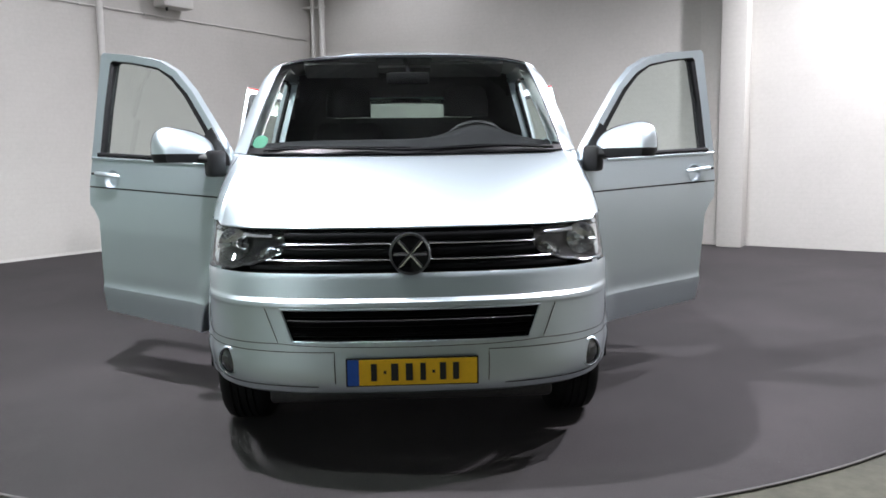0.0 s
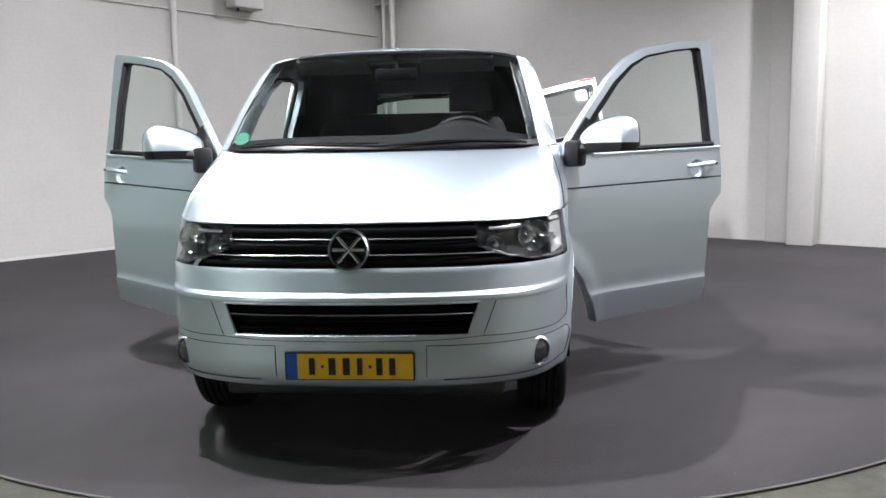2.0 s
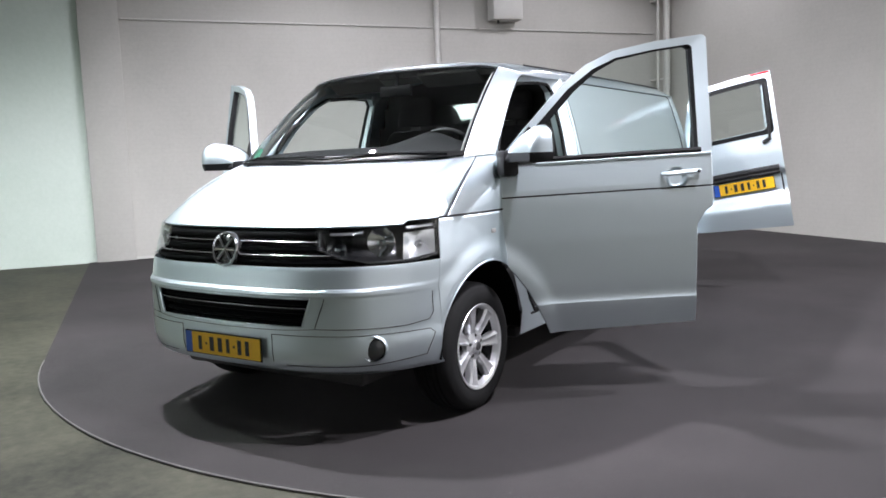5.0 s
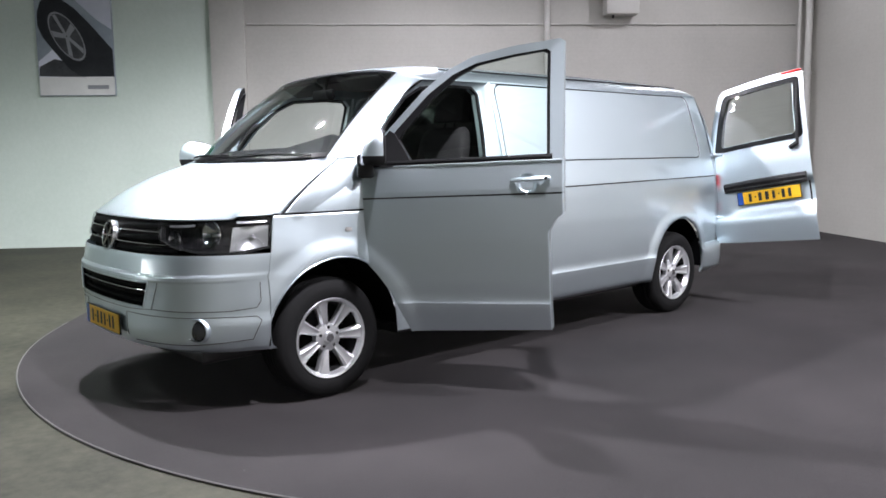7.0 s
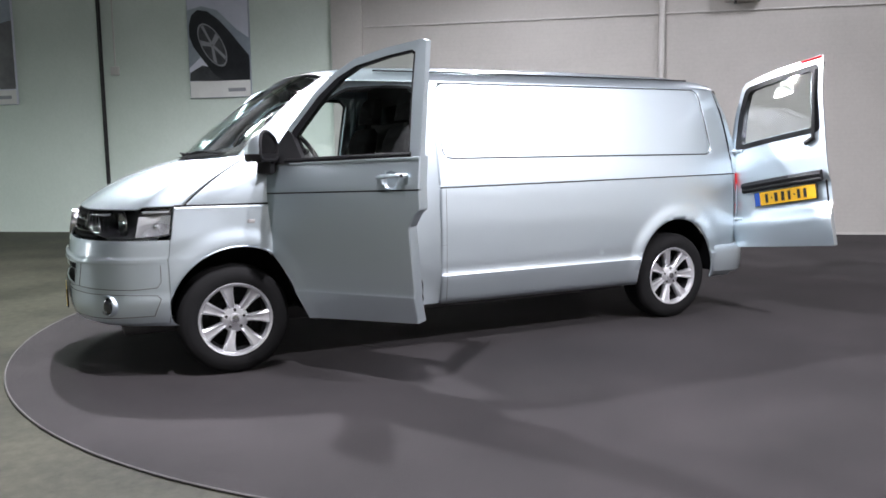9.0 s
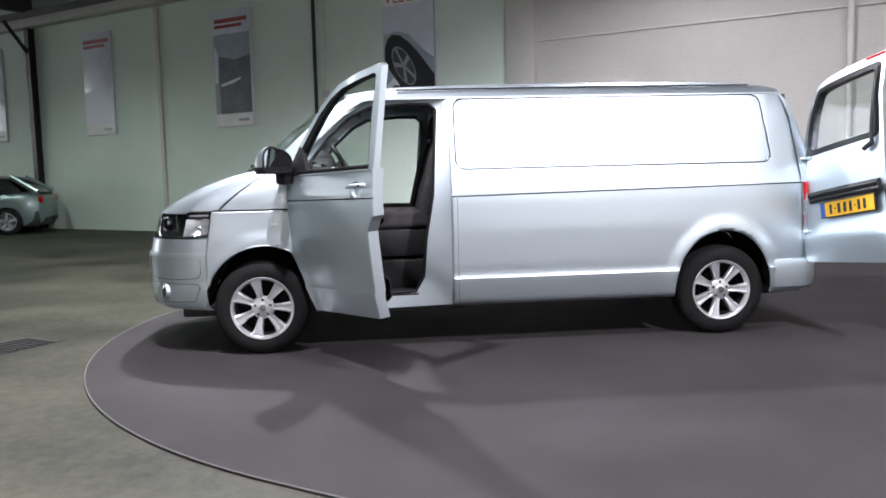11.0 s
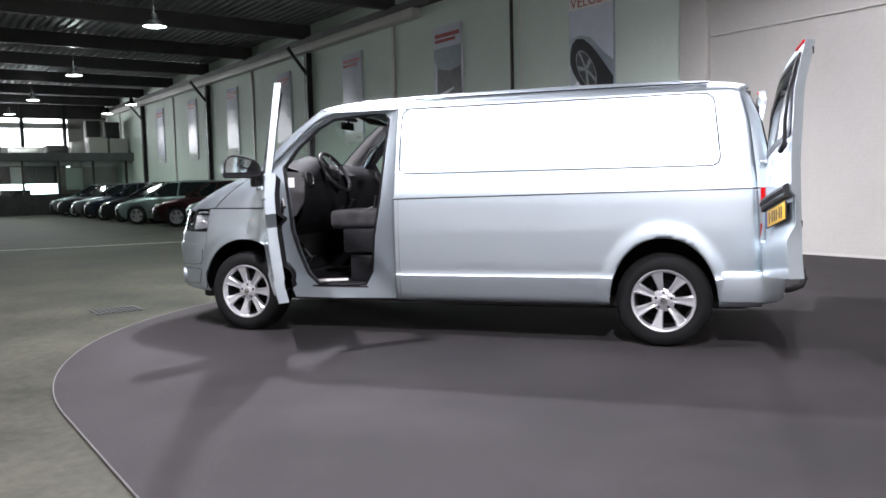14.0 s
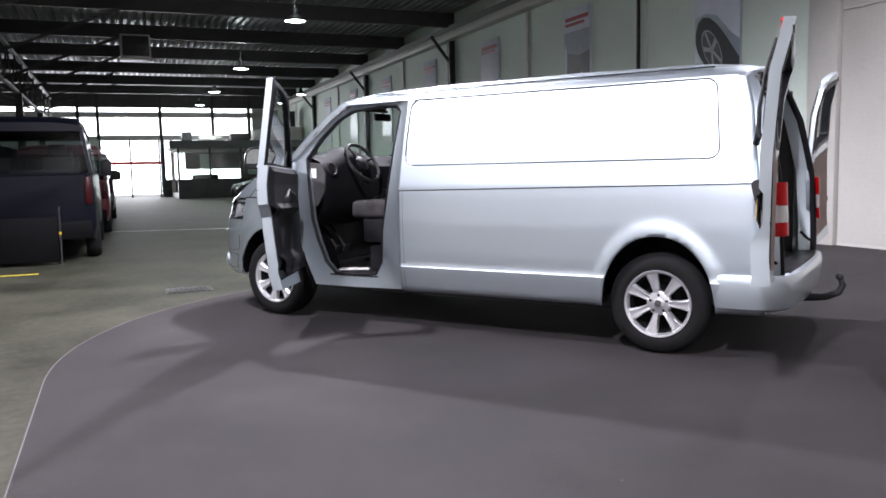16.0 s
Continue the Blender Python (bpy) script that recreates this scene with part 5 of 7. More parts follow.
lathe(bm, [(0.086, -0.03), (0.088, 0.0), (0.083, 0.012), (0.074, 0.010), (0.072, -0.004)], mb, 48)
badge = part("badge_ring", bm, SATIN, van, "round chrome emblem")
bm = bmesh.new()
lathe(bm, [(0.074, -0.004), (0.04, 0.0), (0.0005, 0.001)], mb, 32)
part("badge_field", bm, GLOSSBLACK, badge)
bm = bmesh.new()
for a0, b0 in (((-0.045, 0.052), (0.045, -0.052)), ((0.045, 0.052), (-0.045, -0.052)), ((-0.066, 0.0), (-0.012, 0.0)), ((0.066, 0.0), (0.012, 0.0))):
    tube(bm, [mb @ Vector((0.006, a0[0], a0[1])), mb @ Vector((0.006, b0[0], b0[1]))], 0.008, 6)
part("badge_star", bm, CHROME, badge)

# headlamps
for s in (1, -1):
    zlo = lambda q: 0.868 - 0.02 * smooth01((q - S50) / 0.1) + 0.022 * smooth01((q - 0.5) / 0.2)
    zhi = lambda q: 1.012 + 0.02 * smooth01((q - S50) / 0.25)
    qs = lin(S50 - 0.012, S_F - 0.004, 34)
    span = lambda q: (q - qs[0]) / (qs[-1] - qs[0])
    mid = lambda q, v: (zlo(q) + (zhi(q) - zlo(q)) * v)
    cut = lambda q, v: q + CHAMFER(v) * (1 - span(q))
    bm = grid(lambda q, v: nose(s * cut(q, v), mid(q, v), -0.012 - 0.075 * (4 * v * (1 - v)) ** 0.5 * (max(0.0, 4 * span(q) * (1 - span(q)))) ** 0.4), qs, lin(0, 1, 14), flip=(s < 0))
    lamp = part("headlamp", bm, LAMP_HOUSING, van, "clear glass headlamp with twin chrome reflectors")
    for qq, zz, r, mm in ((0.285, 0.912, 0.046, LAMP_BOWL), (0.425, 0.942, 0.068, LAMP_BOWL)):
        c = nose(s * qq, zz, -0.034)
        n = (Vector((s * 0.25, -1, 0.05))).normalized() if qq < 0.5 else Vector((s * 0.75, -0.7, 0)).normalized()
        m = Matrix.Translation(c) @ n.to_track_quat("X", "Z").to_matrix().to_4x4()
        bm = bmesh.new()
        lathe(bm, [(r + 0.002, -0.006), (r, -0.002), (r * 0.96, -0.004), (r * 0.7, -0.022), (r * 0.35, -0.035), (0.012, -0.037), (0.011, -0.01), (0.0005, -0.008)], m, 28)
        part("reflector", bm, mm, lamp, "bright chrome reflector bowl")
    # polished corner reflector with a grey indicator bulb, and bright blades over the bowls
    bm = grid(lambda q, v: nose(s * q, mid(q, v), -0.020 - 0.030 * math.sin(math.pi * (q - 0.505) / (S_F - 0.515)) * math.sin(math.pi * v)), lin(0.505, S_F - 0.010, 18), lin(0.05, 0.70, 10), flip=(s < 0))
    part("corner_reflector", bm, LAMP_MIRROR, lamp, "polished corner reflector")
    bm = bmesh.new()
    q0 = 0.505 + (S_F - 0.515) * 0.55
    lathe(bm, [(0.017, -0.02), (0.016, 0.004), (0.010, 0.012), (0.0005, 0.014)], Matrix.Translation(nose(s * q0, mid(q0, 0.36), -0.040)) @ Vector((s * 0.75, -0.7, 0)).to_track_quat("X", "Z").to_matrix().to_4x4(), 16)
    part("indicator_bulb", bm, SATIN, lamp)
    for qa, qb, v in ((0.25, 0.35, 0.82), (0.51, S_F - 0.02, 0.84)):
        bm = grid(lambda q, v: nose(s * cut(q, v), mid(q, v), -0.016 - 0.10 * abs(v - 0.8)), lin(qa, qb, 8), [v - 0.035, v, v + 0.035], flip=(s < 0))
        part("chrome_blade", bm, LAMP_MIRROR, lamp)
    # bright bezel along the lower inner edge
    bm = bmesh.new()
    tube(bm, [nose(s * cut(q, 0.02), mid(q, 0.05), -0.006) for q in qs[:24]], 0.003, 6)
    tube(bm, [nose(s * cut(qs[1], v), mid(qs[1], v), -0.008) for v in lin(0.05, 0.8, 6)], 0.003, 6)
    part("bezel", bm, LAMPBOWL, lamp)
    bm = grid(lambda q, v: nose(s * cut(q, v), mid(q, v), 0.002), qs, lin(0, 1, 10), flip=(s < 0))
    ln = part("lens", bm, LENS, lamp)
    ln.visible_shadow = False

# front wings below the bonnet line
for s in (1, -1):
    yc, half, top = F_ARCH
    qs = lin(S_F + 0.0004, 1.0, 70)

    def f(q, z):
        y = nose(q, 0.9).y
        zz = max(z, arch_z(y, yc, half, top))
        p = nose(q, zz)
        p.x += flare(y, zz, yc, half, top) * 0.9
        p.x *= s
        return p
    rows = sorted(set(lin(0.30, 1.036, 40)))
    bm = grid(f, qs, rows, flip=(s < 0))
    bmesh.ops.remove_doubles(bm, verts=bm.verts, dist=0.00002)
    part("wing", bm, PAINT, van, "silver blue front wing with a flared wheel arch", 30, solid=0.003)
    lip = bmesh.new()
    tube(lip, [Vector((p.x - s * 0.003, p.y, p.z + 0.002)) for p in (f(s_of_y(yc + half * math.cos(a)), 0.30) for a in lin(math.pi - 0.05, 0.95, 30))], 0.006, 6)
    part("arch_lip", lip, PAINT, van)
    bm = bmesh.new()
    box(bm, (-0.022, -0.004, -0.011), (0.022, 0.004, 0.011), None, 0.004)
    mk = part("side_marker", bm, WHITE_LENS, van, "small clear side indicator")
    mk.matrix_world = pose(s * 0.951, 0.108, 0.933, 0, 0, 90)

# bonnet and the wing tops
BASE = [(0, -0.13, 1.310), (0.28, -0.118, 1.311), (0.47, -0.088, 1.313), (0.62, -0.04, 1.315), (0.73, 0.015, 1.318), (0.805, 0.07, 1.322), (0.84, 0.11, 1.324), (0.866, 0.155, 1.326), (0.888, 0.20, 1.328), (0.902, 0.238, 1.33)]
base_f = curve_at(BASE)


def bonnet(q, v):
    a = abs(q)
    A = nose(a, 1.036)
    k = smooth01((A.y + 0.80) / 0.75)
    if A.y < -0.5:
        A.z -= 0.016
    B = Vector(base_f(a))
    C = A * 0.60 + B * 0.40 + Vector((0.03 * k, -0.02 * (1 - k), 0.085 * (1 - k) + 0.03 * k))
    p = A * (1 - v) ** 2 + C * (2 * v * (1 - v)) + B * v * v
    # the power crease from lamp to screen pillar
    p.z += 0.012 * max(0, 1 - abs(a - 0.50) / 0.09) * smooth01(v / 0.2) * (1 - 0.3 * v)
    p.x = math.copysign(p.x, q) if q else 0
    return p


Q_B = 0.70
vs = [0, 0.008, 0.02, 0.04] + lin(0.07, 1, 24)
part("bonnet", grid(bonnet, lin(-Q_B, Q_B, 81), vs), PAINT, van, "silver blue bonnet, bright under the spotlights", 40, solid=0.008)
for s in (1, -1):
    part("wing_top", grid(lambda q, v: bonnet(s * q, v), lin(Q_B + 0.006, 1.0, 20), vs, flip=(s < 0)), PAINT, van, "", 40, solid=0.008)
    bm = bmesh.new()
    tube(bm, [bonnet(s * (Q_B + 0.003), v) - Vector((0, 0, 0.003)) for v in lin(0, 1, 20)], 0.004, 5)
    tube(bm, [nose(s * q, 1.037, -0.001) for q in lin(S_F, 1, 20)], 0.0055, 6)
    part("joint", bm, SEAL, van)

# windscreen, cowl and pillars
def screen(u, v):
    a = abs(u)
    B = Vector(base_f(a * 5 / 9))
    T = Vector(top_f(a * 5 / 8))
    p = B + (T - B) * v
    bulge = 0.035 * 4 * v * (1 - v)
    p += Vector((0, -0.65, 0.75)).normalized() * bulge * (1 - 0.35 * a)
    p.x = math.copysign(p.x, u) if u else 0
    return p


ws = part("windscreen", grid(screen, lin(-1, 1, 81), lin(0.0, 1, 40)), GLASS, van, "clear laminated windscreen")
ws.visible_shadow = False
# black printed border of the screen
bm = bmesh.new()
e = Vector((0, -0.002, 0.002))
for a, b in ((-1, -0.972), (0.972, 1)):
    grid(lambda u, v: screen(u, v) + e, lin(a, b, 3), lin(0, 1, 20), bm)
grid(lambda u, v: screen(u, v) + e, lin(-1, 1, 41), lin(0.972, 1, 3), bm)
grid(lambda u, v: screen(u, v) + e, lin(-1, 1, 41), lin(0, 0.055, 3), bm)
part("screen_border", bm, SURROUND, van, "black printed glass border")
bm = grid(lambda u, v: Vector(base_f(abs(u) * 5 / 9)) * Vector((1, 1, 1)).x + Vector((0, -0.035 + 0.06 * v, 0.006 + 0.004 * math.sin(v * 3))) if u >= 0 else
          Vector((-base_f(-u * 5 / 9)[0], base_f(-u * 5 / 9)[1] - 0.035 + 0.06 * v, base_f(-u * 5 / 9)[2] + 0.006 + 0.004 * math.sin(v * 3))), lin(-1, 1, 41), lin(0, 1, 5))
part("cowl", bm, GRILLE, van, "black plastic cowl under the windscreen")
for x0, x1 in ((-0.62, 0.02), (0.02, 0.66)):
    bm = bmesh.new()
    tube(bm, [screen(x0 / 0.8 * 0.97, 0.02) + Vector((0, -0.03, 0.010)), screen((x0 + x1) / 1.6, 0.04) + Vector((0, -0.03, 0.012)), screen(x1 / 0.8, 0.02) + Vector((0, -0.02, 0.010))], [0.005, 0.007, 0.007], 6)
    tube(bm, [screen(x0 / 0.8 * 0.97, 0.03) + Vector((0, -0.018, 0.004)), screen((x0 + x1 * 0.4) / 1.1, 0.06) + Vector((0, -0.018, 0.005)), screen(x1 / 0.8 * 0.85, 0.05) + Vector((0, -0.018, 0.004))], 0.004, 6)
    part("wiper", bm, GRILLE, van, "black windscreen wiper")
for s in (1, -1):
    outer = curve_at([(0.902, 0.238, 1.33), (0.868, 0.40, 1.50), (0.833, 0.56, 1.650), (0.805, 0.70, 1.756), (0.789, 0.80, 1.796)])

    def pillar(u, v):
        a, b = screen(1.0, v), Vector(outer(v))
        d = Vector((0.55, -0.35, 0.35)) * 0.013 * math.sin(math.pi * u)
        p = a + (b - a) * u + d
        p.x *= s
        return p
    part("screen_pillar", grid(pillar, lin(0, 1, 17), lin(0, 1, 48), flip=(s < 0)), PAINT, van, "", 50)

    def lining(u, v):
        a, b = screen(0.945, v), Vector(outer(v))
        p = a + (b - a) * u + Vector((-0.028 - 0.02 * math.sin(math.pi * u), 0.03, -0.012))
        p.x *= s
        return p
    part("pillar_trim", grid(lining, lin(0, 0.92, 7), lin(0.02, 0.97, 16), flip=(s > 0)), PALE_TRIM, van, "pale grey screen pillar trim", 50)

# door openings: a stepped frame in body colour with a black seal
JAMB = [((.245, 1.33), (.37, 1.36)), ((.42, 1.50), (.50, 1.53)), ((.62, 1.685), (.66, 1.675)), ((.80, 1.785), (.80, 1.745)), ((1.1, 1.802), (1.08, 1.768)), ((1.30, 1.803), (1.24, 1.765)), ((1.366, 1.80), (1.285, 1.72)), ((1.366, 1.45), (1.265, 1.45)), ((1.366, 1.1), (1.24, 1.1)), ((1.366, .8), (1.185, .8)), ((1.366, .5), (1.16, .52)), ((1.366, .31), (1.10, .415)), ((.9, .30), (.9, .402)), ((.47, .30), (.68, .405)), ((.43, .45), (.59, .50)), ((.33, .68), (.51, .68)), ((.245, .80), (.46, .85)), ((.245, 1.05), (.43, 1.1))]
for s in (1, -1):
    bm = bmesh.new()
    jx = lambda y, z, d: Vector((s * (side_x(y, z) - d), y, z))
    mid = [((a[0] * 0.55 + b[0] * 0.45), (a[1] * 0.55 + b[1] * 0.45)) for a, b in JAMB]
    o1, o2, o3, o4 = [jx(*a, 0.004) for a, b in JAMB], [jx(*a, 0.03) for a in mid], [jx(*b, 0.045) for a, b in JAMB], [jx(*b, 0.10) for a, b in JAMB]
    ring(bm, o1, o2)
    ring(bm, o2, o3)
    ring(bm, o3, o4)
    if s > 0:
        bmesh.ops.reverse_faces(bm, faces=bm.faces)
    part("door_frame", bm, PAINT, van, "stepped door opening in body colour", 30)
    bm = bmesh.new()
    pts = [jx(*b, 0.05) for a, b in JAMB]
    tube(bm, pts + [pts[0]], 0.013, 7)
    part("door_seal", bm, SEAL, van, "black rubber door seal")
    bm = bmesh.new()
    box(bm, (0.70, 0.62, 0.385), (0.90, 1.12, 0.402), None, 0.006)
    if s < 0:
        mirror_bm(bm)
    part("step", bm, BLACK, van, "black ribbed entry step")

# underside, wheel houses
bm = bmesh.new()
box(bm, (-0.62, -0.62, 0.24), (0.62, 3.98, 0.33), None, 0.02)
box(bm, (-0.86, 0.5, 0.27), (0.86, 2.95, 0.33), None, 0.01)
box(bm, (-0.35, -0.4, 0.20), (0.35, 0.5, 0.26), None, 0.02)
tube(bm, [(0.25, 0.6, 0.22), (0.28, 2.0, 0.2), (0.5, 3.0, 0.24), (0.55, 4.0, 0.3)], 0.035, 8)
part("underbody", bm, STEEL_DARK, van, "dark undersealed underbody")
for (yc, half, top) in (F_ARCH, R_ARCH):
    for s in (1, -1):
        bm = grid(lambda a, x: Vector((s * x, yc + (half + 0.015) * math.cos(a), 0.335 + (top - 0.325) * abs(math.sin(a)) ** 0.95)), lin(-0.1, math.pi + 0.1, 26), [0.55, 0.7, 0.92], flip=(s > 0))
        grid(lambda r, a: Vector((s * 0.56, yc + r * (half + 0.015) * math.cos(a), 0.335 + r * (top - 0.325) * math.sin(a))), [0.02, 1], lin(-0.1, math.pi + 0.1, 20), bm)
        part("wheel_house", bm, GRILLE, van, "black wheel arch liner")


# ---- wheels ----
# dark behind the spokes: shade of the gaps is put into barrel and disc
BRAKE_SHADE = plain("brake_shade", (0.012, 0.012, 0.013), 0.6, 0.3, spec=0.2)
def build_wheel(y, s):
    m = Matrix.Translation((s * 0.80, y, 0.335)) @ (Matrix.Rotation(math.pi, 4, "Z") if s < 0 else Matrix.Identity(4))
    bm = bmesh.new()
    R = 0.335
    prof = [(0.205, -0.10), (0.235, -0.112), (0.27, -0.117), (0.305, -0.11), (0.326, -0.095), (R, -0.07)]
    for h in (-0.05, -0.018, 0.018, 0.05):
        prof += [(R + 0.001, h - 0.006), (R - 0.008, h - 0.003), (R - 0.008, h + 0.003), (R + 0.001, h + 0.006)]
    prof += [(R, 0.07), (0.326, 0.095), (0.305, 0.11), (0.285, 0.115), (0.28, 0.117), (0.25, 0.116), (0.237, 0.113), (0.222, 0.108), (0.205, 0.10)]
    lathe(bm, prof, m, 72)
    wheel = part("wheel", bm, RUBBER, van, "road tyre on a seven spoke alloy rim")
    bm = bmesh.new()
    lathe(bm, [(0.200, 0.075), (0.204, 0.088), (0.214, 0.102), (0.225, 0.112), (0.222, 0.116), (0.209, 0.112), (0.200, 0.09)], m, 64)
    rim = part("rim", bm, ALLOY, wheel, "silver alloy rim with seven wide spokes")
    bm = bmesh.new()
    lathe(bm, [(0.205, -0.10), (0.200, -0.06), (0.186, 0.0), (0.190, 0.055), (0.200, 0.075)], m, 64)
    part("rim_barrel", bm, BRAKE_SHADE, wheel)
    bm = bmesh.new()
    lathe(bm, [(0.0005, -0.02), (0.13, -0.02), (0.135, -0.03), (0.19, -0.035)], m, 40)
    part("brake_disc", bm, BRAKE_SHADE, wheel)
    for k in range(7):
        a = 2 * math.pi * (k + 0.25) / 7
        bm = bmesh.new()
        mm = m @ Matrix.Rotation(a, 4, "X")
        # spoke: a tapering bar with a raised middle, wide at the rim
        st = [(0.045, 0.018, 0.080, 0.02), (0.075, 0.021, 0.085, 0.02), (0.11, 0.0245, 0.092, 0.022), (0.15, 0.030, 0.097, 0.022), (0.18, 0.036, 0.101, 0.02), (0.205, 0.046, 0.104, 0.018)]
        rows = []
        for r, w, h, d in st:
            rows.append([bm.verts.new(mm @ Vector(p)) for p in ((h - 0.045, -w, r), (h - 0.012, -w, r), (h, -w * 0.66, r), (h - 0.005, 0, r), (h, w * 0.66, r), (h - 0.012, w, r), (h - 0.045, w, r))])
        for a1, b1 in zip(rows, rows[1:]):
            for j in range(6):
                bm.faces.new((a1[j], a1[j + 1], b1[j + 1], b1[j]))
        part("spoke", bm, ALLOY, wheel)
    bm = bmesh.new()
    lathe(bm, [(0.085, 0.05), (0.08, 0.078), (0.06, 0.086), (0.036, 0.088), (0.034, 0.096), (0.028, 0.099), (0.0005, 0.1)], m, 36)
    hub = part("hub", bm, ALLOY, wheel)
    bm = bmesh.new()
    lathe(bm, [(0.024, 0.1005), (0.022, 0.103), (0.0005, 0.104)], m, 24)
    part("hub_cap", bm, CHROME, hub, "round silver hub emblem")
    for k in range(5):
        a = 2 * math.pi * k / 5
        bm = bmesh.new()
        mm = m @ Matrix.Rotation(a, 4, "X") @ Matrix.Translation((0, 0, 0.056))
        lathe(bm, [(0.010, 0.07), (0.010, 0.086), (0.008, 0.089), (0.0005, 0.089)], mm, 8)
        part("wheel_bolt", bm, STEEL_DARK, wheel)


for yy in (0.0, 3.4):
    for ss in (1, -1):
        build_wheel(yy, ss)


# ---- number plates: the characters are plain bars ----
def number_plate(parent, m):
    bm = bmesh.new()
    box(bm, (-0.265, -0.004, -0.058), (0.265, 0.004, 0.058), m, 0.003)
    plate = part("number_plate", bm, BLACK, parent, "yellow number plate with a blue strip")
    bm = bmesh.new()
    box(bm, (-0.212, -0.007, -0.052), (0.258, 0.0, 0.052), m)
    part("plate_field", bm, YELLOW, plate)
    bm = bmesh.new()
    box(bm, (-0.258, -0.007, -0.052), (-0.213, 0.0, 0.052), m)
    part("plate_strip", bm, PLATE_BLUE, plate)
    x = -0.165
    for w, h in ((0.038, 0.07), (0.018, 0.012), (0.046, 0.07), (0.046, 0.07), (0.036, 0.07), (0.018, 0.012), (0.04, 0.07), (0.04, 0.07)):
        bm = bmesh.new()
        box(bm, (x, -0.0085, -h / 2), (x + w * 0.62, -0.006, h / 2), m)
        part("bar", bm, INK, plate)
        x += w + 0.012
    return plate


number_plate(van, pose(0, -0.914, 0.452))


# ---- front doors ----
def belt(y):
    return 1.288 + 0.008 * (y - 0.3)


DOOR_OUT = [(.25, 1.262), (.262, 1.305), (.42, 1.475), (.60, 1.653), (.74, 1.757), (.88, 1.818), (1.10, 1.854), (1.345, 1.874), (1.368, 1.858), (1.362, 1.56), (1.358, 1.262)]
DOOR_IN = [(.36, 1.280), (.375, 1.305), (.50, 1.45), (.665, 1.62), (.785, 1.713), (.90, 1.768), (1.10, 1.801), (1.255, 1.814), (1.275, 1.80), (1.272, 1.56), (1.27, 1.284)]


def door_front(z):
    return float(np.interp(z, [.33, .40, .48, .58, .66, .72, .76, 1.05, 1.3], [.475, .45, .415, .365, .31, .26, .225, .235, .248]))


def door_rear(z):
    return float(np.interp(z, [.33, .89, .955, .985, 1.3], [1.262, 1.272, 1.315, 1.352, 1.358]))


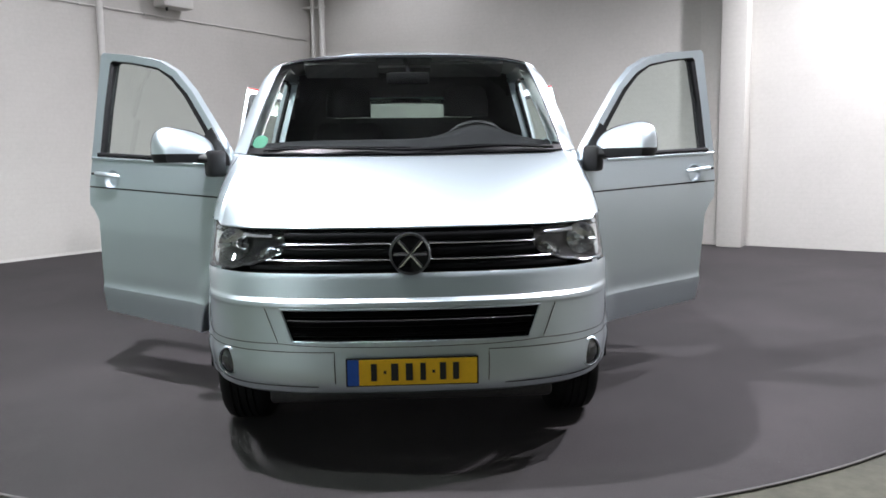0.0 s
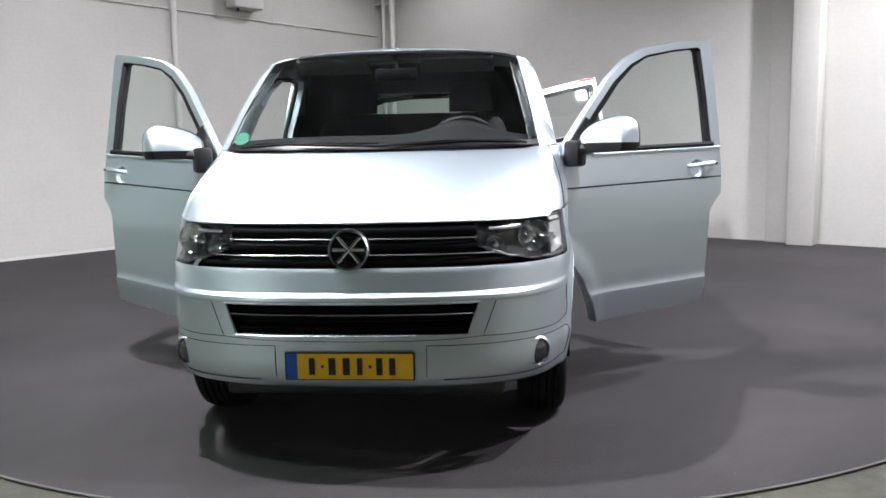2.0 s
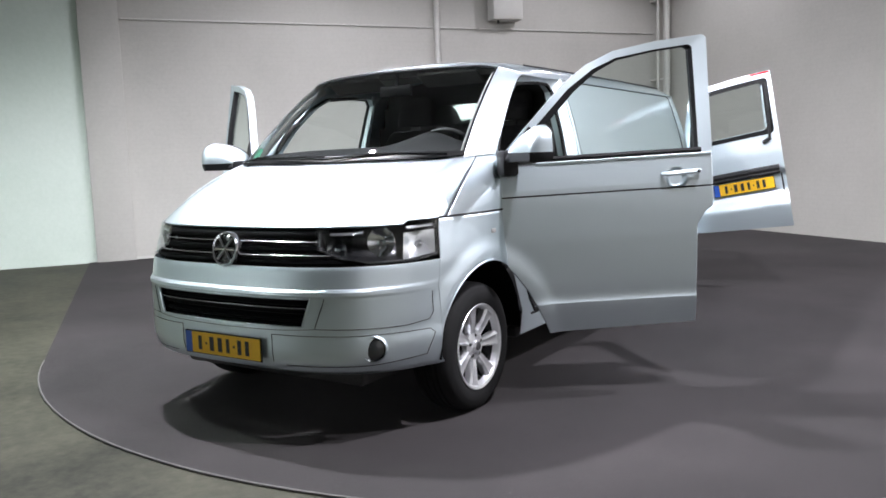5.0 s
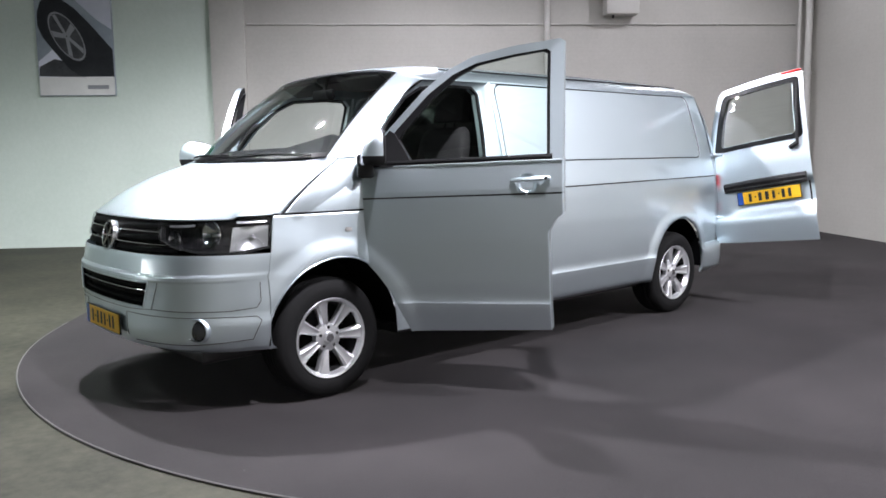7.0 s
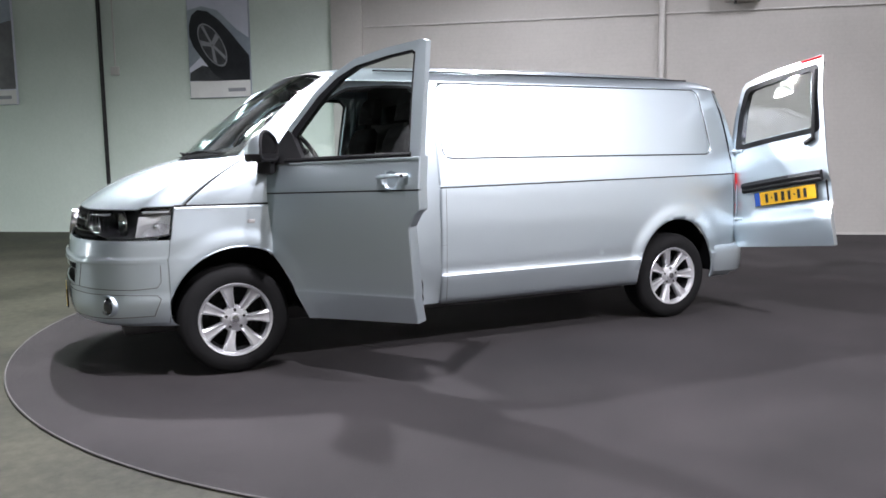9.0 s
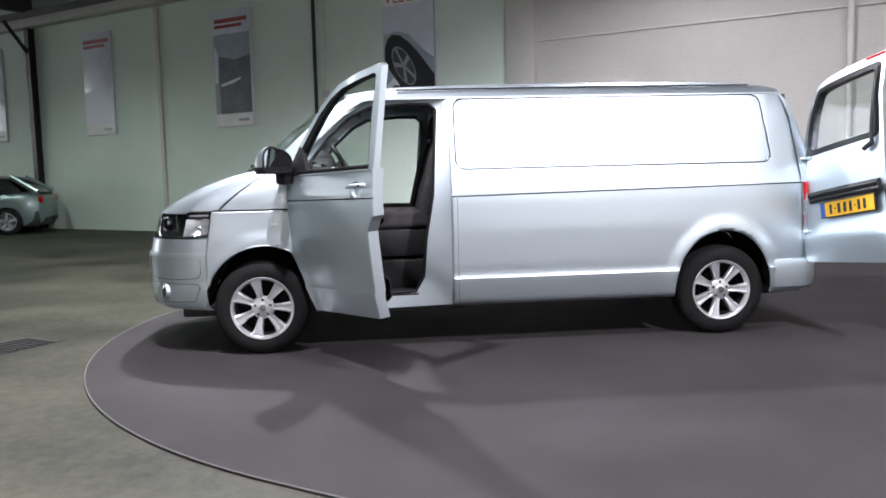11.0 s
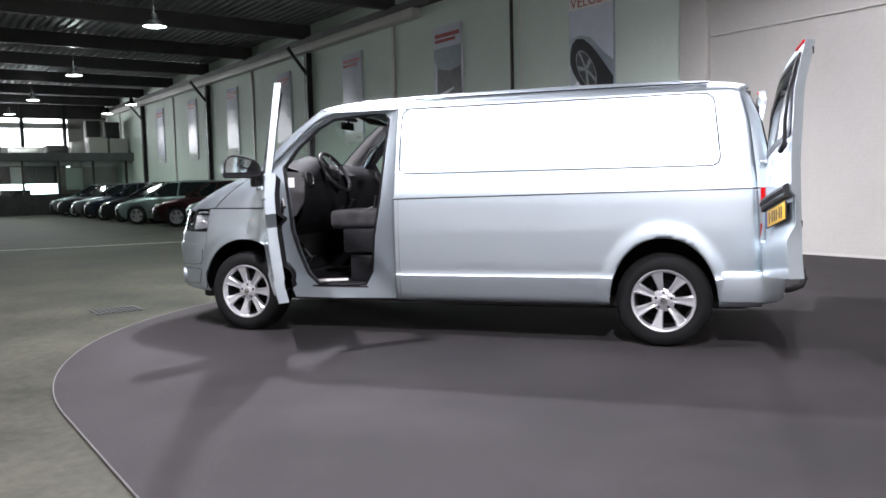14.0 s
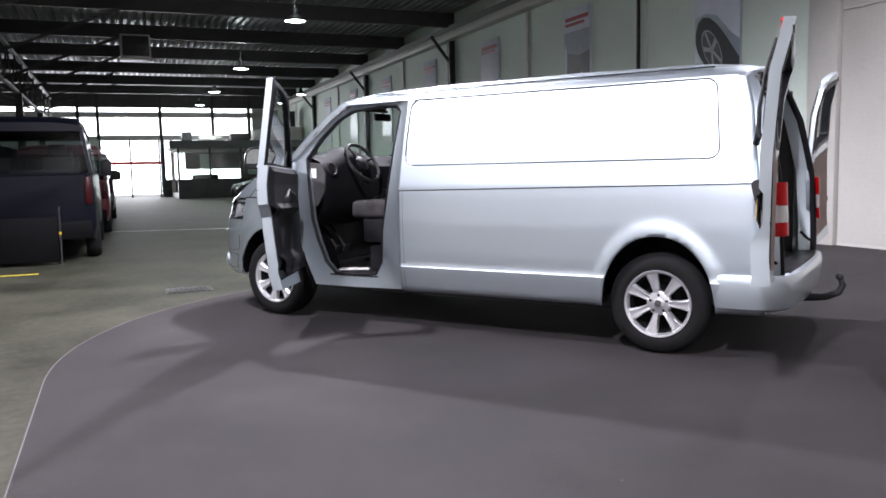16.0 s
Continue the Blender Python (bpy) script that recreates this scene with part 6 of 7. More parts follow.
def build_front_door(s, degrees, nod, sway, lean):
    """Swung open on a hinge line that leans by nod and sway, so that the free edge rises."""
    hinge = Vector((0.925, 0.25, 0.9))
    swing = Matrix.Rotation(radians(nod), 3, "X") @ Matrix.Rotation(radians(sway), 3, "Y") @ Matrix.Rotation(radians(-degrees), 3, "Z")

    def place(p):
        q = swing @ (Vector((p[0], 0.25 + (p[1] - 0.25) * 1.012, p[2])) - hinge) + hinge + Vector((0.009, -0.008, 0.006))
        q.x *= s
        return q

    def skin(d):
        def f(w, z):
            y = door_front(z) + (door_rear(z) - door_front(z)) * w
            zt = z
            z = z + 0.020 * w * smooth01((0.42 - z) / 0.09)
            x = side_x(y, z) + flare(y, z, *F_ARCH) - d - (groove(z) if d == 0 else 0)
            if d == 0 and (w < 0.001 or w > 0.999):
                x -= 0.006
            if d == 0:
                x -= 0.020 * smooth01((0.058 - math.hypot(y - 1.165, z - 1.140)) / 0.024)
            return place((x, y, z))
        return f
    flip = s > 0
    rows = sorted(set(lin(0.33, 1.262, 46) + [1.081, 1.085, 1.09, 1.095, 1.099] + lin(1.076, 1.204, 24) + [0.498, 0.505, 0.512, 0.52, 0.76, 0.955, 0.985]))
    cols = sorted([0, 0.006] + lin(0.03, 0.97, 30) + lin(0.771, 0.903, 22) + [0.994, 1])
    bm = grid(skin(0), cols, rows, flip=flip)
    grid(skin(0.075), cols, rows, bm, flip=not flip)
    for w, fl in ((0, True), (1, False)):
        grid(lambda d, z: skin(d)(w, z), [0, 0.075], rows, bm, flip=fl ^ (s < 0))
    for z, fl in ((0.33, False), (1.262, True)):
        grid(lambda d, w: skin(d)(w, z), [0, 0.075], cols, bm, flip=fl ^ (s < 0))
    door = part("front_door", bm, PAINT, van, "open front door with window frame and mirror", 30)
    # window frame
    px = lambda p, d: place((side_x(p[0], p[1]) - d + lean * max(0, p[1] - 1.27) / 0.58, p[0], p[1]))
    mids = [(a[0] * k + b[0] * (1 - k), a[1] * k + b[1] * (1 - k)) for a, b, k in zip(DOOR_OUT, DOOR_IN, (.5, .5, .5, .48, .38, .26, .2, .2, .2, .2, .2))]
    bm = bmesh.new()
    oo, om, oi = [px(p, 0.0) for p in DOOR_OUT], [px(p, 0.002) for p in mids], [px(p, 0.045) for p in DOOR_OUT]
    im = [px(p, 0.05) for p in mids]
    ring(bm, oo, om)
    ring(bm, oi, oo)
    part("window_frame", bm, PAINT, door, "", 30)
    bm = bmesh.new()
    ring(bm, [p + (q - p) * 0.02 for p, q in zip(im, oi)], oi)
    part("frame_trim", bm, DASH, door, "dark inner frame trim", 30)
    bm = bmesh.new()
    ii, ib = [px(p, 0.012) for p in DOOR_IN], [px(p, 0.052) for p in DOOR_IN]
    ring(bm, [px(p, 0.0) for p in mids], ii)
    ring(bm, ii, ib)
    ring(bm, ib, [px(p, 0.054) for p in mids])
    part("window_seal", bm, SEAL, door, "black rubber window seal")
    bm = bmesh.new()
    loop_fill(bm, [px(p, 0.022) for p in DOOR_IN])
    g = part("window", bm, GLASS, door, "clear door glass", 0)
    g.visible_shadow = False
    bm = bmesh.new()
    slab(bm, [px(p, -0.006) for p in ((.258, 1.26), (.272, 1.305), (.415, 1.455), (.445, 1.435), (.55, 1.26))], place((0.9, 0.3, 0)) - place((0.93, 0.3, 0)))
    part("mirror_triangle", bm, BLACK, door, "black plastic corner behind the mirror")
    bm = bmesh.new()
    tube(bm, [place((side_x(y, 1.277) - 0.002, y, 1.278)) for y in lin(0.40, 1.30, 12)], 0.014, 8)
    part("belt_strip", bm, SEAL, door)
    bm = bmesh.new()
    tube(bm, [place((side_x(y, 1.258) + 0.002, y, 1.258)) for y in lin(0.44, 1.35, 12)], 0.008, 6)
    part("belt_moulding", bm, PAINT, door)
    # dark tube that draws the shade of the door's waist groove
    bm = bmesh.new()
    tube(bm, [place((side_x(y, 1.09) - 0.0035, y, 1.09)) for y in lin(0.245, 1.345, 20)], 0.0034, 6)
    part("waist_shade_line", bm, JOINT_SHADE, door)
    # inner trim with armrest and pocket
    def trim(w, z):
        y = door_front(z) + 0.045 + (door_rear(z) - 0.03 - door_front(z) - 0.045) * w
        e = min(w, 1 - w, (z - 0.42) / 0.8, (1.25 - z) / 0.8)
        d = 0.078 + 0.035 * smooth01(e / 0.04)
        d += 0.045 * smooth01(1 - abs(z - 0.94) / 0.05) * smooth01((w - 0.15) / 0.1)
        d += 0.05 * smooth01((0.62 - z) / 0.06) * smooth01((w - 0.1) / 0.1) * smooth01((z - 0.43) / 0.02)
        return place((side_x(y, z) - d, y, z))
    part("door_trim", grid(trim, [0, 0.01, 0.025, 0.045] + lin(0.07, 0.93, 24) + [0.955, 0.975, 0.99, 1], sorted(set(lin(0.42, 1.255, 44) + [0.43, 0.435])), flip=not flip), DASH, door, "grey plastic door trim with armrest and pocket", 40)
    bm = bmesh.new()
    tube(bm, [place((side_x(y, z) - 0.15, y, z)) for y, z in ((0.62, 0.98), (0.7, 1.05), (0.9, 1.08), (1.02, 1.02))], 0.013, 7)
    part("inner_handle", bm, TRIM_LIGHT, door)
    # outer handle over a round cup in the skin
    hp = lambda y, z, o: place((side_x(y, z) + o, y, z))
    c = hp(1.165, 1.139, 0.0)
    nrm = (hp(1.165, 1.139, 0.1) - c).normalized()
    bm = bmesh.new()
    tube(bm, [hp(1.085, 1.163, 0.010), hp(1.11, 1.166, 0.028), hp(1.18, 1.17, 0.034), hp(1.26, 1.172, 0.031), hp(1.285, 1.172, 0.010)], [0.010, 0.013, 0.014, 0.015, 0.011], 10, scale2=0.8)
    hd = part("door_handle", bm, PAINT, door, "body coloured pull handle")
    bm = bmesh.new()
    mk = Matrix.Translation(hp(1.272, 1.172, 0.034)) @ nrm.to_track_quat("X", "Z").to_matrix().to_4x4()
    lathe(bm, [(0.009, 0.008), (0.007, 0.017), (0.0005, 0.017)], mk, 12)
    part("lock", bm, STEEL_DARK, door)
    # mirror on the swung door: glass, domed shell, black foot and arm
    turn_m = radians(31.5 if s > 0 else 28)
    gx, gy = math.sin(turn_m), math.cos(turn_m)
    cx0, cy0 = 1.192, (0.17 if s > 0 else 0.235)
    zb, depth_m, wide = 1.330, 0.112, 0.134
    MP = lambda a, d, z: Vector((s * (cx0 + a * gy - d * gx), cy0 - a * gx - d * gy, z))
    half_w = lambda v: wide * (1 - 0.36 * v ** 2.4)
    INW = 1.40
    sq = lambda q, e: math.copysign(abs(q) ** e, q)

    def crown(a, v):
        """Height of the shell over its foot: full outwards, sloping down towards the van and to the front."""
        inner = min(max((-a / (INW * wide) + 0.25) / 1.25, 0), 1)
        return 0.138 * max(1 - v ** 2.4, 0) ** 0.6 * (1 - (0.34 + 0.46 * v) * inner ** 1.3)

    def shell(a, v):
        w = half_w(v) * sq(math.cos(a), 0.62) * (INW if math.cos(a) < 0 else 1)
        return MP(w, depth_m * v, zb + crown(w, v) * sq(math.sin(a), 0.6))
    vv = [0, 0.06, 0.14, 0.25, 0.38, 0.5, 0.62, 0.73, 0.82, 0.89, 0.94, 0.98, 1.0]
    bm = grid(shell, lin(0, math.pi, 29), vv, flip=(s < 0))
    part("mirror_housing", bm, PAINT, door, "body coloured mirror housing", 60)
    bm = bmesh.new()
    plan = [(half_w(v), v * depth_m) for v in vv] + [(-INW * half_w(v), v * depth_m) for v in reversed(vv)]
    lvl = [(1.0, zb + 0.001), (0.985, zb - 0.02), (0.90, zb - 0.044)]
    rings = [[bm.verts.new(MP(a * k, 0.01 + (d - 0.01) * (0.4 + 0.6 * k), z)) for a, d in plan] for k, z in lvl]
    for r0, r1 in zip(rings, rings[1:]):
        for j in range(len(plan)):
            bm.faces.new((r0[j], r0[(j + 1) % len(plan)], r1[(j + 1) % len(plan)], r1[j]))
    bm.faces.new(rings[-1])
    part("mirror_foot", bm, BLACK, door, "black lower half of the mirror")
    bm = bmesh.new()
    box(bm, (-0.046, -0.045, -0.078), (0.046, 0.05, 0.058), Matrix.Translation((s * 0.992, 0.20, 1.288)) @ Matrix.Rotation(radians(-s * 36), 4, "Z"), 0.02)
    tube(bm, [Vector((s * 0.985, 0.19, 1.305)), MP(-0.07, 0.08, zb - 0.02)], [0.034, 0.026], 10, scale2=0.8)
    part("mirror_arm", bm, BLACK, door, "black plastic mirror arm")
    gl = []
    for a in lin(0, 2 * math.pi, 41)[:-1]:
        w = wide * 0.95 * sq(math.cos(a), 0.6) * (INW if math.cos(a) < 0 else 1)
        gl.append((w, zb + (crown(w, 0) * 0.955 * sq(math.sin(a), 0.58) if math.sin(a) > 0 else 0.034 * sq(math.sin(a), 0.5))))
    bm = bmesh.new()
    tube(bm, [MP(a, 0.002, z) for a, z in gl + gl[:1]], 0.009, 6, cap=False)
    part("mirror_rim", bm, BLACK, door)
    bm = bmesh.new()
    loop_fill(bm, [MP(a, 0.004, z) for a, z in gl])
    part("mirror_glass", bm, MIRROR, door, "", 0)
    # hinge arms
    for z in (0.80, 1.12):
        bm = bmesh.new()
        box(bm, (0.80, 0.25, z - 0.03), (0.875, 0.31, z + 0.03), None, 0.008)
        if s < 0:
            mirror_bm(bm)
        part("hinge", bm, PAINT, door)


build_front_door(1, 58.3, 4.8, 0.9, 0.005)
build_front_door(-1, 57.3, 2.3, -1.8, 0.037)


# ---- rear doors, swung right round on their leaning hinge lines ----
def build_rear_door(s):
    axis = Vector((-0.079, -0.0236, 1)).normalized()
    pivot = Vector((0.868, 4.048, 0.9))
    turn = Matrix.Rotation(radians(188.4 if s > 0 else 184), 3, axis)

    def place(p):
        q = turn @ (Vector(p) - pivot) + pivot
        q.x *= s
        return q

    def hinge_x(z):
        return float(np.interp(z, [.54, .9, 1.1, 1.3, 1.5, 1.7, 1.80, 1.87], [.875, .90, .895, .862, .818, .765, .735, .66]))

    def f(w, v, d=0.0):
        z0, z1 = 0.522, 1.878 - 0.045 * w * w
        z = z0 + (z1 - z0) * v - 0.05 * (1 - w) * max(0.0, 1 - v / 0.12)
        x = 0.012 + (hinge_x(z) - 0.012) * w
        y = rear_y(z) + 0.012
        y += 0.030 * smooth01((0.75 - z) / 0.05) * (1 if d == 0 else 0)        # lower step
        y -= 0.05 * w ** 6
        if d == 0 and 0.76 < z < 0.97 and x < 0.72:
            y -= 0.022 * smooth01((z - 0.76) / 0.03) * smooth01((0.70 - x) / 0.03)
        if d > 0:
            x += 0.028 * smooth01(d / 0.05) * (1 - w) ** 6
            d *= 1 - 0.55 * smooth01((w - 0.82) / 0.12)
        return place((x, y - d, z))
    vs_ = sorted(set(lin(0, 1, 48)))
    us_ = lin(0, 1, 26)
    win = lambda w, v: 0.10 < w < 0.885 and 0.615 < v < 0.935
    bm = bmesh.new()
    for d, fl in ((0.0, False), (0.06, True)):
        vv = [[bm.verts.new(f(w, v, d)) for v in vs_] for w in us_]
        for i in range(len(us_) - 1):
            for j in range(len(vs_) - 1):
                if win((us_[i] + us_[i + 1]) / 2, (vs_[j] + vs_[j + 1]) / 2):
                    continue
                q = (vv[i][j], vv[i + 1][j], vv[i + 1][j + 1], vv[i][j + 1])
                bm.faces.new(q[::-1] if fl ^ (s < 0) else q)
    for w in (0, 1):
        grid(lambda d, v: f(w, v, d), [0, 0.06], vs_, bm)
    for v in (0, 1):
        grid(lambda d, w: f(w, v, d), [0, 0.06], us_, bm)
    door = part("rear_door", bm, PAINT, van, "open rear wing door with a square window", 40)
    # black glass surround, pane
    wl, wh, vl, vh = 0.045, 0.93, 0.585, 0.958
    cr, cv = 0.05, 0.03
    oo = []
    for cx, cz, a0 in ((wh - cr, vl + cv, -90), (wh - cr, vh - cv, 0), (wl + cr, vh - cv, 90), (wl + cr, vl + cv, 180)):
        corner = [(cx + cr * math.cos(radians(a0 + k * 22.5)), cz + cv * math.sin(radians(a0 + k * 22.5))) for k in range(5)]
        if oo:
            p, q = oo[-1], corner[0]
            oo += [(p[0] + (q[0] - p[0]) * k / 10, p[1] + (q[1] - p[1]) * k / 10) for k in range(1, 10)]
        oo += corner
    p, q = oo[-1], oo[0]
    oo += [(p[0] + (q[0] - p[0]) * k / 10, p[1] + (q[1] - p[1]) * k / 10) for k in range(1, 10)]
    c = ((wl + wh) / 2, (vl + vh) / 2)
    ii = [(c[0] + (a - c[0]) * 0.85, c[1] + (b - c[1]) * 0.84) for a, b in oo]
    bm = bmesh.new()
    ring(bm, [f(a, b, -0.006) for a, b in oo], [f(a, b, -0.006) for a, b in ii])
    ring(bm, [f(a, b, 0.066) for a, b in ii], [f(a, b, 0.066) for a, b in oo])
    ring(bm, [f(a, b, -0.006) for a, b in ii], [f(a, b, 0.066) for a, b in ii])
    ring(bm, [f(a, b, -0.006) for a, b in oo], [f(a, b, 0.0) for a, b in oo])
    part("window_surround", bm, SURROUND, door, "black window surround")
    bm = grid(lambda a, b: f(a, b, -0.003), lin(0.10, 0.88, 12), lin(0.605, 0.938, 12))
    g = part("window", bm, GLASS, door, "clear rear door glass")
    g.visible_shadow = False
    # red lamp half on the top edge
    bm = bmesh.new()
    tube(bm, [f(w, 0.992, -0.006) for w in lin(0.01, 0.26, 6)], 0.008, 8)
    part("brake_lamp", bm, RED_LENS, door, "red high brake lamp")
    # lower inner panel
    bm = grid(lambda a, b: f(a, b, 0.066), lin(0.06, 0.94, 8), lin(0.05, 0.53, 8), flip=(s > 0))
    part("inner_panel", bm, PLYWOOD, door, "brown hardboard inner lining")
    bm = bmesh.new()
    for z in (0.75, 1.30):
        bm = bmesh.new()
        x = hinge_x(z)
        tube(bm, [Vector((s * (x - 0.02), 4.03, z)), Vector((s * (x + 0.03), 4.075, z)), Vector((s * (x + 0.085), 4.075, z + 0.005))], 0.017, 8)
        part("hinge", bm, PAINT, door)
    bm = bmesh.new()
    tube(bm, [f(0.02, v, 0.03) for v in lin(0.02, 0.98, 12)], 0.012, 6)
    part("edge_seal", bm, SEAL, door)
    for v in (0.20, 0.955):
        bm = bmesh.new()
        box(bm, (-0.008, -0.012, -0.02), (0.008, 0.012, 0.02), Matrix.Translation(f(0.012, v, 0.055)), 0.003)
        part("lock", bm, BLACK, door)
    if s > 0:
        # handle bar, plate, wiper
        bm = bmesh.new()
        tube(bm, [f(w, 0.358, -0.010) for w in lin(0.05, 0.82, 10)], 0.030, 8)
        tube(bm, [f(w, 0.332, -0.012) for w in lin(0.05, 0.82, 10)], 0.020, 8)
        part("handle_bar", bm, BLACK, door, "black grip bar over the plate")
        a, b = f(0.69, 0.268, -0.002), f(0.13, 0.268, -0.002)
        up = (f(0.4, 0.31, 0) - f(0.4, 0.24, 0)).normalized()
        xd = (b - a).normalized()
        yd = up.cross(xd).normalized()
        m = Matrix((xd, yd, up)).transposed().to_4x4()
        m.translation = (a + b) / 2 - yd * 0.004
        number_plate(door, m)
        bm = bmesh.new()
        tube(bm, [f(0.10, 0.545, -0.02), f(0.085, 0.66, -0.03), f(0.075, 0.80, -0.02), f(0.07, 0.93, -0.012)], [0.014, 0.011, 0.009, 0.008], 8)
        tube(bm, [f(0.17, 0.535, -0.03), f(0.09, 0.56, -0.02)], 0.018, 8)
        part("wiper", bm, BLACK, door, "black rear wiper")


build_rear_door(1)
build_rear_door(-1)

# ---- tail: frame of the opening, lamps, bumper, tow ball ----
TAIL = [(0.0, 1.90), (0.35, 1.893), (0.60, 1.868), (0.70, 1.835), (0.752, 1.78), (0.805, 1.62), (0.852, 1.42), (0.893, 1.2), (0.91, 1.0), (0.915, 0.8), (0.90, 0.6), (0.88, 0.53), (0.5, 0.52), (0.0, 0.52)]
for s in (1, -1):
    bm = bmesh.new()
    back_y = lambda z: rear_y(z) + float(np.interp(z, [0.5, 1.2, 1.6, 1.9], [0.085, 0.085, 0.06, 0.03]))
    o = lambda p, k, d: Vector((s * p[0] * k, (rear_y(p[1]) if d > 1 else back_y(p[1])) - d % 1, 0.55 + (p[1] - 0.55) * (1 - (1 - k) * 0.55)))
    rows = [[bm.verts.new(o(p, k, d)) for p in TAIL] for k, d in ((1.0, 1.02), (0.985, 0.03), (0.965, 0.004), (0.925, 0.004), (0.915, 0.12))]
    for a, b in zip(rows, rows[1:]):
        for j in range(len(TAIL) - 1):
            q = (a[j], a[j + 1], b[j + 1], b[j])
            bm.faces.new(q if s > 0 else q[::-1])
    part("tail_frame", bm, PAINT, van, "body coloured rear opening frame")
    bm = bmesh.new()
    tube(bm, [o(p, 0.918, 0.008) for p in TAIL], 0.024, 8)
    part("tail_seal", bm, SEAL, van, "black rubber tail seal")
    # tail lamp
    zc = [0.80, 0.885, 0.99, 1.13]
    lampbody = None
    for (a, b), mm, lb in zip(zip(zc, zc[1:]), (RED_LENS, WHITE_LENS, RED_LENS), ("red lamp glass", "clear reversing glass", "red lamp glass")):
        bm = grid(lambda t, z: Vector((s * (0.835 + 0.082 * math.sin(t)), 4.075 + 0.105 * max(math.cos(t), 0) ** 0.7 - (z - 0.9) * 0.04, z)), lin(-0.2, math.pi / 2, 10), lin(a + 0.001, b - 0.001, 4), flip=(s < 0))
        grid(lambda y, z: Vector((s * (side_x(min(y, 4.05), z) + 0.004), y, z)), lin(4.038, 4.085, 3), lin(a + 0.001, b - 0.001, 4), bm, flip=(s < 0))
        ob = part("tail_lamp" if lampbody is None else "lamp_glass", bm, mm, van if lampbody is None else lampbody, lb if lampbody else "red and clear upright tail lamp")
        lampbody = lampbody or ob
    # check strap between the opening and the swung door
    bm = bmesh.new()
    tube(bm, [(s * 0.79, 4.05, 0.70), (s * 0.81, 4.10, 0.645), (s * 0.85, 4.125, 0.625), (s * 0.90, 4.12, 0.64)], 0.011, 7)
    part("check_strap", bm, SEAL, van, "black door check strap")
# rear bumper
def tail_bumper(u, v):
    a = abs(u)
    x = 0.955 * (math.sin(a * math.pi / 2) ** 0.47 if a else 0)
    y = 3.79 + (4.245 - 3.79) * (max(math.cos(a * math.pi / 2), 0) ** 0.37)
    z, k = [(0.33, 0.93), (0.345, 0.975), (0.42, 1.0), (0.50, 1.0), (0.535, 0.992), (0.552, 0.97), (0.558, 0.90)][v]
    return Vector((math.copysign(x * (1 - (1 - k) * 0.35), u) if u else 0, 3.79 + (y - 3.79) * k, z))


bm = grid(tail_bumper, lin(-1, 1, 61), list(range(7)), flip=True)
rb = part("rear_bumper", bm, PAINT, van, "silver blue rear bumper with a black step")
bm = bmesh.new()
box(bm, (-0.72, 4.03, 0.535), (0.72, 4.19, 0.56), None, 0.008)
for k in range(9):
    box(bm, (-0.7, 4.05 + k * 0.015, 0.558), (0.7, 4.056 + k * 0.015, 0.564))
part("step_pad", bm, BLACK, rb, "ribbed black step pad")
bm = bmesh.new()
tube(bm, [(0, 3.9, 0.30), (0, 4.2, 0.30), (0, 4.32, 0.31), (0, 4.40, 0.345), (0, 4.425, 0.40), (0, 4.41, 0.44)], [0.03, 0.03, 0.026, 0.024, 0.022, 0.018], 12)
bmesh.ops.create_uvsphere(bm, u_segments=16, v_segments=10, radius=0.027, matrix=Matrix.Translation((0, 4.405, 0.455)))
box(bm, (-0.45, 3.95, 0.28), (0.45, 4.02, 0.34), None, 0.01)
part("tow_bar", bm, STEEL_DARK, van, "dark steel swan neck tow bar")

# ---- cabin ----
bm = bmesh.new()
box(bm, (-0.55, 0.0, 0.33), (0.55, 0.45, 0.40), None, 0.01)
box(bm, (-0.83, 0.45, 0.33), (0.83, 1.46, 0.40), None, 0.01)
cab_floor = part("cabin_floor", bm, BLACK, van, "dark rubber cabin floor mat")
bm = bmesh.new()
box(bm, (-0.55, -0.10, 0.40), (0.55, 0.08, 0.80), None, 0.02)
box(bm, (-0.82, -0.10, 0.80), (0.82, 0.08, 1.28), None, 0.03)
part("firewall", bm, BLACK, van)


def dash(u, v):
    prof = [(0.10, 1.33), (0.20, 1.385), (0.36, 1.395), (0.48, 1.36), (0.545, 1.29), (0.55, 1.17), (0.52, 1.03), (0.45, 0.90), (0.34, 0.80), (0.10, 0.76)]
    y, z = prof[v]
    x = u * 0.82
    hump = 0.075 * math.exp(-((x - 0.40) / 0.19) ** 2) * (1 if 2 <= v <= 3 else 0.5 if v in (1, 4) else 0)
    mid = 0.05 * math.exp(-((x) / 0.16) ** 4) * (1 if v >= 4 else 0)
    return Vector((x, y + mid + hump * 0.3, z + hump - 0.02 * abs(u) ** 4))


dashboard = part("dashboard", grid(dash, lin(-1, 1, 61), list(range(10)), flip=True), DASH, van, "grey moulded dashboard", 50)
bm = bmesh.new()
box(bm, (-0.14, 0.70, 0.84), (0.14, 0.73, 1.22), pose(0, 0, 0, -8), 0.015)
part("centre_console", bm, BLACK, dashboard)
for x in (-0.74, 0.74):
    bm = bmesh.new()
    lathe(bm, [(0.062, 0.0), (0.062, 0.012), (0.05, 0.016), (0.045, 0.006), (0.0005, 0.004)], Matrix.Translation((x, 0.545, 1.27)) @ Vector((0, 1, 0.3)).to_track_quat("X", "Z").to_matrix().to_4x4(), 24)
    part("air_vent", bm, STEEL_DARK, dashboard)
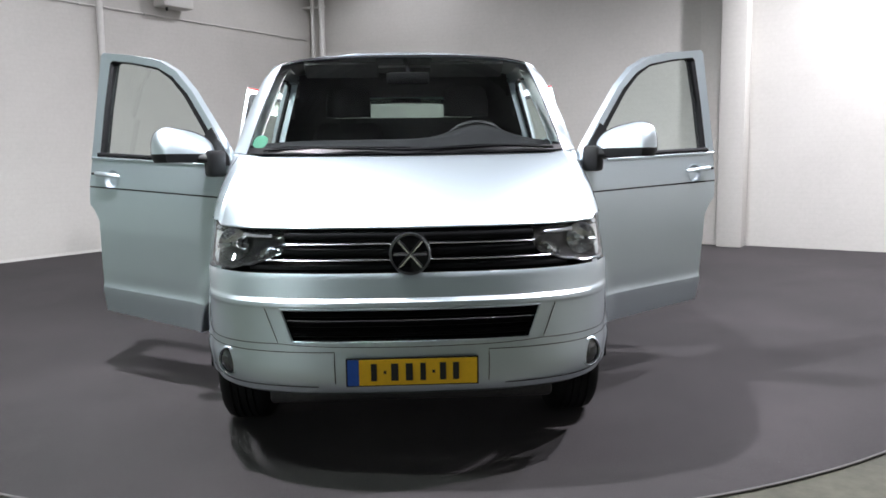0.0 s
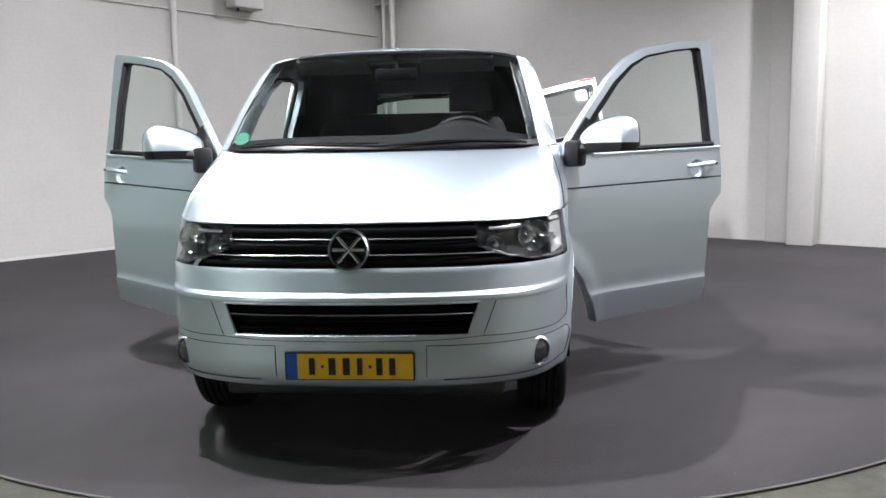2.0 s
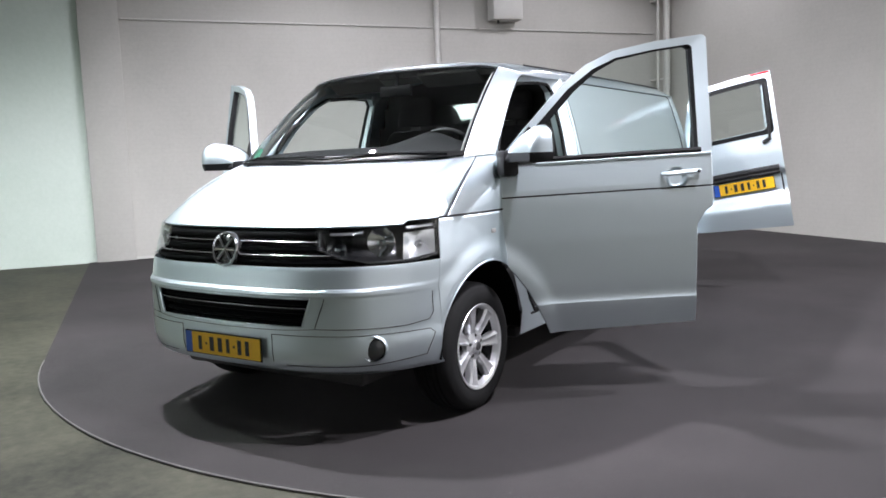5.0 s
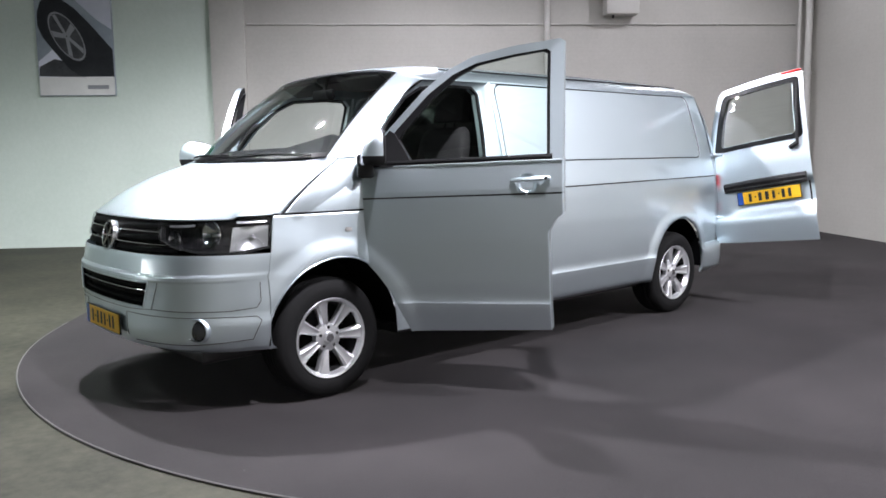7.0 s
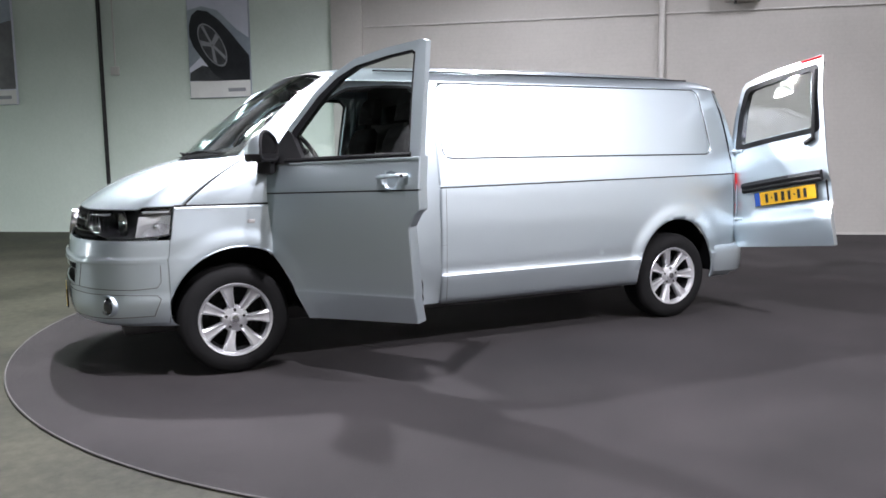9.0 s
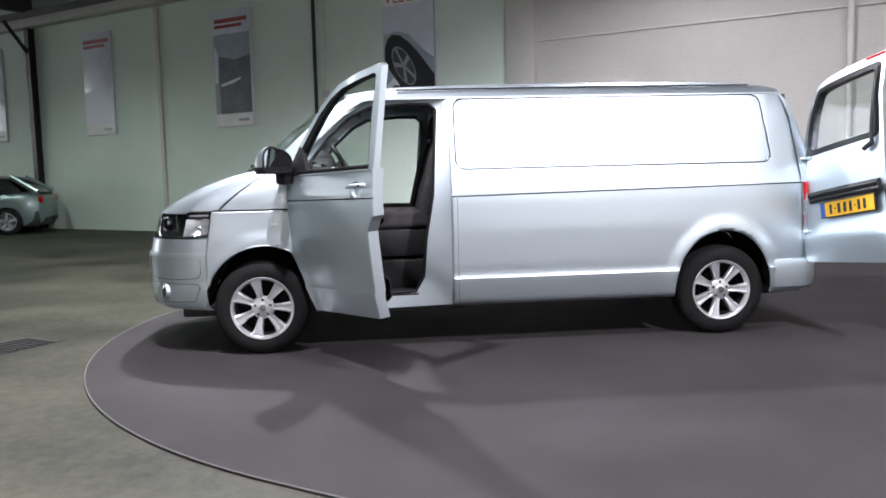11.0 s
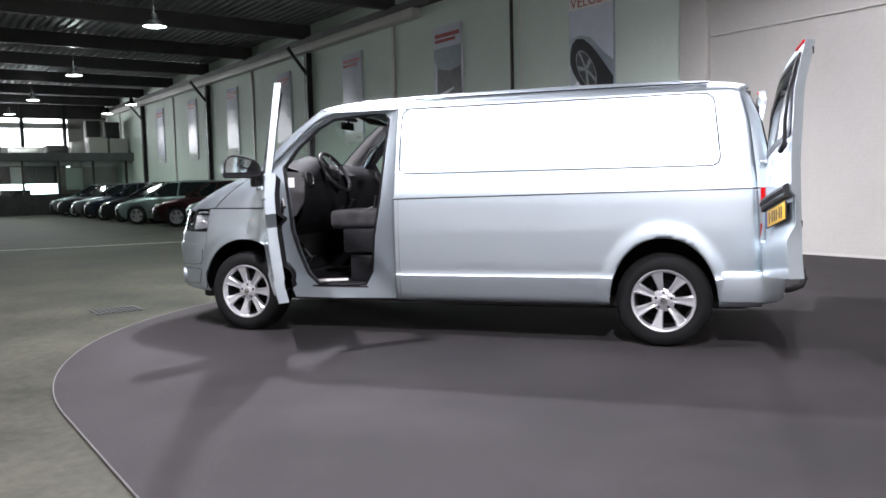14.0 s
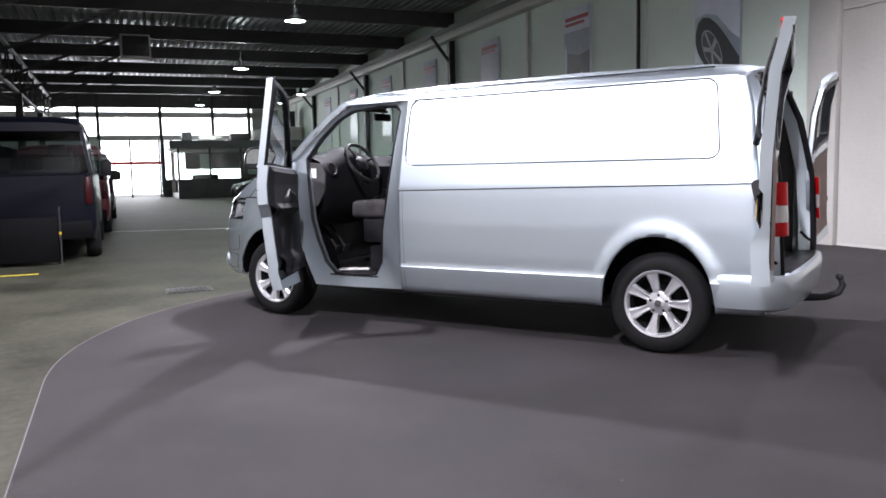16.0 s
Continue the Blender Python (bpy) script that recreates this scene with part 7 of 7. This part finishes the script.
for s in (1, -1):
    bm = bmesh.new()
    slab(bm, [Vector((s * 0.835, y, z)) for y, z in ((0.34, 0.92), (0.46, 0.97), (0.535, 1.08), (0.55, 1.24), (0.51, 1.32), (0.36, 1.335))], (-s * 0.02, 0, 0))
    end = part("dash_end", bm, TRIM_LIGHT, dashboard, "pale grey dashboard end cap")
    bm = bmesh.new()
    box(bm, (-0.002, -0.028, -0.04), (0.002, 0.028, 0.04), Matrix.Translation((s * 0.8375, 0.43, 1.24)))
    part("label_sheet", bm, PAPER, dashboard, "small white sticker")
# steering wheel
sw = Matrix.Translation((0.40, 0.62, 1.325)) @ Matrix.Rotation(radians(-57), 4, "X")
bm = bmesh.new()
tube(bm, [sw @ Vector((0.19 * math.cos(a), 0.19 * math.sin(a), 0)) for a in lin(0, 2 * math.pi, 49)], 0.016, 10, cap=False)
wheel_rim = part("steering_wheel", bm, BLACK, van, "black four spoke steering wheel")
bm = bmesh.new()
lathe(bm, [(0.0005, 0.02), (0.05, 0.015), (0.075, -0.005), (0.07, -0.04), (0.045, -0.12), (0.04, -0.25)], sw @ Matrix.Rotation(radians(-90), 4, "Y"), 24)
part("steering_hub", bm, BLACK, wheel_rim)
for a in (-0.25, math.pi + 0.25, -1.1, math.pi + 1.1):
    bm = bmesh.new()
    tube(bm, [sw @ Vector((0.05 * math.cos(a), 0.05 * math.sin(a), -0.01)), sw @ Vector((0.185 * math.cos(a), 0.185 * math.sin(a), 0))], [0.022, 0.015], 8, scale2=0.5)
    part("steering_spoke", bm, STEEL_DARK, wheel_rim)
bm = bmesh.new()
tube(bm, [(0.12, 0.52, 0.98), (0.10, 0.62, 1.02), (0.10, 0.64, 1.08)], [0.03, 0.018, 0.026], 10)
part("gear_lever", bm, BLACK, van)


def build_seat(x0, x1, name, heads):
    """Seat: cushion, leaning backrest, head restraints."""
    cx, hw = (x0 + x1) / 2, (x1 - x0) / 2

    def soft(u, v, w, h, k=4.0):
        a = 2 * math.pi * u
        cu, cv = math.cos(a), math.sin(a)
        r = (abs(cu) ** k + abs(cv) ** k) ** (-1 / k)
        return cu * r * w, cv * r * h
    bm = bmesh.new()
    box(bm, (x0 + 0.03, 0.84, 0.40), (x1 - 0.03, 1.22, 0.62), None, 0.02)
    box(bm, (x0 + 0.05, 0.78, 0.64), (x1 - 0.02, 1.24, 0.86), None, 0.03)
    seat = part(name, bm, BLACK, van, "black cloth cabin seat on a grey plinth")
    st = [(0.67, 0.80, 0.83), (0.69, 0.97, 0.98), (0.80, 1.0, 1.0), (1.0, 1.0, 1.0), (1.2, 1.0, 0.95), (1.25, 0.97, 0.9)]

    def cush(u, i):
        y, kw, kh = st[i]
        a, b = soft(u, 0, hw * kw, 0.085 * kh)
        return Vector((cx + a, y, 0.915 + b + 0.02 * (1 if b > 0 else 0) * (abs(a) / hw) ** 4))
    bm = grid(cush, lin(0, 1, 33), list(range(len(st))))
    for i in (0, len(st) - 1):
        loop_fill(bm, [cush(u, i) for u in lin(0, 1, 33)[:-1]])
    part("seat_cushion", bm, CLOTH, seat, "dark patterned cloth cushion")
    bt = [(0.90, 0.90, 0.8), (0.95, 1.0, 1.0), (1.10, 1.0, 1.0), (1.28, 0.98, 0.95), (1.43, 0.93, 0.85), (1.49, 0.84, 0.7), (1.52, 0.7, 0.35)]

    def back(u, i):
        z, kw, kh = bt[i]
        a, b = soft(u, 0, hw * kw, 0.065 * kh)
        return Vector((cx + a, 1.20 + (z - 0.90) * 0.22 + b - 0.02 * (abs(a) / hw) ** 3, z))
    bm = grid(back, lin(0, 1, 33), list(range(len(bt))))
    loop_fill(bm, [back(u, len(bt) - 1) for u in lin(0, 1, 33)[:-1]])
    part("backrest", bm, CLOTH, seat, "dark cloth backrest")
    for k in range(heads):
        hx = cx if heads == 1 else cx + (k - 0.5) * hw
        ht = [(1.56, 0.8, 0.7), (1.56, 1, 1), (1.66, 1.0, 1.0), (1.73, 0.92, 0.9), (1.76, 0.7, 0.5)]

        def head(u, i):
            z, kw, kh = ht[i]
            a, b = soft(u, 0, 0.148 * kw, 0.055 * kh)
            return Vector((hx + a, 1.35 + (z - 1.52) * 0.2 + b, z))
        bm = grid(head, lin(0, 1, 25), list(range(len(ht))))
        for i in (0, len(ht) - 1):
            loop_fill(bm, [head(u, i) for u in lin(0, 1, 25)[:-1]])
        for dx in (-0.05, 0.05):
            tube(bm, [(hx + dx, 1.34, 1.48), (hx + dx, 1.36, 1.60)], 0.006, 6)
        part("head_restraint", bm, CLOTH, seat, "dark cloth head restraint")


build_seat(0.16, 0.66, "driver_seat", 1)
# leaflet left on the cabin floor, pedals
bm = bmesh.new()
box(bm, (-0.07, -0.13, 0.0), (0.07, 0.13, 0.006), pose(0.60, 0.66, 0.402, 0, 0, 24), 0.002)
tagged(part("leaflet", bm, PAPER), "white paper leaflet lying on the cabin floor mat", "leaflet")
for x in (0.28, 0.40, 0.52):
    bm = bmesh.new()
    tube(bm, [(x, 0.10, 0.80), (x, 0.24, 0.64), (x, 0.30, 0.56)], 0.012, 6)
    box(bm, (-0.035, -0.008, -0.04), (0.035, 0.008, 0.04), pose(x, 0.31, 0.55, -35, 0, 0), 0.004)
    part("pedal", bm, STEEL_DARK, van)
build_seat(-0.62, -0.12, "passenger_seat", 1)
# bulkhead behind the seats with a wide window
bm = bmesh.new()
for lo, hi in (((-0.80, 1.475, 0.40), (0.80, 1.50, 1.56)), ((-0.70, 1.475, 1.70), (0.70, 1.50, 1.86)), ((-0.74, 1.475, 1.56), (-0.47, 1.50, 1.70)), ((0.47, 1.475, 1.56), (0.74, 1.50, 1.70))):
    box(bm, lo, hi)
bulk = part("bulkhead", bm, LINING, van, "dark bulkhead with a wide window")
bm = bmesh.new()
box(bm, (-0.47, 1.484, 1.56), (0.47, 1.49, 1.70))
g = part("bulkhead_window", bm, GLASS, bulk)
g.visible_shadow = False
# headliner, visors, mirror, grab handles
bm = grid(lambda u, v: Vector((u * 0.72, 0.66 + v * 0.82, 1.815 + 0.055 * (1 - u * u) + 0.03 * min(v * 3, 1))), lin(-1, 1, 15), lin(0, 1, 9))
part("headliner", bm, HEADLINER, van, "grey cabin headliner")
for x in (-0.36, 0.36):
    bm = bmesh.new()
    box(bm, (-0.21, -0.012, -0.07), (0.21, 0.012, 0.07), Matrix.Translation((x, 0.68, 1.80)) @ Matrix.Rotation(radians(62), 4, "X"), 0.01)
    part("sun_visor", bm, TRIM_LIGHT, van)
bm = bmesh.new()
box(bm, (-0.12, -0.015, -0.035), (0.12, 0.015, 0.035), Matrix.Translation((0.02, 0.58, 1.74)), 0.014)
tube(bm, [(0.02, 0.58, 1.75), (0.02, 0.60, 1.81), (0, 0.63, 1.85)], 0.012, 8)
part("rear_view_mirror", bm, GRILLE, van, "black rear-view mirror under the headliner")
bm = bmesh.new()
box(bm, (-0.16, -0.02, -0.02), (0.16, 0.05, 0.02), Matrix.Translation((0, 0.66, 1.845)), 0.01)
part("roof_console", bm, TRIM_LIGHT, van)
for s in (1, -1):
    bm = bmesh.new()
    tube(bm, [(s * 0.80, 0.36, 1.40), (s * 0.785, 0.40, 1.475), (s * 0.765, 0.48, 1.56), (s * 0.765, 0.53, 1.575)], 0.014, 8)
    part("grab_handle", bm, TRIM_LIGHT, van, "pale grab handle on the screen pillar")
bm = bmesh.new()
lathe(bm, [(0.0005, 0), (0.042, 0)], Matrix.Translation(screen(-0.86, 0.13) + Vector((0, 0.02, -0.01))) @ Vector((-0.2, -0.75, 0.6)).to_track_quat("X", "Z").to_matrix().to_4x4(), 24)
bmesh.ops.reverse_faces(bm, faces=bm.faces)
part("windscreen_sticker", bm, STICKER, van, "round green windscreen sticker", 0)
# cargo bay lining
for s in (1, -1):
    bm = grid(lambda y, z: Vector((s * (side_x(3.0, z) - 0.065), y, z)), lin(1.5, 3.98, 3), lin(0.80, 1.80, 8))
    for ya, yb in ((1.5, 2.94), (3.86, 3.98)):
        grid(lambda y, z: Vector((s * (side_x(3.0, z) - 0.065), y, z)), [ya, yb], lin(0.52, 0.80, 4), bm)
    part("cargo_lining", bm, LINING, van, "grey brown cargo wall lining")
bm = bmesh.new()
box(bm, (-0.55, 1.5, 0.50), (0.55, 4.02, 0.53))
for s in (-1, 1):
    for ya, yb in ((1.5, 2.94), (3.86, 4.02)):
        box(bm, (min(s * 0.55, s * 0.86), ya, 0.50), (max(s * 0.55, s * 0.86), yb, 0.53))
part("cargo_floor", bm, LINING, van, "brown boarded cargo floor")
bm = grid(lambda u, v: Vector((u * 0.72, 1.5 + v * 2.42, 1.82 + 0.08 * (1 - u * u))), lin(-1, 1, 11), lin(0, 1, 3))
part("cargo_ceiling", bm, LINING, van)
